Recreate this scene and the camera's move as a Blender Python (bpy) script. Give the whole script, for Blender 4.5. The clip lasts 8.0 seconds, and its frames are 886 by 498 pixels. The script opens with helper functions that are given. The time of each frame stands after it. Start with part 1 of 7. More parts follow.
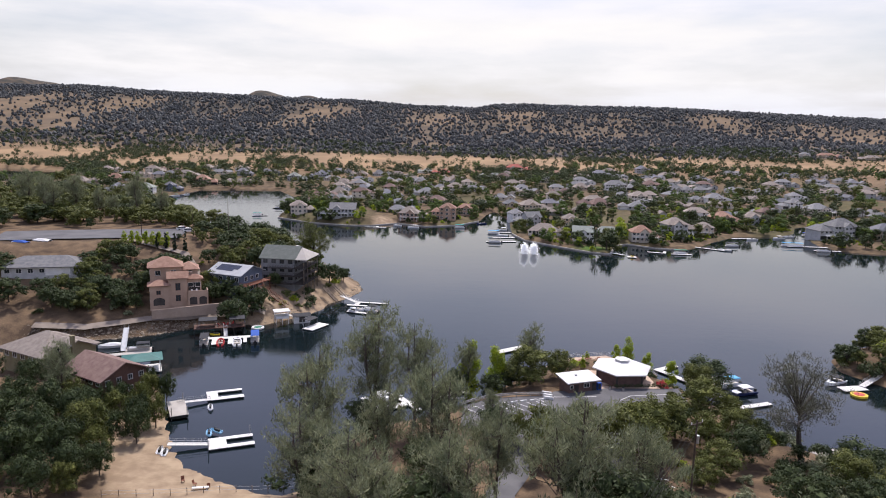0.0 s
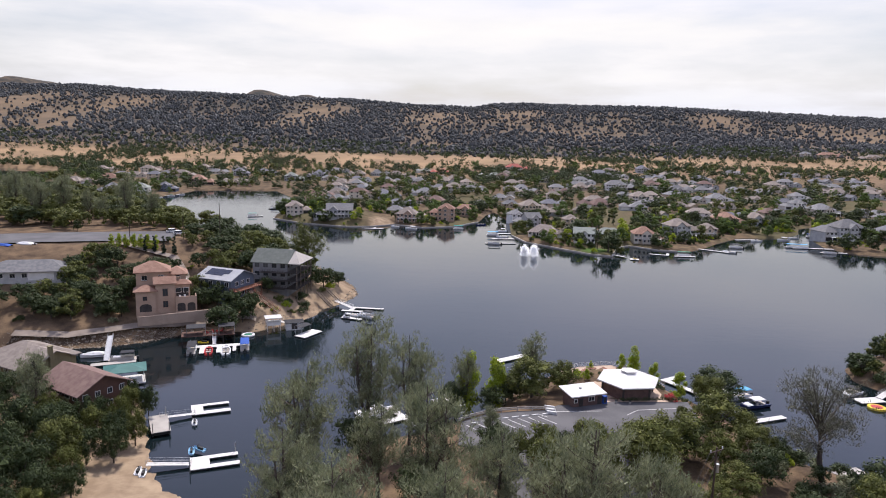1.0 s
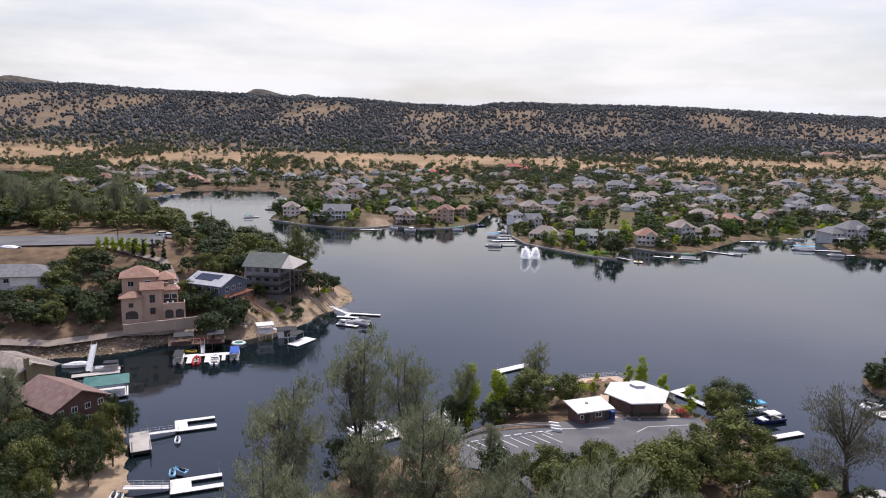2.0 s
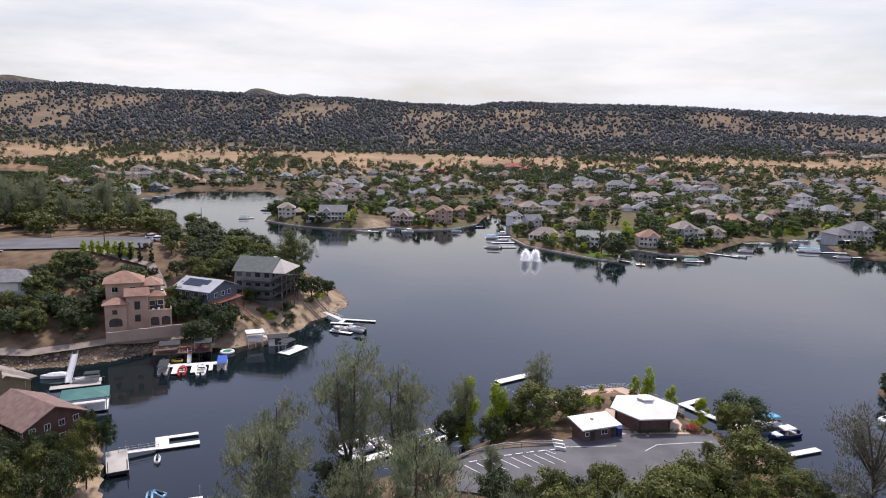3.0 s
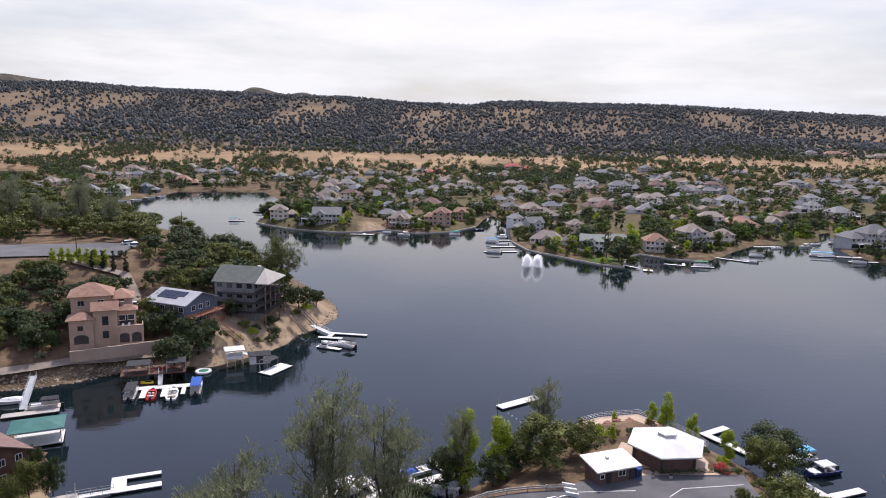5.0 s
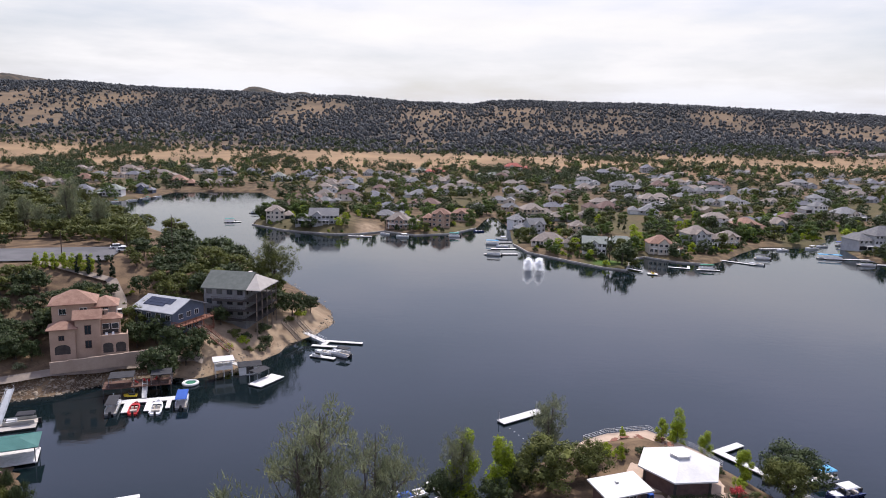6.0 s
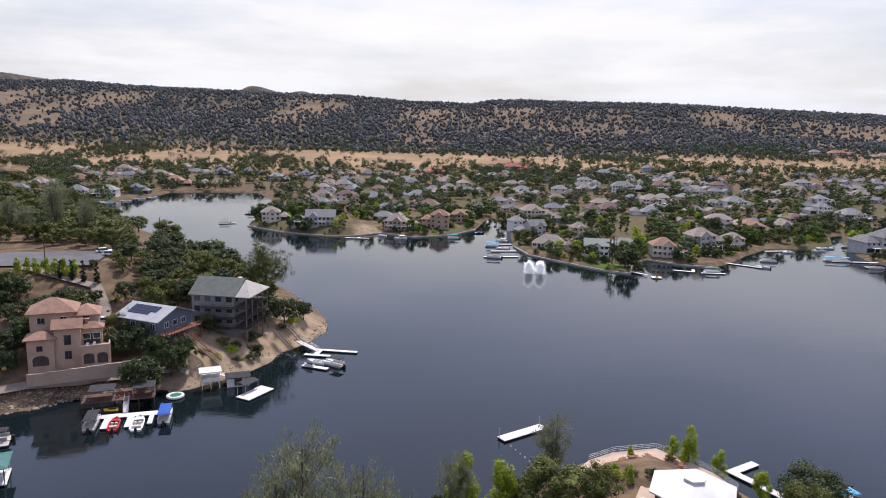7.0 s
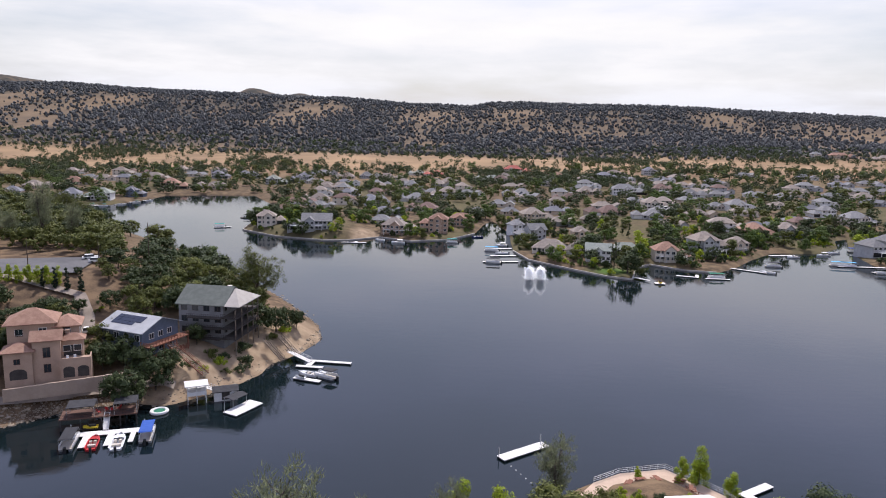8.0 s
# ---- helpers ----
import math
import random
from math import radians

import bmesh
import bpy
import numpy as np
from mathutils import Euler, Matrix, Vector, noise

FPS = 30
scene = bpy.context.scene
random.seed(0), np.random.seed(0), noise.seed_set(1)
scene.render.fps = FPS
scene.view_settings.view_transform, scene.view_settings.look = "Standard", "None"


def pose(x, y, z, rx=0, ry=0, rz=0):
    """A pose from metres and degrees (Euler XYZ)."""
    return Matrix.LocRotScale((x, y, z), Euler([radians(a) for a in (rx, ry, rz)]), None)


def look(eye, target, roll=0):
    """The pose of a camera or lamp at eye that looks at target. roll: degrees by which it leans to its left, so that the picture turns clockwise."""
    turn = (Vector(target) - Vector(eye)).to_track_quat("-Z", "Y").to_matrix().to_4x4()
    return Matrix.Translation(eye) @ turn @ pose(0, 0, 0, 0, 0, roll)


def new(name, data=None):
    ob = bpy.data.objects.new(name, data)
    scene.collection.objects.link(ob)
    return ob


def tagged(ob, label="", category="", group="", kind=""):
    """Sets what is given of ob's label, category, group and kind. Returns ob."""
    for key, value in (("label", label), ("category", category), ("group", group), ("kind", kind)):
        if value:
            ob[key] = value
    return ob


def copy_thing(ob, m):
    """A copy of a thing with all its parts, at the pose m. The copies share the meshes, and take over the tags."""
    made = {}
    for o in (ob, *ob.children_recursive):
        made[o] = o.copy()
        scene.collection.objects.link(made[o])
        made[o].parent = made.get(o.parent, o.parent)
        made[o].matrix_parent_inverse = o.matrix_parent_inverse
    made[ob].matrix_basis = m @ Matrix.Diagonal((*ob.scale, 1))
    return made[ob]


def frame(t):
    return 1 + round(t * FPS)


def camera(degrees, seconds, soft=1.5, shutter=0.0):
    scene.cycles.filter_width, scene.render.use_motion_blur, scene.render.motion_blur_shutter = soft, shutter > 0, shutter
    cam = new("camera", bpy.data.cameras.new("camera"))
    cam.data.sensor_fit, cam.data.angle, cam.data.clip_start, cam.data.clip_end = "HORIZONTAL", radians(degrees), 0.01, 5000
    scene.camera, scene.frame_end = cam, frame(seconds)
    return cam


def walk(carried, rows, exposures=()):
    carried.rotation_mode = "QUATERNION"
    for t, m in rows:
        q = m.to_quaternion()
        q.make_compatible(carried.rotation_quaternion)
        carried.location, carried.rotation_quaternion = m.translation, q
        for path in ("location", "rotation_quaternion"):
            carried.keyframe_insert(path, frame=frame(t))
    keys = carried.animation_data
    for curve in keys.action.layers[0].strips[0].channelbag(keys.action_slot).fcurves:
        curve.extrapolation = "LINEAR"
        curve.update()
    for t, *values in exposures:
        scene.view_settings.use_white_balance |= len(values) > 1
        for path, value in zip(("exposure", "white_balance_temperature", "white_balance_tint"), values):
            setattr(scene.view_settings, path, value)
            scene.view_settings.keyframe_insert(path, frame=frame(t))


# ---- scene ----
cam = camera(65.5, 8.0, soft=1.0)
PATH = [
    (0, (-5.175, -8.423, 62.618), (-5.161, -6.451, 62.288), 1.4),
    (0.5, (-5.01, -4.321, 62.728), (-4.994, -2.349, 62.396), 1.4),
    (1, (-4.747, -0.091, 62.746), (-4.73, 1.881, 62.414), 1.4),
    (1.5, (-4.556, 4.245, 62.823), (-4.539, 6.217, 62.49), 1.4),
    (3, (-3.879, 16.807, 62.858), (-3.858, 18.779, 62.523), 1.4),
    (3.5, (-3.585, 20.951, 62.896), (-3.563, 22.923, 62.56), 1.4),
    (4, (-3.325, 25.179, 62.866), (-3.304, 27.151, 62.53), 1.4),
    (4.5, (-3.162, 29.346, 62.834), (-3.139, 31.317, 62.498), 1.4),
    (6, (-2.591, 41.703, 63.114), (-2.567, 43.674, 62.775), 1.4),
    (6.5, (-2.272, 45.723, 63.185), (-2.248, 47.694, 62.847), 1.4),
    (7, (-2.026, 49.985, 63.235), (-2.001, 51.955, 62.895), 1.4),
    (7.5, (-1.615, 53.906, 63.29), (-1.59, 55.877, 62.954), 1.4),
    (8, (-1.327, 57.339, 63.384), (-1.301, 59.31, 63.05), 1.4),
]
walk(cam, [(t, look(eye, target, roll)) for t, eye, target, roll in PATH], [(0.0, 0.12, 6080, 16.5), (8.0, 0.12, 6000, 16.5)])

# ---- world, sun, exposure ----
SUN_UP, SUN_SIDE = radians(56), radians(8)          # height of the sun; turned to the right of the way ahead
scene.view_settings.exposure = 0.0
world = bpy.data.worlds.new("hazy_sky")
scene.world = world
world.use_nodes = True
wt = world.node_tree
wt.nodes.clear()


def wnode(kind, **values):
    n = wt.nodes.new(kind)
    for key, value in values.items():
        n.inputs[key].default_value = value
    return n


sky = wt.nodes.new("ShaderNodeTexSky")
sky.sky_type, sky.sun_disc, sky.sun_elevation, sky.sun_rotation = "NISHITA", False, SUN_UP, SUN_SIDE
sky.dust_density, sky.air_density = 2.5, 1.2
coord = wt.nodes.new("ShaderNodeTexCoord")
stretch = wnode("ShaderNodeMapping", Scale=(1.0, 1.0, 5.0))
streaks = wnode("ShaderNodeTexNoise", Scale=2.4, Detail=6.0, Roughness=0.55)
veil = wt.nodes.new("ShaderNodeValToRGB")
veil.color_ramp.elements[0].position, veil.color_ramp.elements[0].color = 0.34, (0.45, 0.45, 0.45, 1)
veil.color_ramp.elements[1].position, veil.color_ramp.elements[1].color = 0.55, (1, 1, 1, 1)
tone = wt.nodes.new("ShaderNodeValToRGB")
tone.color_ramp.elements[0].position, tone.color_ramp.elements[0].color = 0.35, (8.1, 7.95, 7.75, 1)
tone.color_ramp.elements[1].position, tone.color_ramp.elements[1].color = 0.65, (9.5, 9.2, 8.25, 1)
blend = wt.nodes.new("ShaderNodeMixRGB")
# the veil of cloud thins overhead, and pales to blue-white low over the hills
upward = wt.nodes.new("ShaderNodeSeparateXYZ")
thin = wnode("ShaderNodeMapRange", **{"From Min": 0.2, "From Max": 0.65, "To Min": 1.0, "To Max": 0.45})
cover = wt.nodes.new("ShaderNodeMath")
cover.operation = "MULTIPLY"
low = wnode("ShaderNodeMapRange", **{"From Min": 0.0, "From Max": 0.075, "To Min": 0.8, "To Max": 0.0})
pale = wnode("ShaderNodeMixRGB", Color2=(7.5, 7.8, 8.4, 1))
high = wnode("ShaderNodeMapRange", **{"From Min": 0.15, "From Max": 0.36})
haze = wnode("ShaderNodeMixRGB", Color2=(8.4, 8.7, 11.6, 1))
back = wnode("ShaderNodeBackground", Strength=0.1)
wout = wt.nodes.new("ShaderNodeOutputWorld")
for a, b in ((coord.outputs["Generated"], stretch.inputs["Vector"]), (stretch.outputs["Vector"], streaks.inputs["Vector"]), (streaks.outputs["Fac"], veil.inputs["Fac"]),
             (coord.outputs["Generated"], upward.inputs["Vector"]), (upward.outputs["Z"], thin.inputs["Value"]), (upward.outputs["Z"], low.inputs["Value"]),
             (veil.outputs["Color"], cover.inputs[0]), (thin.outputs["Result"], cover.inputs[1]), (low.outputs["Result"], pale.inputs["Fac"]), (tone.outputs["Color"], pale.inputs["Color1"]),
             (streaks.outputs["Fac"], tone.inputs["Fac"]), (cover.outputs[0], blend.inputs["Fac"]), (sky.outputs["Color"], blend.inputs["Color1"]),
             (upward.outputs["Z"], high.inputs["Value"]), (high.outputs["Result"], haze.inputs["Fac"]), (pale.outputs["Color"], haze.inputs["Color1"]), (haze.outputs["Color"], blend.inputs["Color2"]), (blend.outputs["Color"], back.inputs["Color"]), (back.outputs["Background"], wout.inputs["Surface"])):
    wt.links.new(a, b)
sun = new("sun", bpy.data.lights.new("sun", "SUN"))
sun.data.energy, sun.data.angle, sun.data.color = 4.5, radians(3), (1.0, 0.93, 0.82)
sun.matrix_world = look((300 * math.sin(SUN_SIDE), 300, 300 * math.tan(SUN_UP)), (0, 0, 0))

# ---- materials ----


def material(name, c1, c2, size=1.0, rough=0.8, metal=0.0, bump=0.0, fine=8.0, mix=(0.35, 0.65), spec=0.3, vary=0.0, where="Object", island=False):
    """A surface of two colours in soft patches about `size` metres wide, with finer grain in relief and an even change from thing to thing."""
    m = bpy.data.materials.new(name)
    m.use_nodes = True
    nt = m.node_tree
    p = nt.nodes["Principled BSDF"]
    p.inputs["Roughness"].default_value, p.inputs["Metallic"].default_value, p.inputs["Specular IOR Level"].default_value = rough, metal, spec
    if where == "World":
        src = nt.nodes.new("ShaderNodeNewGeometry").outputs["Position"]
    else:
        src = nt.nodes.new("ShaderNodeTexCoord").outputs["Object"]
    big, small = nt.nodes.new("ShaderNodeTexNoise"), nt.nodes.new("ShaderNodeTexNoise")
    big.inputs["Scale"].default_value, big.inputs["Detail"].default_value = 1 / size, 5
    small.inputs["Scale"].default_value, small.inputs["Detail"].default_value = fine / size, 3
    nt.links.new(src, big.inputs["Vector"])
    nt.links.new(src, small.inputs["Vector"])
    add = nt.nodes.new("ShaderNodeMath")
    add.operation = "MULTIPLY_ADD"
    add.inputs[1].default_value = 0.35
    nt.links.new(small.outputs["Fac"], add.inputs[0])
    less = nt.nodes.new("ShaderNodeMath")
    less.operation = "SUBTRACT"
    less.inputs[1].default_value = 0.175
    nt.links.new(big.outputs["Fac"], less.inputs[0])
    nt.links.new(less.outputs[0], add.inputs[2])
    span = nt.nodes.new("ShaderNodeMapRange")
    span.inputs["From Min"].default_value, span.inputs["From Max"].default_value = mix
    nt.links.new(add.outputs[0], span.inputs["Value"])
    col = nt.nodes.new("ShaderNodeMixRGB")
    col.inputs["Color1"].default_value, col.inputs["Color2"].default_value = (*c1, 1), (*c2, 1)
    nt.links.new(span.outputs["Result"], col.inputs["Fac"])
    last = col.outputs["Color"]
    if vary:
        rnd = nt.nodes.new("ShaderNodeNewGeometry").outputs["Random Per Island"] if island else nt.nodes.new("ShaderNodeObjectInfo").outputs["Random"]
        rng = nt.nodes.new("ShaderNodeMapRange")
        rng.inputs["To Min"].default_value, rng.inputs["To Max"].default_value = 1 - vary, 1 + vary
        nt.links.new(rnd, rng.inputs["Value"])
        hsv = nt.nodes.new("ShaderNodeHueSaturation")
        nt.links.new(rng.outputs["Result"], hsv.inputs["Value"])
        nt.links.new(last, hsv.inputs["Color"])
        last = hsv.outputs["Color"]
    nt.links.new(last, p.inputs["Base Color"])
    if bump:
        b = nt.nodes.new("ShaderNodeBump")
        b.inputs["Strength"].default_value, b.inputs["Distance"].default_value = 0.6, bump
        nt.links.new(small.outputs["Fac"], b.inputs["Height"])
        nt.links.new(b.outputs["Normal"], p.inputs["Normal"])
    return m


def foliage(name, c1, c2, vary=0.35, glow=0.3, size=2.5):
    """Leaves: two greens in patches, each clump of its own shade, some light passing through."""
    m = material(name, c1, c2, size, 0.65, 0, 0, 6, vary=vary, island=True, spec=0.2)
    nt = m.node_tree
    p = nt.nodes["Principled BSDF"]
    col = p.inputs["Base Color"].links[0].from_socket
    t = nt.nodes.new("ShaderNodeBsdfTranslucent")
    mx = nt.nodes.new("ShaderNodeMixShader")
    mx.inputs["Fac"].default_value = glow
    nt.links.new(col, t.inputs["Color"])
    nt.links.new(p.outputs["BSDF"], mx.inputs[1])
    nt.links.new(t.outputs["BSDF"], mx.inputs[2])
    nt.links.new(mx.outputs["Shader"], nt.nodes["Material Output"].inputs["Surface"])
    return m


M = {
    "white": material("white_paint", (0.72, 0.71, 0.69), (0.62, 0.61, 0.59), 1.5, 0.55, bump=0.004),
    "dock": material("dock_decking", (0.66, 0.64, 0.61), (0.52, 0.50, 0.47), 0.9, 0.7, bump=0.006),
    "roof_white": material("white_metal_roof", (0.64, 0.625, 0.60), (0.54, 0.525, 0.50), 3, 0.45, bump=0.003),
    "stucco_pink": material("pink_stucco", (0.44, 0.315, 0.235), (0.37, 0.262, 0.195), 2, 0.9, bump=0.01),
    "stucco_tan": material("tan_stucco", (0.58, 0.48, 0.37), (0.50, 0.41, 0.31), 2, 0.9, bump=0.01),
    "stucco_cream": material("cream_stucco", (0.68, 0.61, 0.52), (0.58, 0.52, 0.44), 2, 0.9, bump=0.01),
    "stucco_grey": material("grey_siding", (0.45, 0.45, 0.45), (0.36, 0.365, 0.37), 2, 0.85, bump=0.01),
    "stucco_white": material("white_siding", (0.78, 0.77, 0.75), (0.69, 0.68, 0.66), 2, 0.8, bump=0.006),
    "siding_blue": material("blue_grey_siding", (0.12, 0.15, 0.20), (0.09, 0.11, 0.15), 2, 0.8, bump=0.008),
    "siding_brown": material("brown_siding", (0.13, 0.07, 0.05), (0.09, 0.05, 0.04), 2, 0.85, bump=0.01),
    "siding_olive": material("olive_siding", (0.24, 0.21, 0.12), (0.19, 0.16, 0.09), 2, 0.85, bump=0.01),
    "siding_ash": material("ash_grey_siding", (0.21, 0.21, 0.215), (0.16, 0.16, 0.165), 2, 0.85, bump=0.01),
    "siding_dark": material("dark_wood", (0.07, 0.06, 0.055), (0.045, 0.04, 0.037), 1.5, 0.85, bump=0.01),
    "roof_clay": material("clay_tile_roof", (0.225, 0.125, 0.088), (0.30, 0.182, 0.13), 1.2, 0.85, bump=0.03, fine=5, vary=0.18),
    "roof_red": material("red_tile_roof", (0.42, 0.12, 0.09), (0.34, 0.10, 0.08), 1.2, 0.85, bump=0.03, fine=5, vary=0.18),
    "roof_grey": material("grey_shingle_roof", (0.15, 0.15, 0.155), (0.22, 0.215, 0.21), 1.2, 0.9, bump=0.015, fine=7, vary=0.18),
    "roof_brown": material("brown_shingle_roof", (0.13, 0.08, 0.07), (0.18, 0.12, 0.10), 1.2, 0.9, bump=0.015, fine=7, vary=0.18),
    "roof_tan": material("tan_shingle_roof", (0.20, 0.165, 0.14), (0.27, 0.23, 0.195), 1.2, 0.9, bump=0.015, fine=7, vary=0.18),
    "roof_slate": material("slate_grey_roof", (0.13, 0.13, 0.15), (0.19, 0.19, 0.20), 1.2, 0.9, bump=0.015, fine=7, vary=0.18),
    "roof_sage": material("sage_roof", (0.22, 0.24, 0.21), (0.28, 0.295, 0.255), 1.2, 0.9, bump=0.015, fine=7, vary=0.18),
    "roof_moss": material("dark_sage_roof", (0.095, 0.106, 0.094), (0.125, 0.136, 0.122), 1.2, 0.85, bump=0.012, fine=7),
    "roof_green": material("green_metal_roof", (0.03, 0.115, 0.10), (0.045, 0.15, 0.13), 2, 0.45, bump=0.004),
    "canvas_blue": material("blue_canvas", (0.02, 0.07, 0.30), (0.03, 0.09, 0.36), 1, 0.8, bump=0.01),
    "canvas_sky": material("sky_blue_canvas", (0.10, 0.33, 0.55), (0.13, 0.40, 0.62), 1, 0.8, bump=0.01),
    "canvas_teal": material("teal_canvas", (0.02, 0.22, 0.20), (0.03, 0.28, 0.24), 1, 0.8, bump=0.01),
    "canvas_green": material("green_canvas", (0.02, 0.13, 0.08), (0.03, 0.18, 0.10), 1, 0.8, bump=0.01),
    "canvas_black": material("black_canvas", (0.02, 0.02, 0.025), (0.035, 0.035, 0.04), 1, 0.8, bump=0.01),
    "hull_white": material("white_gelcoat", (0.80, 0.80, 0.80), (0.72, 0.72, 0.72), 2, 0.25, spec=0.5),
    "hull_navy": material("navy_gelcoat", (0.02, 0.03, 0.10), (0.03, 0.04, 0.12), 2, 0.25, spec=0.5),
    "hull_red": material("red_gelcoat", (0.50, 0.03, 0.03), (0.42, 0.03, 0.03), 2, 0.3, spec=0.5),
    "hull_yellow": material("yellow_plastic", (0.72, 0.55, 0.05), (0.66, 0.48, 0.04), 2, 0.4),
    "hull_blue": material("light_blue_plastic", (0.22, 0.45, 0.65), (0.30, 0.52, 0.70), 2, 0.4),
    "seat": material("beige_vinyl", (0.55, 0.50, 0.42), (0.45, 0.40, 0.34), 1, 0.6),
    "metal": material("galvanised_metal", (0.45, 0.46, 0.47), (0.36, 0.37, 0.38), 1, 0.4, 0.8),
    "dark": material("dark_rubber", (0.02, 0.02, 0.02), (0.035, 0.035, 0.035), 0.5, 0.7),
    "trim": material("pale_trim", (0.70, 0.69, 0.66), (0.60, 0.59, 0.56), 1, 0.6),
    "asphalt": material("worn_asphalt", (0.085, 0.083, 0.087), (0.125, 0.121, 0.123), 6, 0.92, bump=0.01, fine=30, where="World"),
    "concrete": material("concrete", (0.42, 0.39, 0.35), (0.34, 0.31, 0.28), 3, 0.9, bump=0.01, fine=12),
    "wall_block": material("tan_block_wall", (0.40, 0.31, 0.24), (0.34, 0.26, 0.20), 3, 0.9, bump=0.015),
    "gravel": material("gravel_track", (0.19, 0.155, 0.125), (0.26, 0.215, 0.175), 3, 0.95, bump=0.03, fine=25, where="World"),
    "terrace": material("sand_paving", (0.50, 0.38, 0.28), (0.43, 0.32, 0.24), 2, 0.9, bump=0.008),
    "line": material("white_road_paint", (0.72, 0.71, 0.68), (0.55, 0.54, 0.52), 0.8, 0.8),
    "brick": material("dark_brick", (0.16, 0.10, 0.085), (0.11, 0.07, 0.06), 1, 0.9, bump=0.012),
    "redwood": material("red_brown_timber", (0.24, 0.10, 0.06), (0.17, 0.07, 0.045), 1, 0.8, bump=0.008),
    "timber": material("weathered_timber", (0.22, 0.17, 0.13), (0.15, 0.12, 0.095), 1, 0.85, bump=0.01),
    "pole": material("pole_timber", (0.085, 0.06, 0.045), (0.06, 0.042, 0.032), 1, 0.9, bump=0.01),
    "bark": material("bark", (0.06, 0.048, 0.04), (0.10, 0.08, 0.065), 0.6, 0.95, bump=0.03),
    "bark_pale": material("pale_bark", (0.16, 0.14, 0.12), (0.11, 0.095, 0.08), 0.6, 0.95, bump=0.03),
    "rock": material("bank_rock", (0.22, 0.175, 0.125), (0.33, 0.27, 0.20), 1.2, 0.95, bump=0.05, vary=0.25),
    "roof_metal": material("grey_metal_roof", (0.30, 0.305, 0.315), (0.38, 0.38, 0.385), 2.5, 0.5, bump=0.004),
    "solar": material("solar_panel", (0.012, 0.016, 0.035), (0.018, 0.022, 0.045), 1, 0.15, spec=0.5),
    "glass": material("window_glass", (0.02, 0.025, 0.03), (0.03, 0.035, 0.04), 2, 0.06, spec=0.5),
    "foam": foliage("white_water", (0.97, 0.97, 0.97), (0.94, 0.95, 0.96), 0.03, 0.85),
    "oak": foliage("oak_leaves", (0.062, 0.076, 0.018), (0.140, 0.148, 0.036), glow=0.18),
    "live_oak": foliage("live_oak_leaves", (0.030, 0.045, 0.016), (0.068, 0.088, 0.030), glow=0.14),
    "pine": foliage("grey_pine_needles", (0.125, 0.145, 0.082), (0.27, 0.285, 0.165), glow=0.32),
    "bare": foliage("dry_twig_leaves", (0.105, 0.105, 0.070), (0.165, 0.160, 0.105), glow=0.2),
    "bright": foliage("bright_green_leaves", (0.24, 0.31, 0.02), (0.36, 0.42, 0.04), glow=0.45),
    "garden": foliage("garden_leaves", (0.058, 0.098, 0.020), (0.120, 0.165, 0.038)),
    "cypress": foliage("cypress_leaves", (0.014, 0.026, 0.012), (0.025, 0.040, 0.018), glow=0.15),
    # distance haze is mixed into this leaf colour: paler and bluer than real oak
    "hill": foliage("hazed_hill_oak_leaves", (0.058, 0.062, 0.062), (0.096, 0.098, 0.094), glow=0.1, size=60),
    "pink_flower": foliage("red_pink_leaves", (0.45, 0.05, 0.06), (0.55, 0.10, 0.10)),
}

# ---- the lie of the land ----
# The lake's shoreline, stretch by stretch, and the lie of the land round it.
SHORE_LEFT = [(-420, 560), (-341, 555), (-300, 545), (-265, 524), (-206, 485), (-162, 440), (-120, 395), (-85, 352),
              (-62, 318), (-48, 294), (-38, 275), (-35, 260), (-39, 246), (-44, 238), (-46, 228), (-50, 220)]
SHORE_COVE = [(-56, 213), (-62, 207), (-72, 208), (-82, 203), (-90, 195), (-97, 191), (-108, 187), (-125, 184), (-128, 177),
              (-112, 171), (-95, 168), (-84, 165), (-76, 158), (-70, 148), (-65, 138), (-61, 129), (-56, 119), (-51, 112)]
SHORE_CENTRE = [(-43, 107), (-36, 103), (-30, 102), (-26, 108), (-24, 120), (-20, 130), (-10, 136), (0, 143), (8, 151), (15, 161),
                (22, 170), (28, 175), (34, 178), (43, 180), (49, 173), (55, 163), (60, 152), (63, 143), (65, 133), (69, 126), (76, 120)]
SHORE_RIGHT = [(74, 112), (73, 104), (82, 95), (110, 82), (200, 60), (420, 40), (900, 0), (900, 330), (420, 350), (300, 370)]
SHORE_FAR = [(239, 384), (231, 390), (229, 410), (236, 436), (252, 470), (272, 506), (258, 496), (240, 462), (217, 442), (193, 443), (167, 416),
             (150, 394), (134, 379), (120, 383), (107, 396), (98, 388), (88, 359), (78, 364), (65, 379), (47, 402), (42, 428)]
SHORE_CHANNEL = [(47, 500), (41, 560), (33, 536), (24, 490), (7, 463), (-15, 454), (-34, 467), (-51, 453), (-65, 451), (-95, 462),
                 (-121, 485), (-124, 507), (-128, 560), (-140, 640), (-173, 712), (-214, 705), (-248, 694), (-250, 652), (-262, 604), (-295, 606),
                 (-318, 612), (-360, 610), (-420, 600)]
LAKE = SHORE_LEFT + SHORE_COVE + SHORE_CENTRE + SHORE_RIGHT + SHORE_FAR + SHORE_CHANNEL
LAGOON = [(-900, 740), (-462, 740), (-452, 800), (-500, 900), (-545, 960), (-900, 980)]
ISLET = [(107, 174), (110, 184), (120, 193), (134, 201), (160, 205), (300, 190), (300, 150), (140, 150), (114, 160)]


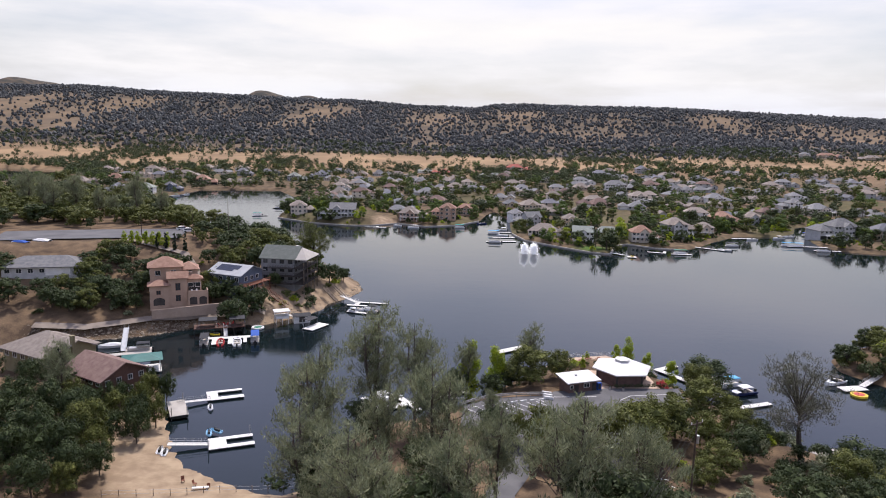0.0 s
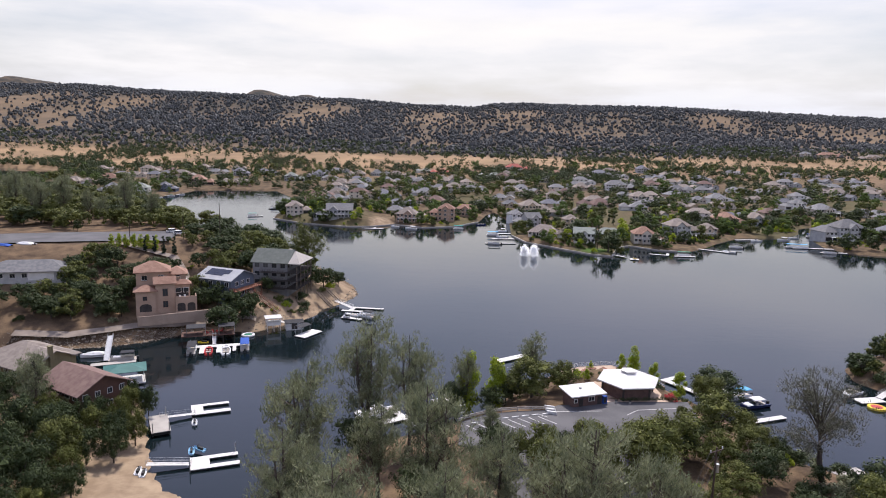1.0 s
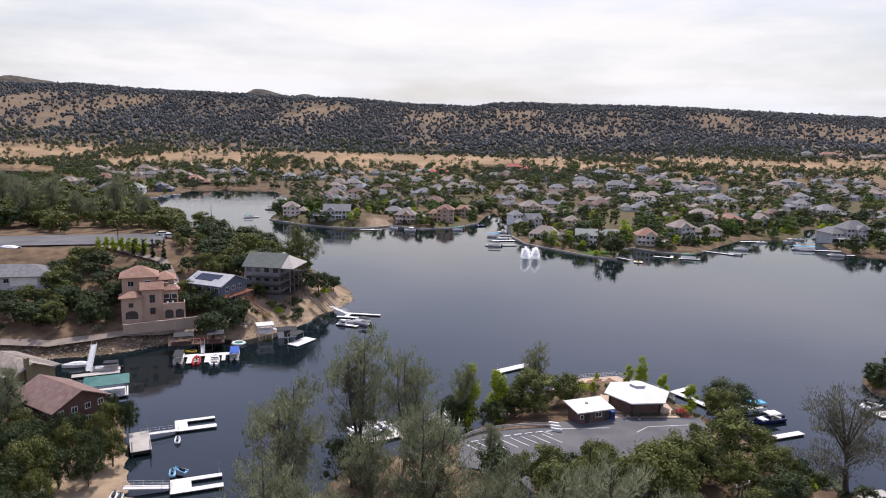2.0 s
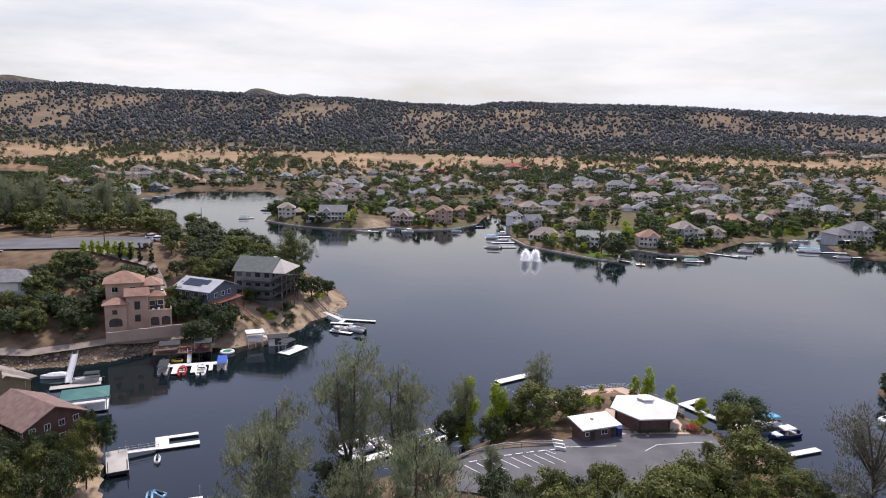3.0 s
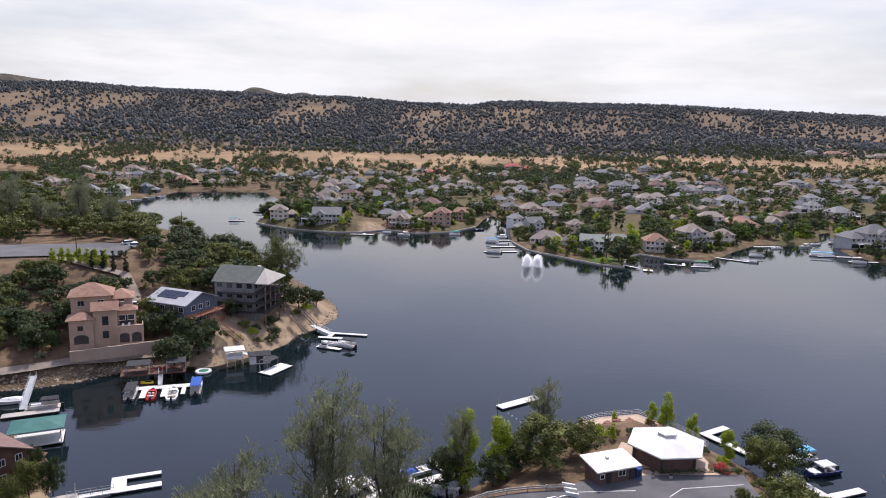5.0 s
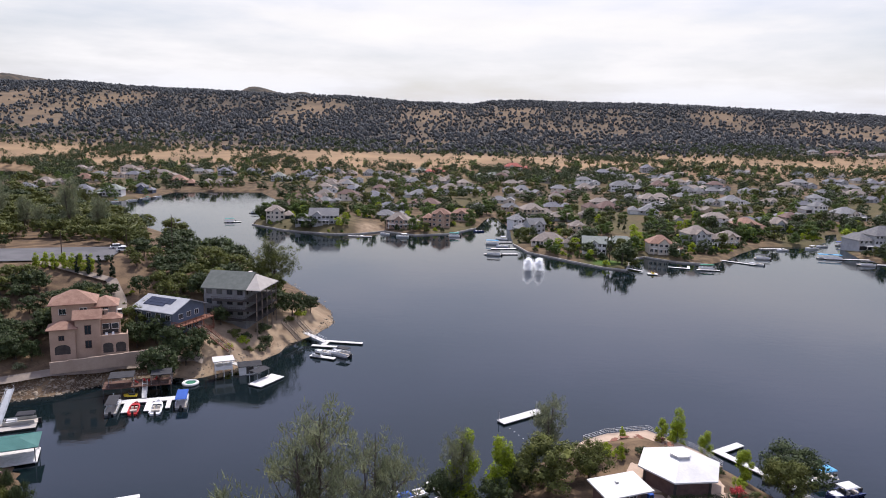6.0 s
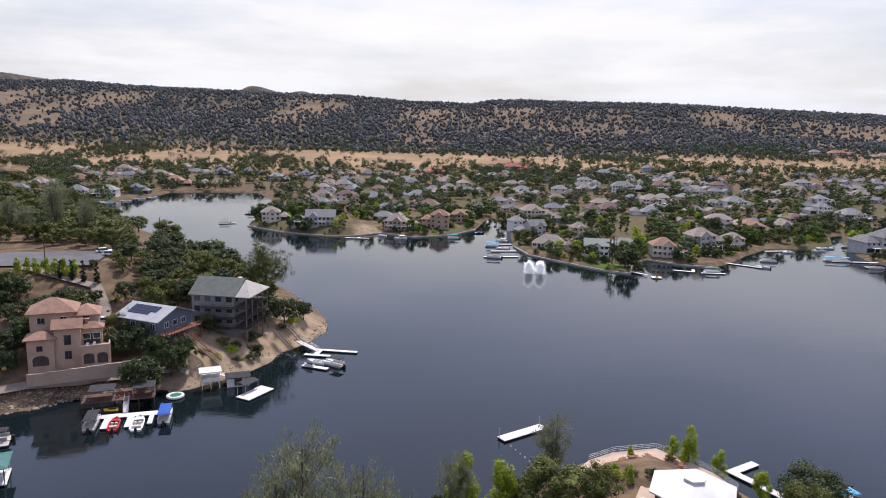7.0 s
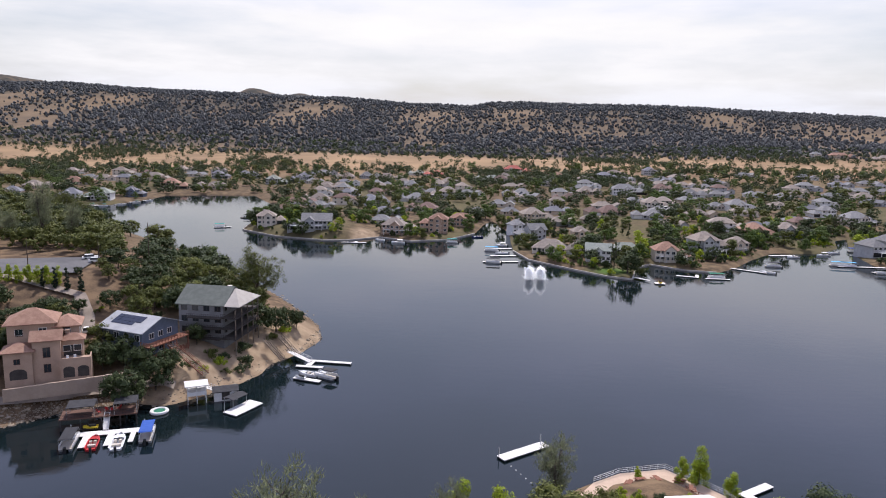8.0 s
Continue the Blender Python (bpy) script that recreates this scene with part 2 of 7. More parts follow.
def inside_distance(px, py, poly):
    """Signed distance to a closed outline: positive inside."""
    a = np.array(poly, float)
    b = np.roll(a, -1, 0)
    best = np.full(px.shape, 1e12)
    odd = np.zeros(px.shape, bool)
    for (x0, y0), (x1, y1) in zip(a, b):
        ex, ey = x1 - x0, y1 - y0
        u = np.clip(((px - x0) * ex + (py - y0) * ey) / (ex * ex + ey * ey), 0, 1)
        best = np.minimum(best, (px - x0 - u * ex) ** 2 + (py - y0 - u * ey) ** 2)
        if y0 != y1:
            odd ^= ((y0 > py) != (y1 > py)) & (px < x0 + (py - y0) / (y1 - y0) * ex)
    return np.where(odd, 1, -1) * np.sqrt(best)


def ramp(lo, hi, v):
    u = np.clip((v - lo) / (hi - lo), 0, 1)
    return u * u * (3 - 2 * u)


def shore_distance(px, py):
    """Metres from the water's edge: positive on land."""
    water = np.maximum(inside_distance(px, py, LAKE), inside_distance(px, py, LAGOON))
    return np.maximum(-water, inside_distance(px, py, ISLET))


def waves(px, py, size, seed):
    """A smooth rolling pattern between about -1 and 1."""
    v = 0
    for k in range(5):
        ang, ph = 2.4 * k + seed, 1.7 * k * seed
        s = size * (0.55 + 0.23 * k)
        v = v + np.sin((px * math.cos(ang) + py * math.sin(ang)) / s + ph + 0.8 * np.sin(py / s * 0.7 + k))
    return v / 3.2


RIDGE_X = [-3000, -1850, -1450, -1330, -1000, -640, -330, -100, 120, 200, 300, 500, 820, 1200, 1580, 3000]
RIDGE_Z = [190, 202, 209, 215, 195, 183, 177, 160, 157, 174, 181, 180, 179, 168, 157, 134]


def height(px, py):
    px, py = np.asarray(px, float), np.asarray(py, float)
    d = shore_distance(px, py)
    left = ramp(-20, -50, px) * ramp(560, 430, py)          # the steep wooded spur
    low = ramp(186, 170, py)                                 # the low bank by the beach
    spur = 4.5 * ramp(0.5, 9, d) + np.clip(0.3 * (d - 9), 0, 15.5)
    bank = np.minimum(0.11 * np.maximum(d, 0), 2.5 + 0.08 * np.maximum(d, 0))
    bank = np.minimum(bank, 7)
    near = np.minimum(0.42 * np.maximum(d, 0), 5.0) + np.clip(0.145 * (105 - py), 0, 14)
    home = left * (spur * (1 - low) + bank * low) + (1 - left) * near
    town = 1.4 * ramp(0, 2.5, d) + np.clip(0.035 * (d - 6), 0, 16) + 6 * ramp(700, 1300, py)
    town = town + waves(px, py, 130, 1.3) * 2.5 * ramp(40, 200, d)
    ridge = np.interp(px * 2600 / np.maximum(py, 600), RIDGE_X, RIDGE_Z)
    climb = ramp(1250, 2600, py)
    hills = climb * (ridge - 24) * 0.93 + waves(px, py, 210, 2.1) * 13 * ramp(1000, 1700, py) * (1 - 0.75 * ramp(2000, 2550, py))
    hills = hills - ramp(2650, 3300, py) * 120
    peaks = 210 * np.exp(-((px + 1017) / 150) ** 2) + 200 * np.exp(-((px + 730) / 170) ** 2) + 240 * np.exp(-((px + 2370) / 260) ** 2)
    hills = hills + ramp(3300, 3900, py) * np.minimum(peaks, 390)
    far = town + hills
    out = ramp(300, 345, py + 0.0 * px)
    is_far = np.maximum(np.where(py > 345, 1, 0) * (1 - left), out * (1 - left))
    land = is_far * far + (1 - is_far) * home
    return np.where(d > 0, land, np.maximum(0.35 * d, -4.0))

# ---- builders ----


def link_mesh(name, mesh, parent, label=""):
    ob = new(name, mesh)
    ob.parent = parent
    if label:
        ob["label"] = label
    return ob


def part(name, bm, mat, parent, label=""):
    """Links a bmesh as one mesh object under a thing or a part."""
    mesh = bpy.data.meshes.new(name)
    bm.to_mesh(mesh)
    bm.free()
    mesh.materials.append(M[mat] if isinstance(mat, str) else mat)
    return link_mesh(name, mesh, parent, label)


def thing(name, m, label, category, group="", kind=""):
    ob = new(name)
    ob.matrix_basis = m
    return tagged(ob, label, category, group, kind)


def at(x, y, rz=0.0, z=None, s=1.0, lift=0.0):
    """A place on the ground (or at height z), turned by rz degrees."""
    if z is None:
        z = max(float(height(np.array([x]), np.array([y]))[0]), 0.0) + lift
    return Matrix.Translation((x, y, z)) @ Matrix.Rotation(radians(rz), 4, "Z") @ Matrix.Scale(s, 4)


def box(bm, x0, x1, y0, y1, z0, z1, bevel=0.0):
    """A block between two corners, its upright edges eased."""
    b = min(bevel, (x1 - x0) / 3, (y1 - y0) / 3)
    if b > 0:
        ring = [(x0 + b, y0), (x1 - b, y0), (x1, y0 + b), (x1, y1 - b), (x1 - b, y1), (x0 + b, y1), (x0, y1 - b), (x0, y0 + b)]
    else:
        ring = [(x0, y0), (x1, y0), (x1, y1), (x0, y1)]
    prism(bm, ring, z0, z1)
    return bm


def prism(bm, ring, z0, z1, top=1.0, cx=0.0, cy=0.0):
    """A column on a ring of (x, y), counter-clockwise; top scales its upper end about (cx, cy)."""
    lo = [bm.verts.new((x, y, z0)) for x, y in ring]
    hi = [bm.verts.new((cx + (x - cx) * top, cy + (y - cy) * top, z1)) for x, y in ring]
    n = len(ring)
    for i in range(n):
        j = (i + 1) % n
        bm.faces.new((lo[i], lo[j], hi[j], hi[i]))
    bm.faces.new(hi)
    bm.faces.new(lo[::-1])


def beam(bm, a, b, w=0.1, h=None):
    """A straight bar from a to b."""
    h = h or w
    a, b = Vector(a), Vector(b)
    way = (b - a).normalized()
    side = way.cross(Vector((0, 0, 1)))
    side = side.normalized() if side.length > 1e-4 else Vector((1, 0, 0))
    up = side.cross(way)
    q = [side * sx * w / 2 + up * sy * h / 2 for sx, sy in ((-1, -1), (1, -1), (1, 1), (-1, 1))]
    lo, hi = [bm.verts.new(a + v) for v in q], [bm.verts.new(b + v) for v in q]
    for i in range(4):
        j = (i + 1) % 4
        bm.faces.new((lo[i], lo[j], hi[j], hi[i]))
    bm.faces.new(hi)
    bm.faces.new(lo[::-1])


def round_post(bm, x, y, z0, z1, r, n=8, top=1.0):
    prism(bm, [(x + r * math.cos(2 * math.pi * i / n), y + r * math.sin(2 * math.pi * i / n)) for i in range(n)], z0, z1, top, x, y)


def railing(bm, a, b, high=1.0, step=1.5, bars=2, w=0.06):
    """Posts and rails along a line from a to b."""
    a, b = Vector(a), Vector(b)
    n = max(1, round((b - a).length / step))
    for i in range(n + 1):
        p = a.lerp(b, i / n)
        beam(bm, p, p + Vector((0, 0, high)), w)
    for k in range(bars):
        u = Vector((0, 0, high * (k + 1) / bars))
        beam(bm, a + u, b + u, w)


SHARED = {}


def shared(key, build, mat):
    """One mesh for many alike parts."""
    if key not in SHARED:
        bm = bmesh.new()
        build(bm)
        mesh = bpy.data.meshes.new(key[0])
        bm.to_mesh(mesh)
        bm.free()
        mesh.materials.append(M[mat])
        SHARED[key] = mesh
    return SHARED[key]


def window(parent, x, y, z, rz, w=1.2, h=1.3, frame_mat="trim", name="window"):
    """A framed window on a wall: (x, y, z) is the middle of its sill line, and it faces its own -y."""
    def rim(bm):
        f = 0.1
        box(bm, -w / 2, w / 2, -0.07, 0.02, 0, f)
        box(bm, -w / 2, w / 2, -0.07, 0.02, h - f, h)
        box(bm, -w / 2, -w / 2 + f, -0.07, 0.02, f, h - f)
        box(bm, w / 2 - f, w / 2, -0.07, 0.02, f, h - f)
        if w > 1.0:
            box(bm, -0.03, 0.03, -0.05, 0.02, f, h - f)
    def pane(bm):
        box(bm, -w / 2 + 0.1, w / 2 - 0.1, -0.03, 0.01, 0.1, h - 0.1)
    if parent.matrix_basis.translation.y > 540:          # far homes: frame and glass in one small mesh
        key = ("far_window", w, h, frame_mat)
        if key not in SHARED:
            def inset(bm):
                box(bm, -w / 2, w / 2, -0.07, 0.02, 0, h)
                bm.normal_update()
                front = [f for f in bm.faces if f.normal.y < -0.9]
                bmesh.ops.inset_individual(bm, faces=front, thickness=0.1, depth=-0.04)
                front[0].material_index = 1
            shared(key, inset, frame_mat).materials.append(M["glass"])
        ob = link_mesh(name, SHARED[key], parent)
        ob.matrix_basis = pose(x, y, z, 0, 0, rz)
        return ob
    ob = link_mesh(name, shared(("window", w, h, frame_mat), rim, frame_mat), parent)
    ob.matrix_basis = pose(x, y, z, 0, 0, rz)
    link_mesh("pane", shared(("pane", w, h), pane, "glass"), ob)
    return ob


def roof_mesh(bm, x0, x1, y0, y1, z, rise, style="hip", over=0.6, thick=0.22):
    """A pitched roof with eaves over the walls between the corners."""
    x0, x1, y0, y1 = x0 - over, x1 + over, y0 - over, y1 + over
    w, d = x1 - x0, y1 - y0
    if w >= d:
        inset = d / 2 if style == "hip" else 0.0
        r0, r1 = (x0 + inset, (y0 + y1) / 2), (x1 - inset, (y0 + y1) / 2)
    else:
        inset = w / 2 if style == "hip" else 0.0
        r0, r1 = ((x0 + x1) / 2, y0 + inset), ((x0 + x1) / 2, y1 - inset)
    if abs(w - d) < 0.5 and style == "hip":
        r0, r1 = ((x0 + x1) / 2 - 0.3, (y0 + y1) / 2), ((x0 + x1) / 2 + 0.3, (y0 + y1) / 2)
        w = d + 1
    layers = []
    for dz in (0, -thick):
        c = [bm.verts.new((x, y, z + dz)) for x, y in ((x0, y0), (x1, y0), (x1, y1), (x0, y1))]
        r = [bm.verts.new((*r0, z + rise + dz)), bm.verts.new((*r1, z + rise + dz))]
        layers.append((c, r))
    for k, (c, r) in enumerate(layers):
        if w >= d:
            quads = [(c[0], c[1], r[1], r[0]), (c[2], c[3], r[0], r[1]), (c[1], c[2], r[1]), (c[3], c[0], r[0])]
        else:
            quads = [(c[1], c[2], r[1], r[0]), (c[3], c[0], r[0], r[1]), (c[0], c[1], r[0]), (c[2], c[3], r[1])]
        if style == "gable":
            quads = quads[:2]
        for q in quads:
            bm.faces.new(q if k == 0 else q[::-1])
    (c, r), (e, s) = layers
    if style == "hip":
        for i in range(4):
            j = (i + 1) % 4
            bm.faces.new((e[i], e[j], c[j], c[i]))
    elif w >= d:
        for q in ((e[0], e[1], c[1], c[0]), (e[2], e[3], c[3], c[2]), (e[1], s[1], r[1], c[1]), (s[1], e[2], c[2], r[1]), (e[3], s[0], r[0], c[3]), (s[0], e[0], c[0], r[0])):
            bm.faces.new(q)
    else:
        for q in ((e[1], e[2], c[2], c[1]), (e[3], e[0], c[0], c[3]), (e[0], s[0], r[0], c[0]), (s[0], e[1], c[1], r[0]), (e[2], s[1], r[1], c[2]), (s[1], e[3], c[3], r[1])):
            bm.faces.new(q)


def gable_fill(bm, x0, x1, y0, y1, z, rise):
    """The wall triangles under the ends of a gable roof, as a solid."""
    if x1 - x0 >= y1 - y0:
        ym = (y0 + y1) / 2
        for x, xi in ((x0, x0 + 0.25), (x1 - 0.25, x1)):
            tri = [(y0, z), (y1, z), (ym, z + rise)]
            a, b = [bm.verts.new((x, y, h)) for y, h in tri], [bm.verts.new((xi, y, h)) for y, h in tri]
            bm.faces.new(a[::-1]), bm.faces.new(b)
            for i in range(3):
                j = (i + 1) % 3
                bm.faces.new((a[i], a[j], b[j], b[i]))
    else:
        xm = (x0 + x1) / 2
        for y, yi in ((y0, y0 + 0.25), (y1 - 0.25, y1)):
            tri = [(x0, z), (x1, z), (xm, z + rise)]
            a, b = [bm.verts.new((x, y, h)) for x, h in tri], [bm.verts.new((x, yi, h)) for x, h in tri]
            bm.faces.new(a), bm.faces.new(b[::-1])
            for i in range(3):
                j = (i + 1) % 3
                bm.faces.new((a[j], a[i], b[i], b[j]))


def volume(house, x0, x1, y0, y1, z0, floors, wall, roof, style="hip", rise=None, floor_h=2.9, over=0.6, win=True, sides="fblr", spacing=3.2, wall_label="", roof_label="", foot=2.5, trim="trim"):
    """One wing of a house: walls, roof and a row of windows on every floor of the named sides (front, back, left, right)."""
    top = z0 + floors * floor_h
    rise = rise if rise is not None else min(x1 - x0, y1 - y0) * 0.24
    bm = bmesh.new()
    box(bm, x0, x1, y0, y1, z0 - foot, top)
    if style == "gable":
        k = over / (min(x1 - x0, y1 - y0) / 2 + over)
        gable_fill(bm, x0, x1, y0, y1, top, rise * (1 - k))
    part("wall", bm, wall, house, wall_label)
    bm = bmesh.new()
    k = over / (min(x1 - x0, y1 - y0) / 2 + over)
    roof_mesh(bm, x0, x1, y0, y1, top - rise * k + 0.22, rise, style, over)
    part("roof", bm, roof, house, roof_label)
    if win:
        for f in range(floors):
            z = z0 + f * floor_h + 0.95
            for s in sides:
                length = (x1 - x0) if s in "fb" else (y1 - y0)
                n = max(1, int(length / spacing))
                for i in range(n):
                    u = (i + 0.5) / n
                    if s == "f":
                        window(house, x0 + u * (x1 - x0), y0, z, 0, 1.7, 1.55, trim)
                    elif s == "b":
                        window(house, x0 + u * (x1 - x0), y1, z, 180, 1.5)
                    elif s == "l":
                        window(house, x0, y0 + u * (y1 - y0), z, -90, 1.2, 1.3, trim)
                    else:
                        window(house, x1, y0 + u * (y1 - y0), z, 90, 1.2, 1.3, trim)
    return top


def balcony(house, x0, x1, y0, y1, z, wall="trim", posts=True, drop=2.8, name="balcony", rail="trim"):
    """A deck slab on posts with a rail round three sides."""
    bm = bmesh.new()
    box(bm, x0, x1, y0, y1, z - 0.2, z)
    deck = part(name, bm, wall, house)
    bm = bmesh.new()
    for a, b in (((x0, y0, z), (x1, y0, z)), ((x0, y1, z), (x0, y0, z)), ((x1, y0, z), (x1, y1, z))):
        railing(bm, a, b, 1.0, 1.2, 2, 0.07)
    part("railing", bm, rail, deck)
    if posts:
        n = max(1, round((x1 - x0) / 3.5))
        for i in range(n + 1):
            bm = bmesh.new()
            x = x0 + 0.15 + (x1 - x0 - 0.3) * i / n
            box(bm, x - 0.12, x + 0.12, y0 + 0.03, y0 + 0.27, z - 0.2 - drop, z - 0.2)
            part("post", bm, wall, deck)


def chimney(house, x, y, z0, z1, mat="concrete"):
    bm = bmesh.new()
    box(bm, x - 0.45, x + 0.45, y - 0.4, y + 0.4, z0, z1, 0.03)
    box(bm, x - 0.55, x + 0.55, y - 0.5, y + 0.5, z1, z1 + 0.15)
    part("chimney", bm, mat, house)


# ---- ground and water ----


def axis(edges):
    """Grid lines between stretches of (end, step); the step eases from one stretch to the next."""
    out = [edges[0][0]]
    for (a, s0), (b, s1) in zip(edges, edges[1:]):
        while out[-1] < b - 1e-6:
            u = (out[-1] - a) / (b - a)
            out.append(min(b, out[-1] + s0 + (s1 - s0) * u))
    return np.array(out)


def thicket(px, py):
    """How thickly wooded the hills are: dense belts along the crest and the gullies, golden clearings between."""
    v = 0.7 * waves(px, 0.3 * py, 120, 3.3) + 0.55 * waves(px, 0.3 * py, 38, 5.2) + 1.3 * ramp(2080, 2480, py) + 0.45 * ramp(-500, 300, px) * ramp(1900, 1600, py) + 0.25 * ramp(-300, -900, px)
    return ramp(-0.7, 0.65, v)


half = axis([(0, 2.4), (145, 2.4), (320, 4.5), (900, 16), (3600, 120)])
gx = np.concatenate([-half[:0:-1], half])
gy = axis([(-160, 14), (20, 3.0), (60, 2.4), (285, 2.4), (345, 3.0), (560, 3.5), (1000, 12), (2700, 38), (4300, 70)])
GX, GY = np.meshgrid(gx, gy)
GD = shore_distance(GX.ravel(), GY.ravel()).reshape(GX.shape)
GZ = height(GX.ravel(), GY.ravel()).reshape(GX.shape)
rng = np.random.default_rng(5)
GZ = GZ + np.where((GD > 1) & (GY < 300), rng.normal(0, 0.07, GX.shape), 0)
nr, nc = GX.shape
mesh = bpy.data.meshes.new("ground")
idx = np.arange(nr * nc).reshape(nr, nc)
faces = np.stack([idx[:-1, :-1], idx[:-1, 1:], idx[1:, 1:], idx[1:, :-1]], -1).reshape(-1, 4)
mesh.from_pydata(np.stack([GX, GY, GZ], -1).reshape(-1, 3).tolist(), [], faces.tolist())
mesh.polygons.foreach_set("use_smooth", np.ones(len(faces), bool))
sand = ramp(-80, -70, GX) * ramp(-24, -32, GX) * ramp(150, 140, GY) * ramp(92, 98, GY) * ramp(17, 12, GD)
tip = ramp(37, 22, np.hypot(GX + 47, (GY - 234) * 0.75)) * ramp(-1, 1, GD)
lot = np.exp(-(((GX + 42) / 9) ** 2 + ((GY - 463) / 14) ** 2) ** 2)
bare = np.maximum(np.maximum(sand, tip), lot)
town = ramp(345, 360, GY) * ramp(1000, 800, GY)
lawn = town * (0.08 + 0.40 * ramp(-0.2, 0.6, waves(GX, GY, 22, 0.7))) * ramp(420, 300, GD)
lawn = np.maximum(lawn, np.exp(-(((GX - 82) / 13) ** 2 + ((GY - 372) / 11) ** 2) ** 2))
lawn = np.maximum(lawn, np.exp(-(((GX + 28) / 9) ** 2 + ((GY - 520) / 12) ** 2) ** 2))
lawn = np.maximum(lawn * (1 - bare), 0)
wood = (0.5 + 0.5 * thicket(GX, GY)) * ramp(1230, 1450, GY)
wood = np.maximum(wood, ramp(3200, 3400, GY))
zone = np.stack([bare, lawn, wood, np.ones_like(GX)], -1).reshape(-1)
layer = mesh.color_attributes.new("zone", "FLOAT_COLOR", "POINT")
layer.data.foreach_set("color", zone.astype(np.float32))

M["ground"] = material("dry_ground", (0.175, 0.120, 0.072), (0.075, 0.052, 0.035), 5, 0.97, bump=0.06, fine=14, where="World", spec=0.1)
nt = M["ground"].node_tree
bsdf = nt.nodes["Principled BSDF"]
dry = bsdf.inputs["Base Color"].links[0].from_socket
zones = nt.nodes.new("ShaderNodeVertexColor")
zones.layer_name = "zone"
split = nt.nodes.new("ShaderNodeSeparateColor")
nt.links.new(zones.outputs["Color"], split.inputs["Color"])
place = nt.nodes.new("ShaderNodeNewGeometry").outputs["Position"]


def patchy(scale, lo, hi, c1, c2):
    n = nt.nodes.new("ShaderNodeTexNoise")
    n.inputs["Scale"].default_value, n.inputs["Detail"].default_value = scale, 6
    nt.links.new(place, n.inputs["Vector"])
    r = nt.nodes.new("ShaderNodeValToRGB")
    r.color_ramp.elements[0].position, r.color_ramp.elements[0].color = lo, (*c1, 1)
    r.color_ramp.elements[1].position, r.color_ramp.elements[1].color = hi, (*c2, 1)
    nt.links.new(n.outputs["Fac"], r.inputs["Fac"])
    return r.outputs["Color"]


def over(below, fac, above):
    x = nt.nodes.new("ShaderNodeMixRGB")
    nt.links.new(fac, x.inputs["Fac"])
    nt.links.new(below, x.inputs["Color1"])
    nt.links.new(above, x.inputs["Color2"])
    return x.outputs["Color"]


depth = nt.nodes.new("ShaderNodeSeparateXYZ")
nt.links.new(place, depth.inputs[0])
field = nt.nodes.new("ShaderNodeMapRange")
field.inputs["From Min"].default_value, field.inputs["From Max"].default_value = 760, 980
nt.links.new(depth.outputs["Y"], field.inputs["Value"])
col = over(dry, field.outputs["Result"], patchy(0.012, 0.35, 0.65, (0.205, 0.140, 0.082), (0.315, 0.215, 0.122)))
col = over(col, split.outputs["Red"], patchy(0.35, 0.35, 0.65, (0.35, 0.265, 0.175), (0.235, 0.170, 0.112)))
col = over(col, split.outputs["Green"], patchy(0.2, 0.35, 0.65, (0.045, 0.065, 0.020), (0.095, 0.10, 0.042)))
fresh = nt.nodes.new("ShaderNodeMapRange")
fresh.inputs["From Min"].default_value, fresh.inputs["From Max"].default_value = 0.86, 0.97
nt.links.new(split.outputs["Green"], fresh.inputs["Value"])
col = over(col, fresh.outputs["Result"], patchy(0.3, 0.35, 0.65, (0.055, 0.105, 0.020), (0.085, 0.135, 0.030)))
col = over(col, split.outputs["Blue"], patchy(0.02, 0.4, 0.6, (0.046, 0.046, 0.041), (0.105, 0.082, 0.060)))
nt.links.new(col, bsdf.inputs["Base Color"])
mesh.materials.append(M["ground"])
tagged(new("ground", mesh), "dry tan grassland and wooded hills round the lake", "ground", kind="structure")

# the lake
M["water"] = bpy.data.materials.new("lake_water")
M["water"].use_nodes = True
nt = M["water"].node_tree
p = nt.nodes["Principled BSDF"]
p.inputs["Base Color"].default_value, p.inputs["Roughness"].default_value, p.inputs["IOR"].default_value = (0.006, 0.011, 0.013, 1), 0.05, 1.333
p.inputs["Specular IOR Level"].default_value, p.inputs["Specular Tint"].default_value = 0.66, (0.84, 0.87, 1.0, 1)
place = nt.nodes.new("ShaderNodeNewGeometry").outputs["Position"]
prev = None
for scale, dist in ((0.05, 0.07), (0.45, 0.032), (2.0, 0.012)):
    n = nt.nodes.new("ShaderNodeTexNoise")
    n.inputs["Scale"].default_value, n.inputs["Detail"].default_value = scale, 4
    squash = nt.nodes.new("ShaderNodeMapping")
    squash.inputs["Scale"].default_value = (0.6, 1.0, 1.0)
    nt.links.new(place, squash.inputs["Vector"])
    nt.links.new(squash.outputs["Vector"], n.inputs["Vector"])
    b = nt.nodes.new("ShaderNodeBump")
    b.inputs["Strength"].default_value, b.inputs["Distance"].default_value = 0.5, dist
    nt.links.new(n.outputs["Fac"], b.inputs["Height"])
    if prev:
        nt.links.new(prev, b.inputs["Normal"])
    prev = b.outputs["Normal"]
nt.links.new(prev, p.inputs["Normal"])
bm = bmesh.new()
bmesh.ops.create_grid(bm, x_segments=6, y_segments=6, size=0.5)
bmesh.ops.transform(bm, matrix=Matrix.Translation((0, 460, 0)) @ Matrix.Diagonal((2400, 1240, 1, 1)), verts=bm.verts)
mesh = bpy.data.meshes.new("water")
bm.to_mesh(mesh)
bm.free()
mesh.materials.append(M["water"])
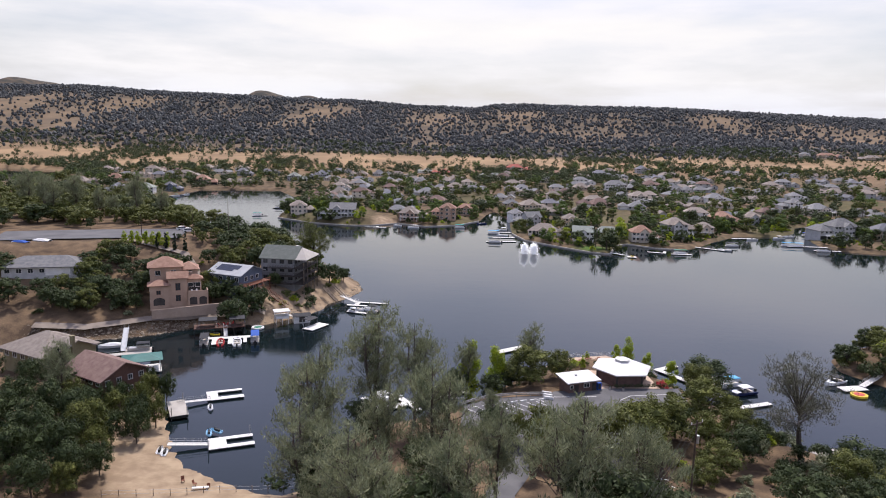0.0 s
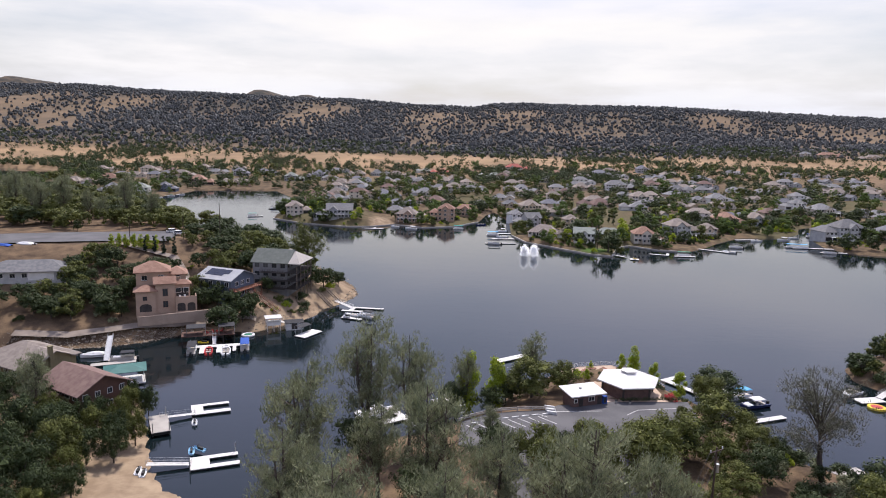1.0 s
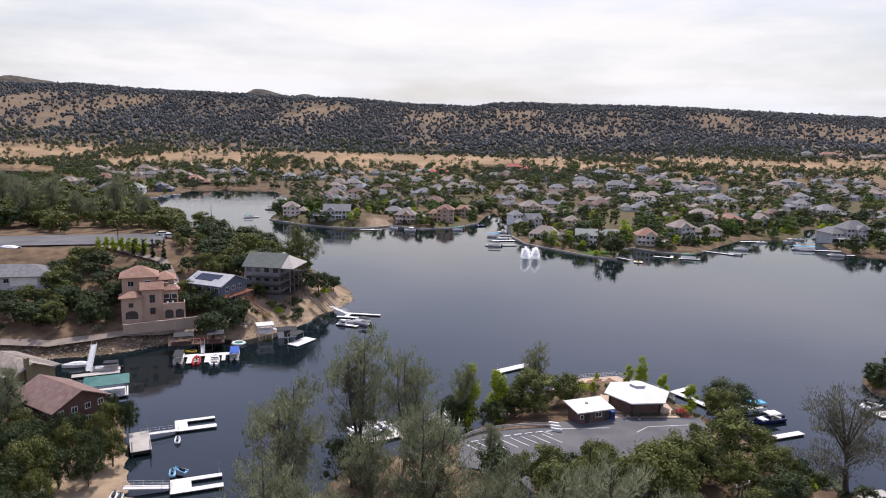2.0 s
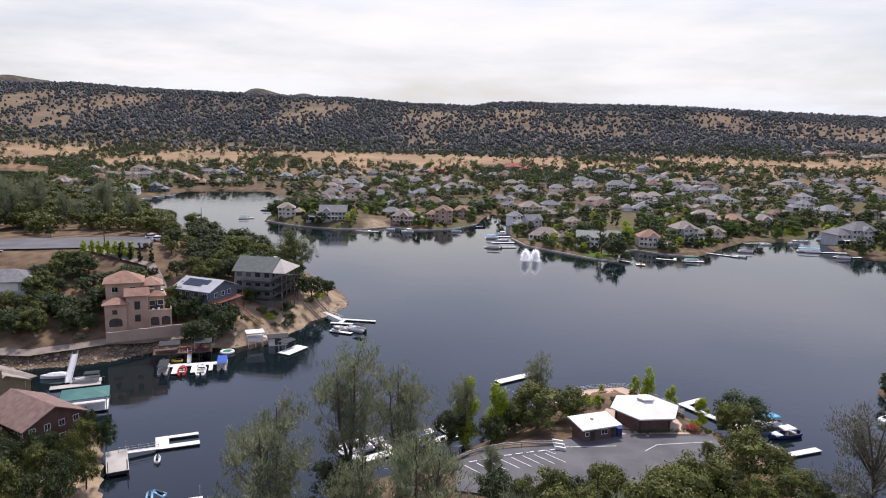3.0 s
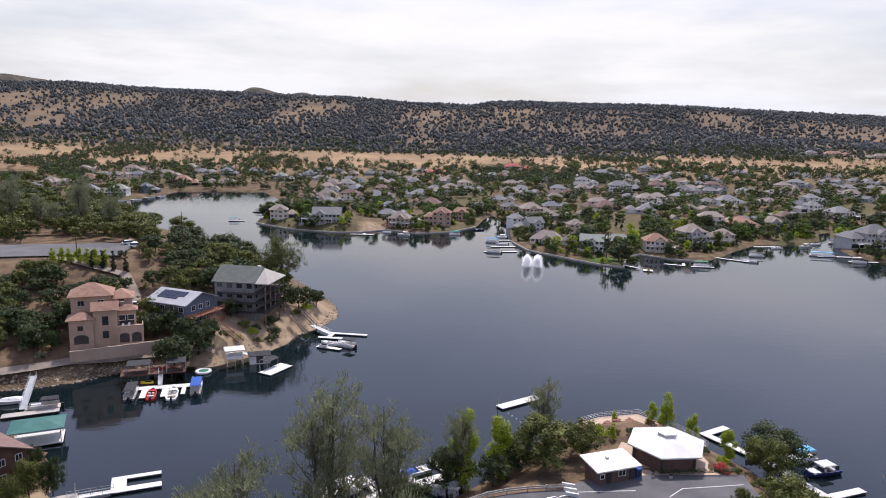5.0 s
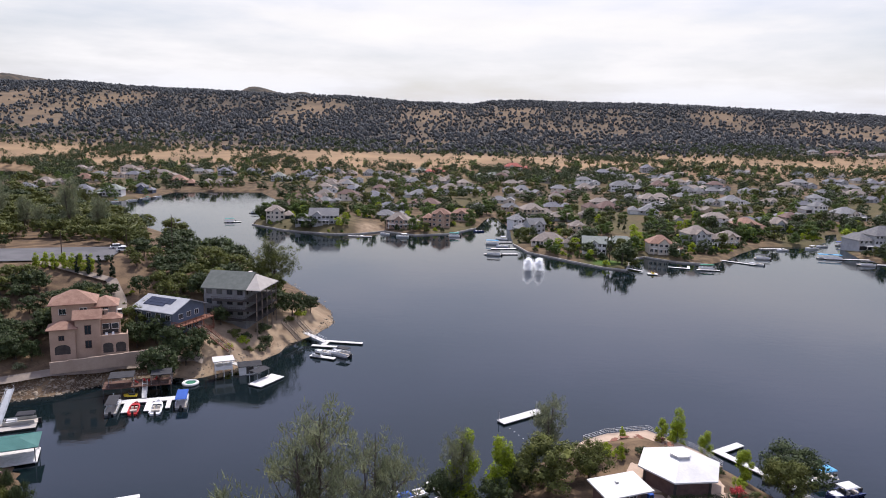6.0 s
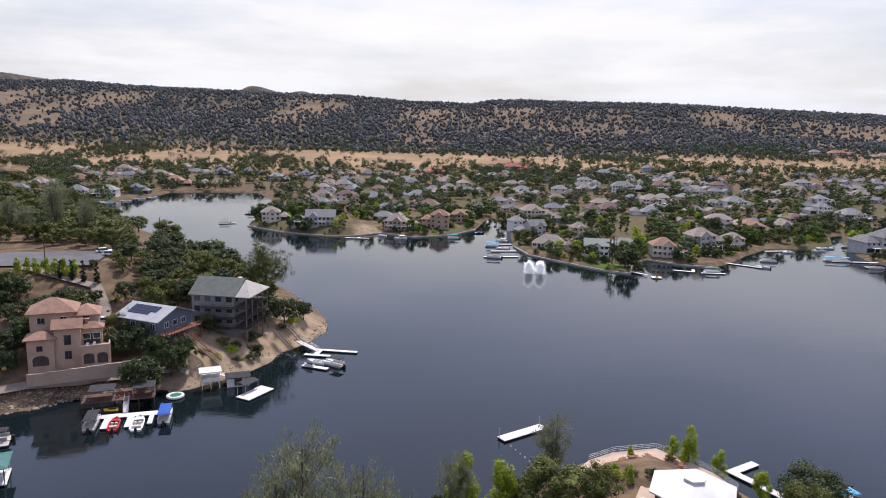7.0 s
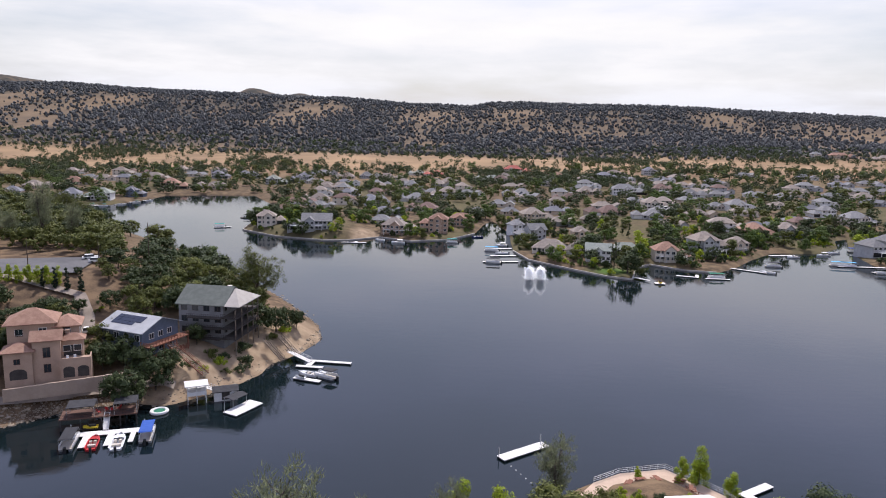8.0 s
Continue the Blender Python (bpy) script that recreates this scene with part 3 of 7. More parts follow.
tagged(new("water", mesh), "calm blue-grey lake water with fine ripples", "water", kind="structure")

# ---- trees ----


def fan_mesh(name, verts, faces, mat):
    mesh = bpy.data.meshes.new(name)
    mesh.from_pydata(verts, [], faces)
    mesh.materials.append(M[mat])
    return mesh


def limb(verts, faces, pts, radii, n=6):
    """A bent, tapering limb through pts."""
    start = len(verts)
    if start:
        near = min(range(start), key=lambda i: (verts[i][0] - pts[0][0]) ** 2 + (verts[i][1] - pts[0][1]) ** 2 + (verts[i][2] - pts[0][2]) ** 2)
        faces.append((near, start, start + 1))
    for p, r in zip(pts, radii):
        for i in range(n):
            a = 2 * math.pi * i / n
            verts.append((p[0] + r * math.cos(a), p[1] + r * math.sin(a), p[2]))
    for k in range(len(pts) - 1):
        for i in range(n):
            j = (i + 1) % n
            a = start + k * n
            faces.append((a + i, a + j, a + n + j, a + n + i))


def leaf_cards(r, centres, radii, per, size, flat=0.8, thin=False):
    """Leaf sprays scattered through clumps: small blades, thicker towards each clump's skin."""
    c = np.repeat(np.array(centres), per, 0)
    rad = np.repeat(np.array(radii), per)
    k = len(c)
    v = r.normal(size=(k, 3))
    v /= np.linalg.norm(v, axis=1)[:, None]
    pos = c + v * (rad * r.uniform(0.3, 1.0, k) ** 0.45)[:, None] * np.array([1, 1, flat])
    n = v + r.normal(0, 0.38, (k, 3)) + np.array([0, 0, 0.3])
    n /= np.linalg.norm(n, axis=1)[:, None]
    t = np.cross(n, r.normal(size=(k, 3)))
    t /= np.linalg.norm(t, axis=1)[:, None]
    b = np.cross(n, t)
    s = size * r.uniform(0.6, 1.4, k)[:, None]
    if thin:
        t = v * 0.5 + np.array([0, 0, 0.9]) + r.normal(0, 0.35, (k, 3))
        t /= np.linalg.norm(t, axis=1)[:, None]
        b = np.cross(n, t)
        tri = np.stack([pos - t * s * 0.5 - b * s * 0.22, pos - t * s * 0.5 + b * s * 0.22, pos + t * s * 1.2], 1)
    else:
        tri = np.stack([pos - t * s * 0.7, pos + b * s * 0.75, pos + t * s * 0.8 + n * s * 0.2], 1)
    return tri.reshape(-1, 3), np.arange(3 * k).reshape(-1, 3)


def make_tree(kind, seed, tall, wide, clumps, per, leaf, leaves, bark="bark"):
    """A tree `tall` metres high at the origin: trunk with limbs, and a crown of many leaf sprays."""
    r = np.random.default_rng(seed)
    verts, faces, centres, radii = [], [], [], []
    if kind == "oak":
        fork = tall * 0.28
        limb(verts, faces, [(0, 0, -0.8), (0.1, 0, fork * 0.5), (0.2, 0.1, fork)], [tall * 0.034, tall * 0.028, tall * 0.024])
        for k in range(7):
            a = 2 * math.pi * (k + r.uniform(-0.3, 0.3)) / 7
            up = r.uniform(0.5, 0.92)
            out = wide * 0.5 * r.uniform(0.35, 0.75) * (1.25 - up * 0.6)
            end = (out * math.cos(a), out * math.sin(a), tall * up)
            mid = (end[0] * 0.5, end[1] * 0.5, fork + (end[2] - fork) * 0.6)
            limb(verts, faces, [(0.2, 0.1, fork - 0.2), mid, end], [tall * 0.016, tall * 0.010, 0.03], 5)
        for k in range(clumps):
            a, u = r.uniform(0, 2 * math.pi), r.uniform(0, 1) ** 0.5
            h = r.uniform(0.30, 0.92)
            reach = wide * 0.5 * math.sqrt(max(0.05, 1 - ((h - 0.52) / 0.48) ** 2)) * r.uniform(0.75, 1.05)
            centres.append((reach * u * math.cos(a), reach * u * math.sin(a), tall * h))
            radii.append(wide * r.uniform(0.09, 0.17))
    elif kind == "pine":
        fork = tall * r.uniform(0.2, 0.3)
        turn = r.uniform(0, 6.28)
        leaders = [(0.4 * math.cos(turn), 0.4 * math.sin(turn), 1.0)]
        leaders += [(wide * 0.2 * math.cos(turn + g), wide * 0.2 * math.sin(turn + g), r.uniform(0.8, 0.95)) for g in (2.0, 4.3)]
        limb(verts, faces, [(0, 0, -0.8), (0.12, 0.1, fork * 0.5), (0.15, 0.1, fork)], [tall * 0.019, tall * 0.016, tall * 0.014])
        for tx, ty, th in leaders:
            limb(verts, faces, [(0.15, 0.1, fork - 0.2), (tx * 0.75, ty * 0.75, tall * 0.58 * th), (tx, ty, tall * 0.97 * th)], [tall * 0.011, tall * 0.008, 0.04])
        for k in range(clumps):
            tx, ty, th = leaders[k % 3]
            h = 0.40 + 0.58 * r.uniform(0, 1) ** 0.85
            a = r.uniform(0, 2 * math.pi)
            swell = math.sin(math.pi * min(1.0, 0.1 + 0.9 * (1.02 - h) / 0.70)) ** 0.65
            reach = wide * 0.36 * swell * r.uniform(0.35, 1.08)
            lx, ly = tx * min(1, h * 1.25), ty * min(1, h * 1.25)
            tip = Vector((lx + reach * math.cos(a), ly + reach * math.sin(a), tall * h * th + 0.15 * reach))
            root = Vector((lx, ly, max(fork, tip.z - 0.75 * reach - 0.3)))
            mid = root.lerp(tip, 0.55) - Vector((0, 0, 0.12 * reach))
            limb(verts, faces, [root, mid, tip], [0.07, 0.05, 0.02], 3)
            centres += [tuple(tip), tuple(root.lerp(tip, 0.68) + Vector(r.normal(0, 0.25, 3)))]
            radii += [wide * r.uniform(0.055, 0.095), wide * r.uniform(0.04, 0.065)]
    elif kind == "airy":
        fork = tall * 0.32
        limb(verts, faces, [(0, 0, -0.8), (0.3, 0.1, fork * 0.6), (0.2, 0.3, fork)], [tall * 0.024, tall * 0.019, tall * 0.016])
        for k in range(26):
            a, up = r.uniform(0, 2 * math.pi), r.uniform(0.4, 1.0)
            out = wide * 0.5 * math.sqrt(max(0.08, 1 - ((up - 0.6) / 0.45) ** 2)) * r.uniform(0.5, 1.0)
            end = Vector((out * math.cos(a), out * math.sin(a), tall * up))
            root = Vector((0.2, 0.3, fork + (up - 0.4) * tall * 0.35))
            mid = root.lerp(end, 0.5) + Vector((0, 0, tall * 0.03))
            limb(verts, faces, [root, mid, end], [tall * 0.007, tall * 0.005, 0.02], 4)
            for j in range(max(1, clumps // 26)):
                centres.append(tuple(root.lerp(end, r.uniform(0.45, 1.05)) + Vector(r.normal(0, wide * 0.05, 3))))
                radii.append(wide * r.uniform(0.05, 0.09))
    elif kind == "column":
        limb(verts, faces, [(0, 0, -0.5), (0, 0, tall * 0.85)], [tall * 0.02, 0.03])
        for k in range(clumps):
            h, a = r.uniform(0.08, 0.97), r.uniform(0, 2 * math.pi)
            reach = wide * 0.33 * math.sin(math.pi * min(1, 0.12 + 0.88 * (1 - h) ** 0.7) * 0.62) * r.uniform(0.3, 1)
            centres.append((reach * math.cos(a), reach * math.sin(a), tall * h))
            radii.append(wide * r.uniform(0.12, 0.20))
    elif kind == "bush":
        limb(verts, faces, [(0, 0, -0.8), (0.1, 0, tall * 0.5)], [tall * 0.03, tall * 0.012])
        for k in range(clumps):
            a, u, h = r.uniform(0, 2 * math.pi), r.uniform(0, 1) ** 0.5, r.uniform(0.14, 0.9)
            reach = wide * 0.42 * math.sqrt(max(0.06, 1 - ((h - 0.42) / 0.56) ** 2)) * r.uniform(0.7, 1.1)
            centres.append((reach * u * math.cos(a), reach * u * math.sin(a), tall * h))
            radii.append(wide * r.uniform(0.12, 0.2))
    else:  # a low shrub
        for k in range(4):
            a = r.uniform(0, 6.28)
            limb(verts, faces, [(0, 0, -0.3), (wide * 0.25 * math.cos(a), wide * 0.25 * math.sin(a), tall * 0.6)], [0.06, 0.02], 4)
        for k in range(clumps):
            a, u, h = r.uniform(0, 2 * math.pi), r.uniform(0, 1) ** 0.5, r.uniform(0.15, 0.8)
            centres.append((wide * 0.42 * u * math.cos(a), wide * 0.42 * u * math.sin(a), tall * h * (1 - 0.4 * u)))
            radii.append(wide * r.uniform(0.12, 0.2))
    q, f = leaf_cards(r, centres, radii, per, leaf, 1.15 if kind in ("pine", "column") else 0.8, kind == "pine" or leaves == "bare")
    if kind in ("oak", "bush", "shrub", "column"):      # a solid core added in each clump, to block light and darken its inside
        c, rad = np.array(centres), np.array(radii) * (0.62 if per < 60 else 0.48)
        six = np.array([(1, 0, 0), (-1, 0, 0), (0, 1, 0), (0, -1, 0), (0, 0, 0.8), (0, 0, -0.8)], float)
        eight = np.array([(0, 2, 4), (2, 1, 4), (1, 3, 4), (3, 0, 4), (2, 0, 5), (1, 2, 5), (3, 1, 5), (0, 3, 5)])
        shade_core = (c[:, None] + six[None] * rad[:, None, None] * r.uniform(0.75, 1.2, (len(c), 6, 1))).reshape(-1, 3)
        f = np.concatenate([f, (eight[None] + 6 * np.arange(len(c))[:, None, None]).reshape(-1, 3) + len(q)])
        q = np.concatenate([q, shade_core])
    return fan_mesh("trunk", verts, faces, bark), fan_mesh("crown", q.tolist(), f.tolist(), leaves)


TREES = {
    "oak": [make_tree("oak", s, 9, 10, 64, 92, 0.24, "oak") for s in (11, 12, 13)],
    "live": [make_tree("oak", s, 8, 10, 64, 92, 0.23, "live_oak") for s in (21, 22)],
    "oak_mid": [make_tree("oak", s, 9, 10, 46, 38, 0.38, "oak") for s in (14, 15)],
    "live_mid": [make_tree("oak", s, 8, 10, 46, 38, 0.37, "live_oak") for s in (23, 24)],
    "pine": [make_tree("pine", s, 18, 10.5, 104, 46, 0.30, "pine") for s in (31, 32, 33, 34)],
    "airy": [make_tree("airy", s, 16, 11, 312, 40, 0.21, "bare") for s in (41,)],
    "airy_green": [make_tree("airy", s, 16, 14, 234, 44, 0.24, "oak") for s in (45,)],
    "bright": [make_tree("column", s, 6, 4.2, 28, 120, 0.17, "bright") for s in (51, 52)],
    "cypress": [make_tree("column", 61, 6, 1.6, 24, 50, 0.18, "cypress")],
    "shrub": [make_tree("shrub", s, 2.2, 3.6, 16, 80, 0.17, m) for s, m in ((71, "oak"), (72, "live_oak"), (73, "bright"))],
    "dry_shrub": [make_tree("shrub", 75, 1.6, 3.0, 12, 70, 0.16, "pine")],
    "town": [make_tree("bush", s, 8, 8.5, 26, 46, 0.42, m) for s, m in ((81, "oak"), (82, "garden"), (83, "live_oak"), (84, "garden"), (85, "live_oak"))],
    "town_bright": [make_tree("bush", s, 7, 6.5, 20, 46, 0.38, "bright") for s in (86,)],
    "town_pine": [make_tree("pine", s, 15, 7, 36, 18, 0.44, "live_oak") for s in (87,)],
    "town_column": [make_tree("column", s, 10, 3.4, 18, 44, 0.38, "live_oak") for s in (88,)],
}
TALL = {"oak": 9, "live": 8, "oak_mid": 9, "live_mid": 8, "pine": 18, "airy": 16, "airy_green": 16, "bright": 6, "cypress": 6, "shrub": 2.2, "dry_shrub": 1.6, "town": 8, "town_bright": 7, "town_pine": 15, "town_column": 10}
LOOKS = {"oak": ("oak_tree", "spreading green oak with a dense leafy crown", "tree"), "live": ("live_oak", "dark green live oak with a rounded crown", "tree"),
         "oak_mid": ("oak_tree", "green oak with a full crown on the hill", "tree"), "live_mid": ("live_oak", "dark live oak on the dry hill", "tree"),
         "pine": ("grey_pine", "tall grey-green pine with a forked trunk and thin crown", "tree"), "airy": ("bare_oak", "tall sparse grey-brown tree with bare branches", "tree"),
         "airy_green": ("open_oak", "tall leaning oak with an open airy crown", "tree"), "bright": ("young_tree", "young bright yellow-green tree by the water", "tree"),
         "cypress": ("cypress", "narrow dark green cypress", "tree"), "shrub": ("shrub", "rounded green shrub on dry ground", "shrub"),
         "dry_shrub": ("dry_shrub", "grey-green dry shrub on the slope", "shrub"), "town": ("garden_tree", "green garden tree among the houses", "tree"),
         "town_bright": ("bright_garden_tree", "light yellow-green garden tree among the houses", "tree"), "town_pine": ("dark_pine", "dark green pine above the houses", "tree"),
         "town_column": ("column_tree", "slender dark green column-shaped tree", "tree")}
COUNT = {}


def tree(kind, x, y, tall, wide=1.0, z=None, rz=None, group="", lean=0.0):
    """Sets a tree of that height on the ground; wide stretches the crown."""
    COUNT[kind] = COUNT.get(kind, 0) + 1
    k = COUNT[kind]
    trunk, crown = TREES[kind][k % len(TREES[kind])]
    s = tall / TALL[kind]
    name, label, category = LOOKS[kind]
    m = at(x, y, (k * 137) % 360 if rz is None else rz, z) @ Matrix.Rotation(radians(lean), 4, "Y") @ Matrix.Diagonal((s * wide, s * wide, s, 1))
    ob = thing(name, m, label, category, group)
    link_mesh("trunk", trunk, ob)
    link_mesh("crown", crown, ob)
    return ob

# ---- roads, lots, walls ----


def draped(name, ring, z, mat, label, category, up=0.05):
    """A paved area of one level, with thickness, laid over the ground."""
    bm = bmesh.new()
    prism(bm, ring, z - 0.6, z + up)
    mesh = bpy.data.meshes.new(name)
    bm.to_mesh(mesh)
    bm.free()
    mesh.materials.append(M[mat])
    return tagged(new(name, mesh), label, category, kind="structure")


def ribbon(name, pts, width, mat, label, up=0.12):
    """A road that follows the ground along a line of points."""
    bm = bmesh.new()
    line = [Vector((*p, 0)) for p in pts]
    dense = []
    for a, b in zip(line, line[1:]):
        n = max(1, int((b - a).length / 2))
        dense += [a.lerp(b, i / n) for i in range(n)]
    dense.append(line[-1])
    rows = []
    for i, p in enumerate(dense):
        way = (dense[min(i + 2, len(dense) - 1)] - dense[max(i - 2, 0)]).normalized()
        side = Vector((-way.y, way.x, 0))
        row = []
        zs = [float(height(np.array([(p + side * width * u).x]), np.array([(p + side * width * u).y]))[0]) for u in (-0.5, 0, 0.5)]
        for k, u in enumerate((-0.5, 0, 0.5)):
            q = p + side * width * u
            row.append((bm.verts.new((q.x, q.y, max(zs) * 0.6 + zs[k] * 0.4 + up)), q))
        rows.append([r[0] for r in row])
    for a, b in zip(rows, rows[1:]):
        for k in range(2):
            bm.faces.new((a[k], a[k + 1], b[k + 1], b[k])[::-1])
    bmesh.ops.recalc_face_normals(bm, faces=bm.faces)
    mesh = bpy.data.meshes.new(name)
    bm.to_mesh(mesh)
    bm.free()
    mesh.materials.append(M[mat])
    return tagged(new(name, mesh), label, "road", kind="structure")


LOT_Z = 5.25
draped("parking_lot", [(0, 121), (12, 118.5), (36, 118.5), (46, 124), (51, 137), (51.5, 144.5), (34, 143.6), (22, 141), (19, 138.3), (12, 137.2), (6, 135.3), (1, 131.5)], LOT_Z,
       "asphalt", "worn grey asphalt car park with white lines", "car park")
draped("terrace", [(24, 166), (29, 162), (52, 161), (50, 167), (47.5, 170.5), (42.5, 176.5), (33.5, 174.5), (28, 171)], 2.5, "terrace", "tan paved lakeside terrace", "terrace")
draped("pavilion_yard", [(31, 143.6), (47.5, 144.3), (47, 155), (41, 158.5), (33.5, 157), (30, 150)], 5.02, "terrace", "pale paved yard round the pavilion", "yard")
ribbon("access_road", [(2, 60), (4, 78), (5.5, 92), (9, 101), (10, 112), (11, 119)], 4.6, "asphalt", "narrow grey asphalt road below the pines")
ribbon("lower_road", [(36, 78), (31, 92), (29.5, 100), (28, 112), (28, 119)], 6.0, "asphalt", "grey asphalt road with white edge lines")
ribbon("shore_track", [(-125, 190), (-110, 191.5), (-100, 196), (-92, 201), (-82, 208), (-72, 212.5), (-62, 213.5)], 3.0, "gravel", "pale gravel track along the rocky bank", 0.08)
ribbon("upper_road", [(-172, 250), (-150, 258), (-135, 262), (-120, 266), (-108, 268)], 24, "asphalt", "wide grey asphalt turning area on the hill", 0.5)
ribbon("driveway", [(-125, 250), (-112, 248), (-100, 246), (-93, 236), (-90, 229)], 3.4, "gravel", "pale gravel driveway down to the villa", 0.35)

# lines of the car park, each one a strip of paint
bays = thing("parking_lines", Matrix.Translation((0, 0, LOT_Z + 0.05)), "white painted parking bay lines on asphalt", "road marking", kind="structure")


def paint(x0, y0, x1, y1, w=0.14):
    bm = bmesh.new()
    beam(bm, (x0, y0, 0.006), (x1, y1, 0.006), w, 0.008)
    part("line", bm, "line", bays)


for i in range(8):
    u = i / 7
    x, y = 2.0 + 15.0 * u, 129.6 + 7.0 * u - 1.8 * u * u
    paint(x, y, x + 3.2, y - 3.4)
    bm = bmesh.new()
    beam(bm, (x + 0.9, y + 1.0, LOT_Z + 0.13), (x + 2.3, y + 1.5, LOT_Z + 0.13), 0.22, 0.15)
    stop = tagged(new("wheel_stop"), "white concrete wheel stop at a parking bay", "wheel stop", "wheel stops of the car park")
    part("block", bm, "white", stop)
paint(20.5, 137.5, 31.0, 138.4)
paint(36.0, 136.6, 39.0, 139.3)
paint(39.0, 139.3, 50.0, 141.0)
paint(19.0, 134.6, 17.0, 136.2)
for y in (92, 95, 98):
    bm = bmesh.new()
    beam(bm, (29.5, y, 8.15 - 0.12 * (y - 92)), (33.5, y - 1.6, 8.3 - 0.12 * (y - 92)), 0.2, 0.03)
    mark = tagged(new("road_line"), "white painted line across the lower road", "road marking", "lines of the lower road", "structure")
    part("strip", bm, "line", mark)

rail = thing("guard_rail", Matrix.Identity(4), "pale metal guard rail along the car park edge", "guard rail")
curve = [(0.2, 130.8), (3, 133.4), (6.2, 135.5), (9.5, 136.8), (13, 137.6), (16.2, 138.1), (19.2, 138.3)]
for (x0, y0), (x1, y1) in zip(curve, curve[1:]):
    for zz in (0.45, 0.8):
        bm = bmesh.new()
        beam(bm, (x0, y0, LOT_Z + zz), (x1, y1, LOT_Z + zz), 0.10, 0.22)
        part("rail", bm, "concrete", rail)
for x, y in curve:
    bm = bmesh.new()
    box(bm, x - 0.1, x + 0.1, y - 0.1, y + 0.1, LOT_Z - 0.3, LOT_Z + 0.95)
    part("post", bm, "concrete", rail)
for k in range(3):
    bm = bmesh.new()
    beam(bm, (19.0, 139.6 - k * 1.5, LOT_Z + 0.35), (21.0, 138.9 - k * 1.5, LOT_Z + 0.35), 0.35, 0.6)
    ob = tagged(new("barrier_block"), "white concrete barrier block at the car park corner", "barrier", "barrier blocks")
    part("block", bm, "white", ob)

# the villa's retaining wall, in panels
wall = thing("retaining_wall", at(-82.6, 204.4, 25.5, 4.4), "tan rendered retaining wall in panels below the villa", "retaining wall", kind="structure")
for k in range(6):
    bm = bmesh.new()
    x = -12 + 4 * k
    box(bm, x + 0.03, x + 3.97, -0.2, 0.25, -0.8, 2.1 + (0.12 * k), 0.02)
    part("panel", bm, "wall_block", wall)
    bm = bmesh.new()
    box(bm, x - 0.12, x + 0.12, -0.28, -0.18, -0.8, 2.2 + 0.12 * k)
    part("pilaster", bm, "wall_block", wall)

# ---- pavilion and wash house ----
hall = thing("pavilion", at(39.7, 150.4, 6, 5.0), "six-sided lakeside pavilion with a broad white metal roof", "pavilion")
hexa = [(math.cos(math.pi * k / 3), math.sin(math.pi * k / 3)) for k in range(6)]
for k in range(6):
    (ax, ay), (bx, by) = hexa[k], hexa[(k + 1) % 6]
    bm = bmesh.new()
    R, r0, z0, z1 = 7.3, 1.45, 3.35, 5.0
    v = [bm.verts.new(p) for p in ((ax * R, ay * R, z0), (bx * R, by * R, z0), (bx * r0, by * r0, z1), (ax * r0, ay * r0, z1))]
    w = [bm.verts.new((q.co.x, q.co.y, q.co.z - 0.25)) for q in v]
    bm.faces.new(v)
    bm.faces.new(w[::-1])
    for i in range(4):
        j = (i + 1) % 4
        bm.faces.new((w[i], w[j], v[j], v[i]))
    part("roof", bm, "roof_white", hall)
    bm = bmesh.new()
    box(bm, ax * 6.0 - 0.18, ax * 6.0 + 0.18, ay * 6.0 - 0.18, ay * 6.0 + 0.18, -0.8, 3.5, 0.03)
    part("post", bm, "siding_dark", hall)
    bm = bmesh.new()
    lift = 3.3 if k in (3, 4) else (1.1 if k in (2, 5) else 0.55)
    beam(bm, (ax * 5.8, ay * 5.8, lift / 2 - 0.4), (bx * 5.8, by * 5.8, lift / 2 - 0.4), 0.22, lift + 0.8)
    part("wall", bm, "brick", hall)
bm = bmesh.new()
prism(bm, [(1.75 * x, 1.75 * y) for x, y in hexa], 5.0, 5.35)
prism(bm, [(1.85 * x, 1.85 * y) for x, y in hexa], 5.35, 5.6, 0.25)
part("cupola", bm, "roof_white", hall)
bm = bmesh.new()
prism(bm, [(5.9 * x, 5.9 * y) for x, y in hexa], -0.7, 0.06)
part("floor_slab", bm, "concrete", hall)

hut = thing("wash_house", at(27.8, 143.2, 20, 5.0), "small brick wash house with a white single-pitch roof", "building")
bm = bmesh.new()
box(bm, -3.6, 3.6, -2.1, 2.1, -0.6, 2.75)
part("wall", bm, "brick", hut)
bm = bmesh.new()
v = [bm.verts.new(p) for p in ((-4.4, -2.9, 2.95), (4.4, -2.9, 2.95), (4.4, 2.9, 3.45), (-4.4, 2.9, 3.45))]
w = [bm.verts.new((q.co.x, q.co.y, q.co.z - 0.22)) for q in v]
bm.faces.new(v)
bm.faces.new(w[::-1])
for i in range(4):
    j = (i + 1) % 4
    bm.faces.new((w[i], w[j], v[j], v[i]))
part("roof", bm, "roof_white", hut)
window(hut, 1.0, -2.1, 1.2, 0, 1.5, 1.1)
window(hut, -2.9, -2.1, 1.2, 0, 0.9, 0.9)
for x in (-1.6, 3.0):
    bm = bmesh.new()
    box(bm, x - 0.5, x + 0.5, -2.16, -2.08, 0.02, 2.1)
    part("door", bm, "siding_dark", hut)
bm = bmesh.new()
box(bm, -0.5, 0.0, 0.4, 0.9, 3.2, 3.55, 0.03)
part("roof_vent", bm, "metal", hut)
vend = thing("vending_machine", at(32.6, 142.9, 20, 5.05), "dark blue vending machine beside the wash house", "vending machine")
bm = bmesh.new()
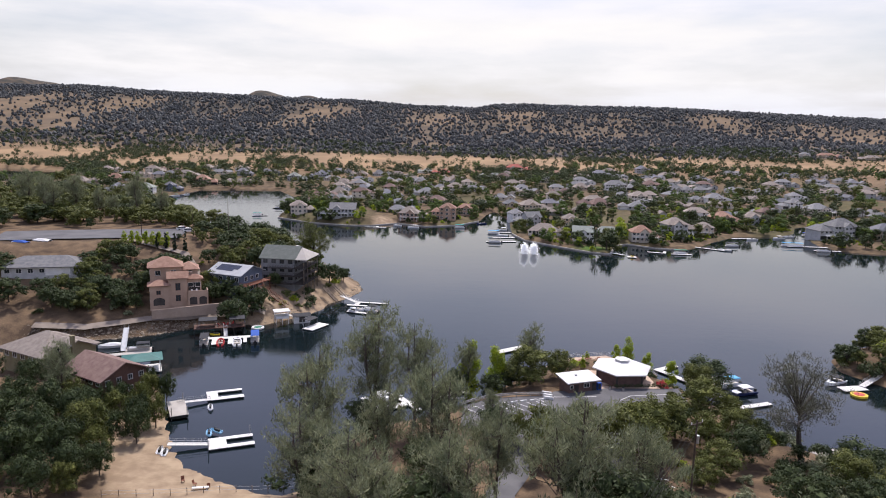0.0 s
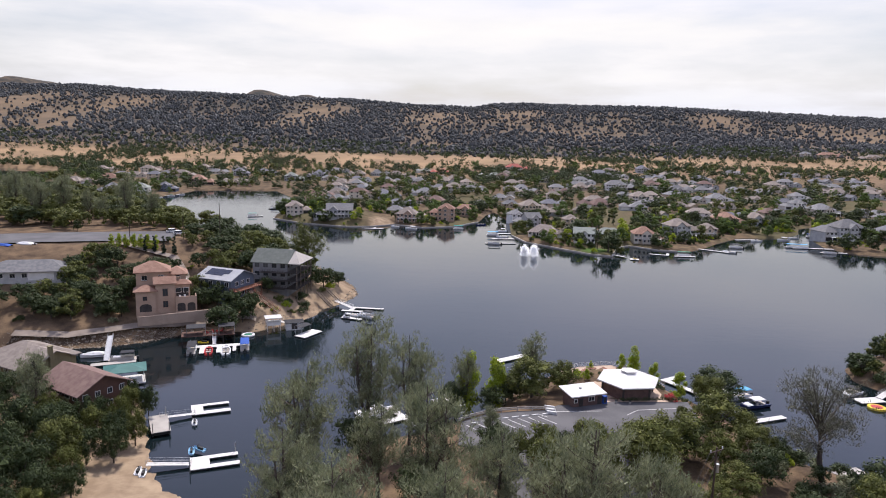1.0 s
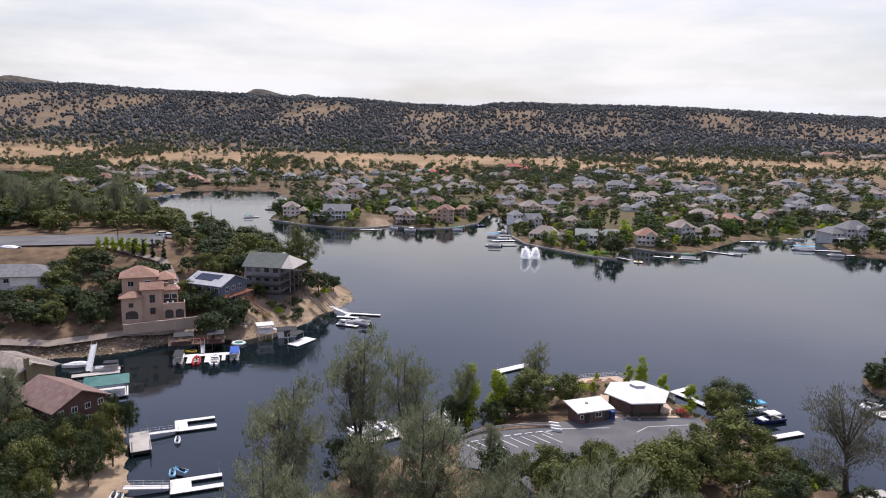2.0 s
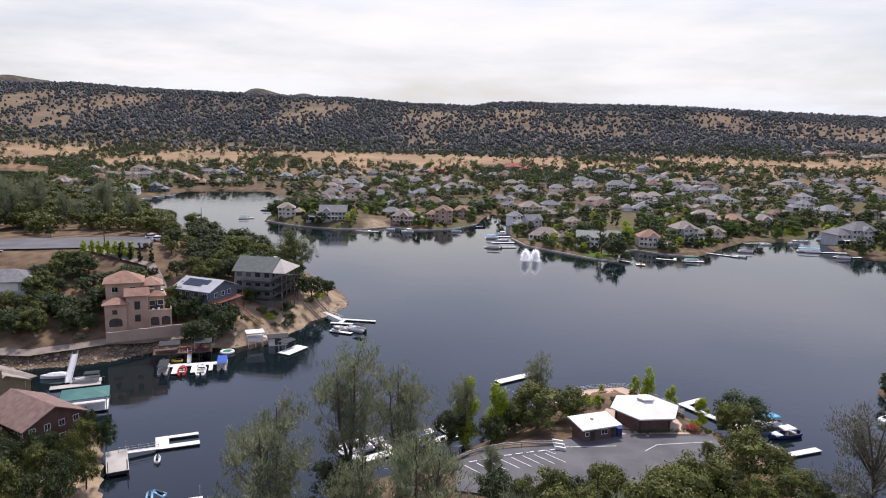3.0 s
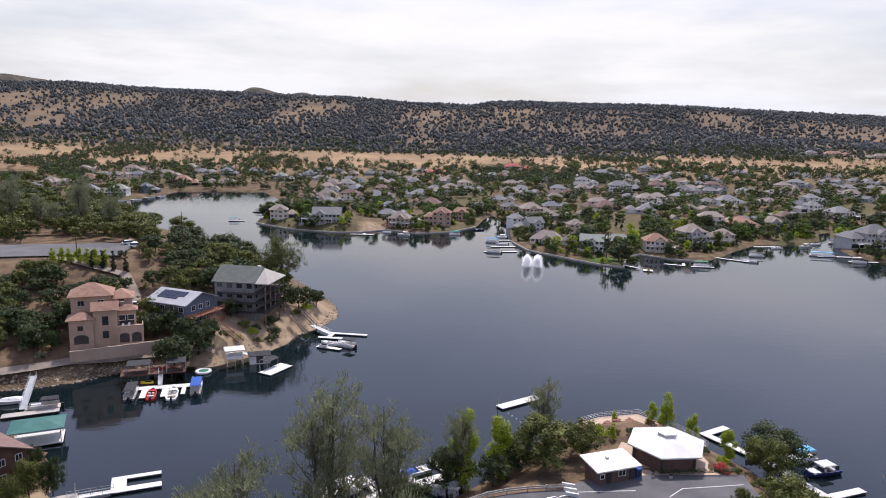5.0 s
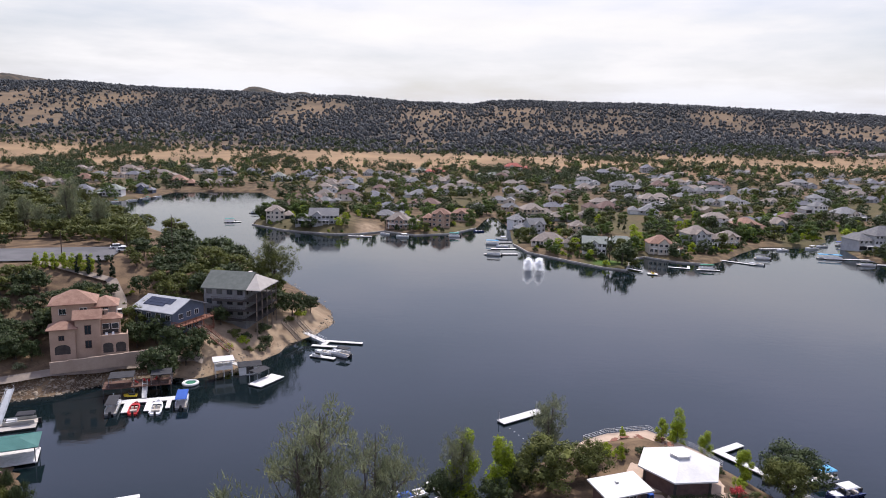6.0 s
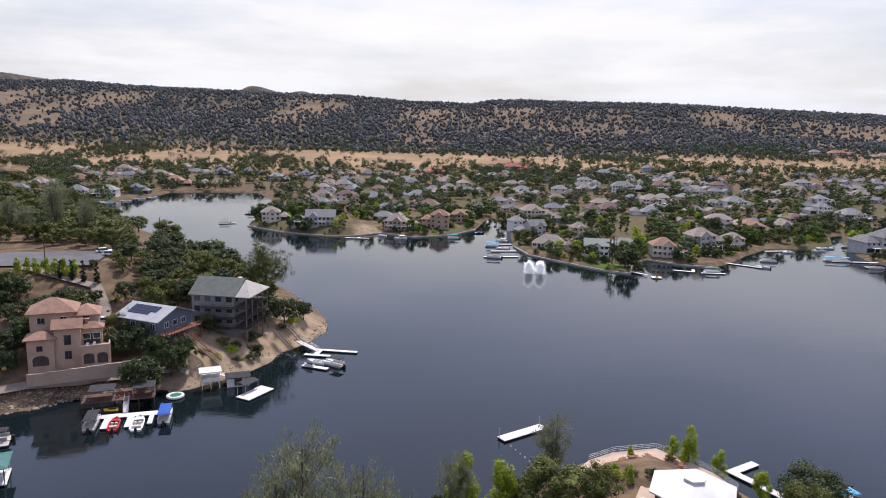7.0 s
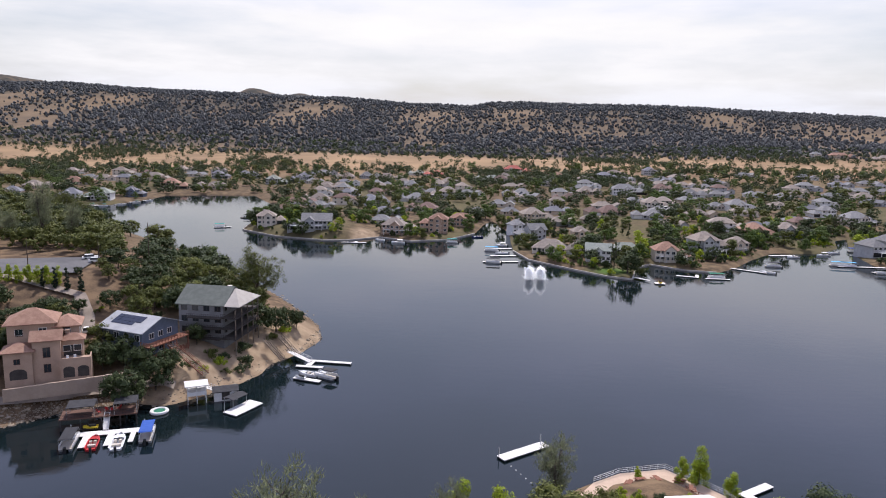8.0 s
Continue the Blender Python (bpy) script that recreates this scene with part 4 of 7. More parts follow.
box(bm, -0.5, 0.5, -0.42, 0.42, 0, 1.9, 0.04)
part("cabinet", bm, "canvas_blue", vend)
bm = bmesh.new()
box(bm, -0.4, 0.25, -0.45, -0.41, 0.5, 1.75)
part("front_panel", bm, "glass", vend)
for x, y in ((35.2, 143.0), (38.2, 142.7)):
    can = thing("litter_bin", at(x, y, 0, 5.05), "round pale litter bin with a dark lid on the yard", "litter bin", "litter bins")
    bm = bmesh.new()
    round_post(bm, 0, 0, 0, 0.85, 0.3, 10)
    part("drum", bm, "concrete", can)
    bm = bmesh.new()
    round_post(bm, 0, 0, 0.85, 1.05, 0.32, 10, 0.5)
    part("lid", bm, "dark", can)

hedge_r = np.random.default_rng(9)
hc = [(36.5 + 14 * u, 143.6 + 1.2 * u, 5.85 + 0.2 * hedge_r.uniform()) for u in np.linspace(0, 1, 34)]
q, f = leaf_cards(hedge_r, hc, [0.55] * len(hc), 40, 0.16)
tagged(new("hedge", fan_mesh("hedge", q.tolist(), f.tolist(), "live_oak")), "clipped dark green hedge before the pavilion", "hedge")

# railing and tables of the terrace
fence = thing("terrace_railing", Matrix.Identity(4), "thin metal railing round the lakeside terrace", "railing")
edge = [(28, 171, 2.55), (33.5, 174.5, 2.55), (42.5, 176.5, 2.55), (47.5, 170.5, 2.55), (50, 167, 2.55), (52, 161, 2.55)]
for a, b in zip(edge, edge[1:]):
    bm = bmesh.new()
    railing(bm, a, b, 1.05, 1.6, 3, 0.05)
    part("rail_section", bm, "metal", fence)
fence = thing("steps_railing", Matrix.Identity(4), "red-brown curved railing above the terrace", "railing")
edge = [(34, 166.5, 2.55), (37, 167.6, 2.55), (41, 167.8, 2.55), (45, 166.5, 2.55), (48, 163.5, 2.55)]
for a, b in zip(edge, edge[1:]):
    bm = bmesh.new()
    railing(bm, a, b, 1.0, 1.0, 2, 0.07)
    part("rail_section", bm, "redwood", fence)


def picnic_table():
    t = thing("picnic_table", at(36.5, 171.5, 15, 2.55), "red-brown picnic table with benches on the terrace", "picnic table", "picnic tables on the terrace")
    for k in range(4):
        bm = bmesh.new()
        box(bm, -0.95, 0.95, -0.38 + 0.2 * k, -0.20 + 0.2 * k, 0.72, 0.77)
        part("board", bm, "redwood", t)
    for y in (-0.75, 0.75):
        bm = bmesh.new()
        box(bm, -0.95, 0.95, y - 0.14, y + 0.14, 0.42, 0.47)
        part("bench", bm, "redwood", t)
    for x in (-0.7, 0.7):
        bm = bmesh.new()
        beam(bm, (x, -0.7, 0), (x, 0.25, 0.72), 0.08)
        beam(bm, (x, 0.7, 0), (x, -0.25, 0.72), 0.08)
        beam(bm, (x, -0.8, 0.4), (x, 0.8, 0.4), 0.07)
        part("leg", bm, "redwood", t)
    return t


table = picnic_table()
for x, y, rz in ((34.2, 170.2, 60), (39.5, 171.8, 100), (39.8, 168.6, 20), (43.5, 171.5, 140), (32.5, 167.5, 40), (44.5, 168.6, 75)):
    copy_thing(table, at(x, y, rz, 2.55))
shade = thing("closed_parasol", at(44.8, 172.0, 0, 2.55), "closed white parasol on the terrace", "parasol")
bm = bmesh.new()
round_post(bm, 0, 0, 0, 2.6, 0.04)
part("pole", bm, "metal", shade)
bm = bmesh.new()
round_post(bm, 0, 0, 1.0, 3.4, 0.42, 8, 0.1)
part("canopy", bm, "white", shade)

# ---- docks ----


def dock(x, y, rz, pieces, label="white floating dock on the lake", z=0.45, mat="dock", piles=(), group="", name="floating_dock"):
    """Decks given as (x0, x1, y0, y1) in the dock's own axes, each with a dark float under it, and piles at (x, y)."""
    d = thing(name, at(x, y, rz, z), label, "dock", group)
    for x0, x1, y0, y1 in pieces:
        bm = bmesh.new()
        box(bm, x0, x1, y0, y1, -0.12, 0.0, 0.05)
        deck = part("deck", bm, mat, d)
        bm = bmesh.new()
        box(bm, x0 + 0.12, x1 - 0.12, y0 + 0.12, y1 - 0.12, -0.75, -0.125)
        part("float", bm, "dark", deck)
    for px, py in piles:
        bm = bmesh.new()
        round_post(bm, px, py, -3.5, 1.7, 0.10)
        round_post(bm, px, py, 1.7, 1.95, 0.14, 8, 0.2)
        part("pile", bm, "metal", d)
    return d


def gangway(x0, y0, z0, x1, y1, z1, w=1.3, label="white gangway with rails down to the dock", mat="dock"):
    g = thing("gangway", Matrix.Identity(4), label, "gangway")
    bm = bmesh.new()
    beam(bm, (x0, y0, z0), (x1, y1, z1), w, 0.14)
    part("deck", bm, mat, g)
    way = Vector((x1 - x0, y1 - y0, 0)).normalized()
    side = Vector((-way.y, way.x, 0)) * (w / 2 - 0.05)
    for s in (-1, 1):
        bm = bmesh.new()
        a, b = Vector((x0, y0, z0 + 0.07)) + side * s, Vector((x1, y1, z1 + 0.07)) + side * s
        railing(bm, a, b, 0.9, 1.6, 2, 0.04)
        part("railing", bm, "metal", g)
    return g


dock(-51.0 - 3.9, 147.2, 22, [(-4.1, -1.6, -2.9, 2.9), (-1.6, 4.1, 1.7, 2.9), (-1.6, 4.1, -2.9, -1.2)], "white U-shaped floating dock with an empty slip", group="U-shaped docks")
gangway(-63.5, 140.2, 0.9, -57.2, 143.6, 0.55, 1.2)
dock(-46.0, 122.3, 21, [(-4.4, -0.9, -2.6, 2.6), (-0.9, 4.4, 1.3, 2.6), (-0.9, 4.4, -2.6, -1.2)], "white U-shaped floating dock with an empty slip", group="U-shaped docks", piles=((4.0, 2.9), (-4.5, -2.4)))
gangway(-57.5, 119.0, 1.1, -49.8, 120.6, 0.55, 1.3)
dock(-62.4, 137.2, -64, [(-4.6, 4.6, -1.9, 1.9)], "weathered grey fixed dock platform at the shore", 1.0, "concrete", ((-4.2, 1.6), (4.2, -1.6), (4.2, 1.6)), name="dock_platform")
dock(17.6, 187.4, 34.5, [(-6.0, 6.0, -1.25, 1.25)], "long white swimming float on open water", piles=((-5.6, 1.0), (5.6, 1.0)), name="swim_float")
dock(57.5, 168.5, -59, [(-4.5, 13.0, -0.9, 0.9), (-4.5, -2.7, 0.9, 7.2), (9.6, 11.2, 0.9, 7.4)], "white finger dock beside the terrace", group="finger docks")
dock(66.3, 150.0, -70, [(-6.0, 5.0, -0.9, 0.9), (3.3, 5.0, 0.9, 8.6)], "white finger dock beside the terrace", group="finger docks")
dock(-9.9, 145.2, 33, [(-10, 14.5, -1.1, 1.1), (-10, -8.2, 1.1, 8.4), (-2.5, -0.9, 1.1, 7.2), (4.6, 6.2, 1.1, 7.2), (-2.3, -1.0, -5.2, -1.1), (12.0, 13.5, 1.1, 6.5)], "long white marina dock with finger slips below the pines", name="marina_dock")
gangway(-4.5, 147.8, 0.6, 2.0, 143.5, 2.2, 1.1)
dock(75.3, 121.5, 15, [(-3.4, 3.4, 0.2, 2.6), (-3.4, -1.0, -4.0, 0.2)], "weathered pale L-shaped dock by the slope", mat="concrete")
dock(103.0, 160.5, 10, [(-4.0, 3.0, -1.6, 1.6)], "pale dock with a round float by the wooded islet")
gangway(105.5, 161.5, 0.6, 119.0, 171.5, 2.0, 1.6)
dock(-88.2, 176.6, 24, [(-7.5, 3.5, -1.2, 1.2)], "grey floating dock in the cove", mat="concrete")
gangway(-97.0, 189.5, 3.6, -92.5, 177.0, 0.6, 1.4, "long metal gangway from the bank to the cove dock", "metal")
dock(-67.5, 191.0, 15, [(-7.0, 6.6, 0.4, 2.6), (-4.6, -3.0, -5.0, 0.4), (0.0, 1.4, -5.0, 0.4), (4.4, 5.4, -4.2, 0.4)], "white boat dock with four slips below the villa", piles=((-7.2, 2.3), (6.8, 2.3)))
gangway(-70.2, 197.2, 2.6, -68.9, 193.2, 0.6, 1.1)
dock(-44.0, 206.6, 62, [(-4.4, 4.2, -2.1, 2.0)], "square white swim dock by the point", piles=((-4.0, 1.8),))
gangway(-55.5, 215.0, 2.0, -48.2, 212.6, 0.6, 1.3)
dock(-30.5, 237.5, -8, [(-3.0, 7.0, 1.2, 2.6), (-4.6, -3.0, -2.0, 2.6), (-7.0, 0.5, -3.6, -2.2)], "white L-shaped dock off the sandy point")
gangway(-41.0, 242.0, 2.2, -34.5, 238.5, 0.6, 1.6)
dock(-31.5, 227.2, -20, [(-4.6, 3.0, -3.0, -1.4)], "low white boat dock off the sandy point")

# a fixed platform with dark awnings above the villa's boats
plat = thing("boat_deck", at(-71.5, 197.6, 18, 2.6), "dark timber boat deck with awnings on posts above the dock", "deck")
bm = bmesh.new()
box(bm, -8.0, 7.0, -2.4, 2.6, -0.25, 0.0)
part("deck", bm, "siding_brown", plat)
for x in (-7.8, -4.0, 0.0, 3.6, 6.8):
    bm = bmesh.new()
    box(bm, x - 0.12, x + 0.12, -2.3, -2.06, -4.5, -0.25)
    part("post", bm, "siding_dark", plat)
for x0, x1 in ((-6.6, -1.2), (2.4, 7.0)):
    bm = bmesh.new()
    box(bm, x0, x1, -2.3, 2.2, 2.25, 2.38, 0.03)
    awn = part("awning", bm, "canvas_black", plat, "dark canvas awning")
    for x in (x0 + 0.1, x1 - 0.1):
        for y in (-2.2, 2.1):
            bm = bmesh.new()
            box(bm, x - 0.05, x + 0.05, y - 0.05, y + 0.05, 0, 2.25)
            part("awning_post", bm, "metal", awn)
for a, b in (((-8.0, -2.3, 0), (-0.4, -2.3, 0)), ((1.2, -2.3, 0), (7.0, -2.3, 0)), ((-8.0, -2.3, 0), (-8.0, 2.5, 0)), ((7.0, -2.3, 0), (7.0, 2.5, 0))):
    bm = bmesh.new()
    railing(bm, a, b, 1.0, 1.4, 3, 0.05)
    part("railing", bm, "siding_dark", plat)


def deck_chair(x, y, z, rz, mat="hull_red", label="red garden chair on the boat deck", group="chairs on the boat deck"):
    c = thing("garden_chair", at(x, y, rz, z), label, "chair", group)
    bm = bmesh.new()
    box(bm, -0.28, 0.28, -0.28, 0.28, 0.36, 0.42, 0.04)
    part("seat", bm, mat, c)
    bm = bmesh.new()
    beam(bm, (0, 0.26, 0.42), (0, 0.42, 1.0), 0.56, 0.05)
    part("backrest", bm, mat, c)
    for sx in (-0.24, 0.24):
        for sy in (-0.22, 0.22):
            bm = bmesh.new()
            beam(bm, (sx, sy, 0), (sx, sy, 0.36), 0.05)
            part("leg", bm, mat, c)
    return c


for k in range(4):
    deck_chair(-72.0 + 1.1 * k, 196.9 + 0.5 * k + 0.9 * (k % 2), 2.6, 150 + 35 * k)

# boathouse, hut and canopies by the point
bh = thing("boathouse", at(-50.0, 213.0, 20, 0.3), "small white boathouse with a black flat roof on the water", "boathouse")
bm = bmesh.new()
box(bm, -2.6, 2.6, -1.8, 1.8, -0.6, 2.1)
part("wall", bm, "white", bh)
bm = bmesh.new()
roof_mesh(bm, -2.6, 2.6, -1.8, 1.8, 2.1, 0.7, "gable", 0.4, 0.15)
part("roof", bm, "canvas_black", bh, "black felt roof")
bm = bmesh.new()
box(bm, -0.9, 0.9, -1.86, -1.78, 0.0, 1.8)
part("door", bm, "siding_dark", bh)
cv = thing("boat_canopy", at(-46.2, 208.6, 62, 0.45), "black boat canopy on four posts over the swim dock", "canopy")
bm = bmesh.new()
roof_mesh(bm, -2.4, 2.0, -1.4, 1.4, 2.0, 0.35, "gable", 0.2, 0.08)
part("canopy", bm, "canvas_black", cv)
for x in (-2.3, 1.9):
    for y in (-1.3, 1.3):
        bm = bmesh.new()
        box(bm, x - 0.05, x + 0.05, y - 0.05, y + 0.05, 0, 2.05)
        part("post", bm, "metal", cv)
wh = thing("white_hut", at(-56.0, 210.8, 22, 1.9), "small white hut on posts with a flat roof", "hut")
bm = bmesh.new()
box(bm, -2.1, 2.1, -1.7, 1.7, 0, 0.9)
part("wall", bm, "white", wh)
for x in (-2.0, 0, 2.0):
    for y in (-1.6, 1.6):
        bm = bmesh.new()
        box(bm, x - 0.08, x + 0.08, y - 0.08, y + 0.08, -2.8, 2.3)
        part("post", bm, "white", wh)
bm = bmesh.new()
box(bm, -2.6, 2.6, -2.1, 2.1, 2.3, 2.5, 0.05)
part("roof", bm, "roof_white", wh)
gr = thing("boat_shelter", at(-81.2, 163.2, 24, 0.5), "boat shelter with a teal-green metal roof over a white dock", "boat shelter")
bm = bmesh.new()
box(bm, -4.5, 4.5, -3.2, 3.2, -0.2, 0.0)
part("deck", bm, "dock", gr)
for x in (-4.2, 4.2):
    for y in (-2.9, 2.9):
        bm = bmesh.new()
        box(bm, x - 0.08, x + 0.08, y - 0.08, y + 0.08, -3, 3.2)
        part("post", bm, "metal", gr)
bm = bmesh.new()
roof_mesh(bm, -4.5, 4.5, -3.2, 3.2, 3.1, 0.9, "hip", 0.4, 0.12)
part("roof", bm, "roof_green", gr)

# ---- boats ----


def hull_mesh(bm, length, beam_w, deep, z0=-0.15, n=9):
    """A boat's hull, bow towards +y, open above, with a flat floor inside."""
    rings = []
    for i in range(n):
        u = i / (n - 1)
        half = beam_w / 2 * (1 - max(0, (u - 0.45) / 0.55) ** 2.2) + 0.03
        y = (u - 0.5) * length
        top = z0 + deep * (1 + 0.25 * u * u)
        rings.append([bm.verts.new(p) for p in ((-half, y, top), (-half * 0.8, y, z0 + 0.12), (0, y, z0 - 0.1 + 0.35 * max(0, u - 0.6)), (half * 0.8, y, z0 + 0.12), (half, y, top),
                                                (half * 0.82, y - 0.02, top), (half * 0.7, y - 0.02, z0 + deep * 0.55), (-half * 0.7, y - 0.02, z0 + deep * 0.55), (-half * 0.82, y - 0.02, top))])
    for a, b in zip(rings, rings[1:]):
        for i in range(9):
            j = (i + 1) % 9
            bm.faces.new((a[i], a[j], b[j], b[i]))
    bm.faces.new(rings[0])
    bm.faces.new(rings[-1][::-1])
    bmesh.ops.recalc_face_normals(bm, faces=bm.faces)


def runabout(x, y, rz, hull="hull_white", length=6.2, top=None, label="white motorboat moored at a dock", cover=None, group=""):
    b = thing("motorboat", at(x, y, rz, 0.12), label, "boat", group)
    w = 2.3 * length / 6.2
    bm = bmesh.new()
    hull_mesh(bm, length, w, 0.85)
    part("hull", bm, hull, b)
    bm = bmesh.new()
    v = [bm.verts.new(p) for p in ((-w * 0.36, length * 0.06, 0.72), (w * 0.36, length * 0.06, 0.72), (w * 0.30, length * -0.02, 1.2), (-w * 0.30, length * -0.02, 1.2))]
    v2 = [bm.verts.new((q.co.x, q.co.y + 0.05, q.co.z)) for q in v]
    bm.faces.new(v[::-1]), bm.faces.new(v2)
    for i in range(4):
        j = (i + 1) % 4
        bm.faces.new((v[i], v[j], v2[j], v2[i]))
    part("windscreen", bm, "glass", b)
    bm = bmesh.new()
    box(bm, -w * 0.38, w * 0.38, length * 0.09, length * 0.33, 0.6, 0.8, 0.25)
    part("foredeck", bm, hull if hull != "hull_navy" else "hull_white", b)
    for s in (-1, 1):
        bm = bmesh.new()
        box(bm, s * w * 0.18 - 0.26, s * w * 0.18 + 0.26, -length * 0.12, -length * 0.03, 0.35, 0.95, 0.08)
        part("seat", bm, "seat", b)
    bm = bmesh.new()
    box(bm, -w * 0.33, w * 0.33, -length * 0.36, -length * 0.26, 0.35, 0.78, 0.08)
    part("bench", bm, "seat", b)
    bm = bmesh.new()
    box(bm, -0.22, 0.22, -length * 0.58, -length * 0.49, -0.2, 0.95, 0.08)
    part("outboard_motor", bm, "dark", b)
    if top:
        bm = bmesh.new()
        prism(bm, [(-w * 0.42, -length * 0.34), (w * 0.42, -length * 0.34), (w * 0.42, length * 0.08), (-w * 0.42, length * 0.08)], 1.85, 2.0, 0.86)
        part("canopy", bm, top, b)
        for sx in (-1, 1):
            for yy in (-0.3, 0.05):
                bm = bmesh.new()
                beam(bm, (sx * w * 0.4, yy * length, 0.7), (sx * w * 0.38, yy * length, 1.87), 0.04)
                part("canopy_post", bm, "metal", b)
    if cover:
        bm = bmesh.new()
        prism(bm, [(-w * 0.48, -length * 0.48), (w * 0.48, -length * 0.48), (w * 0.46, length * 0.12), (w * 0.1, length * 0.44), (-w * 0.1, length * 0.44), (-w * 0.46, length * 0.12)], 0.72, 1.25, 0.45)
        part("cover", bm, cover, b)
    return b


def pontoon(x, y, rz, top="canvas_black", length=7.0, label="pontoon boat with a canvas canopy", side="hull_white", group="", full=False):
    b = thing("pontoon_boat", at(x, y, rz, 0.1), label, "boat", group)
    for s in (-1, 1):
        bm = bmesh.new()
        bmesh.ops.create_cone(bm, cap_ends=True, segments=10, radius1=0.33, radius2=0.33, depth=length * 0.92, matrix=Matrix.Translation((s * 0.85, 0, 0.05)) @ Matrix.Rotation(math.pi / 2, 4, "X"))
        part("tube", bm, "metal", b)
    bm = bmesh.new()
    box(bm, -1.25, 1.25, -length / 2, length / 2, 0.4, 0.5, 0.15)
    part("deck", bm, "seat", b)
    for x0, x1, y0, y1 in ((-1.25, -1.18, -length * 0.42, length * 0.42), (1.18, 1.25, -length * 0.42, length * 0.42), (-1.18, -0.4, length * 0.40, length * 0.42), (0.4, 1.18, length * 0.40, length * 0.42)):
        bm = bmesh.new()
        box(bm, x0, x1, y0, y1, 0.5, 1.15)
        part("fence_panel", bm, side, b)
    for s in (-1, 1):
        bm = bmesh.new()
        box(bm, s * 0.8 - 0.33, s * 0.8 + 0.33, length * 0.08, length * 0.36, 0.5, 0.95, 0.08)
        part("bench", bm, "hull_white", b)
    bm = bmesh.new()
    box(bm, -0.25, 0.25, -length * 0.58, -length * 0.49, -0.2, 1.0, 0.08)
    part("outboard_motor", bm, "dark", b)
    if top:
        y0, y1 = (-length * 0.45, length * 0.42) if full else (-length * 0.42, length * 0.08)
        bm = bmesh.new()
        prism(bm, [(-1.25, y0), (1.25, y0), (1.25, y1), (-1.25, y1)], 2.25, 2.42, 0.88, 0, (y0 + y1) / 2)
        part("canopy", bm, top, b)
        for sx in (-1.18, 1.18):
            for yy in (y0 + 0.1, y1 - 0.1):
                bm = bmesh.new()
                beam(bm, (sx, yy, 1.1), (sx, yy, 2.3), 0.04)
                part("canopy_post", bm, "metal", b)
    return b


def jet_ski(x, y, rz, mat="hull_white", z=0.15, label="small jet ski parked at a dock", group=""):
    b = thing("jet_ski", at(x, y, rz, z), label, "jet ski", group)
    bm = bmesh.new()
    hull_mesh(bm, 2.9, 1.1, 0.5, -0.1, 7)
    part("hull", bm, mat, b)
    bm = bmesh.new()
    box(bm, -0.22, 0.22, -1.1, 0.3, 0.3, 0.75, 0.1)
    part("seat", bm, "dark", b)
    bm = bmesh.new()
    beam(bm, (-0.4, 0.35, 0.95), (0.4, 0.35, 0.95), 0.07)
    beam(bm, (0, 0.5, 0.4), (0, 0.35, 0.95), 0.12)
    part("handlebar", bm, "dark", b)
    return b


pontoon(-73.4, 187.4, 15, "canvas_black", 7.2, "pontoon boat under a black canopy in a dock slip", full=True)
runabout(-68.6, 187.4, 15, "hull_red", 6.0, None, "red and white motorboat in a dock slip")
runabout(-64.0, 188.2, 15, "hull_white", 7.0, None, "large white motorboat in a dock slip")
pontoon(-59.6, 191.6, 15, "canvas_blue", 7.2, "pontoon boat under a bright blue canopy", full=True)
jet_ski(-72.4, 193.9, 100, "hull_yellow", 0.65, "yellow kayak-like float on the boat dock")
pontoon(-28.6, 228.0, 60, "canvas_black", 7.0, "pontoon boat with a black canopy off the point")
runabout(-33.5, 229.2, 70, "hull_white", 5.5, None, "white motorboat moored off the sandy point")
jet_ski(-34.8, 226.0, 70, "hull_white", 0.6)
runabout(-98.2, 181.6, 110, "hull_white", 6.5, None, "white motorboat moored in the cove", cover="white")
pontoon(-89.0, 178.9, 110, "canvas_black", 7.0, "grey covered boat at the cove dock", "metal", full=False)
jet_ski(-51.5, 125.4, 20, "hull_blue", 0.6, "light blue pedal boat beside the dock")
jet_ski(-50.3, 126.2, 60, "hull_blue", 0.6, "light blue pedal boat beside the dock")
jet_ski(-55.9, 139.6, 20, "hull_white", 0.15, "small white dinghy beside the dock")
jet_ski(-58.4, 117.6, 10, "hull_white", None, "white jet ski drawn up on the beach", "jet skis on the beach")
jet_ski(-57.2, 117.0, 10, "hull_white", None, "white jet ski drawn up on the beach", "jet skis on the beach")
runabout(71.6, 155.6, 108, "hull_navy", 8.0, "white", "white and navy cabin boat at the finger dock")
pontoon(70.2, 160.8, 108, "canvas_sky", 7.5, "pontoon boat with a pale canopy at the finger dock")
runabout(65.8, 164.4, 108, "hull_white", 6.5, "canvas_teal", "white boat with a teal top at the finger dock")
runabout(62.2, 161.6, 108, "hull_white", 5.6, None, "white motorboat at the finger dock")
pontoon(-18.6, 144.6, 123, "white", 7.0, "pontoon boat with a pale canopy at the marina dock")
runabout(-15.9, 147.4, 123, "hull_white", 6.2, None, "white motorboat at the marina dock")
runabout(-7.6, 151.2, 123, "hull_white", 5.6, None, "white motorboat with blue cover at the marina dock", cover="canvas_blue")
runabout(-5.6, 152.4, 123, "hull_white", 5.6, None, "white motorboat at the marina dock")
runabout(100.0, 164.5, 120, "hull_white", 7.5, "canvas_black", "turquoise and white boat under a dark top by the islet", cover=None)
ring = thing("trampoline_float", at(-62.0, 207.2 - 3.4, 0, 0.05), "round white and green water trampoline by the bank", "water trampoline")
bm = bmesh.new()
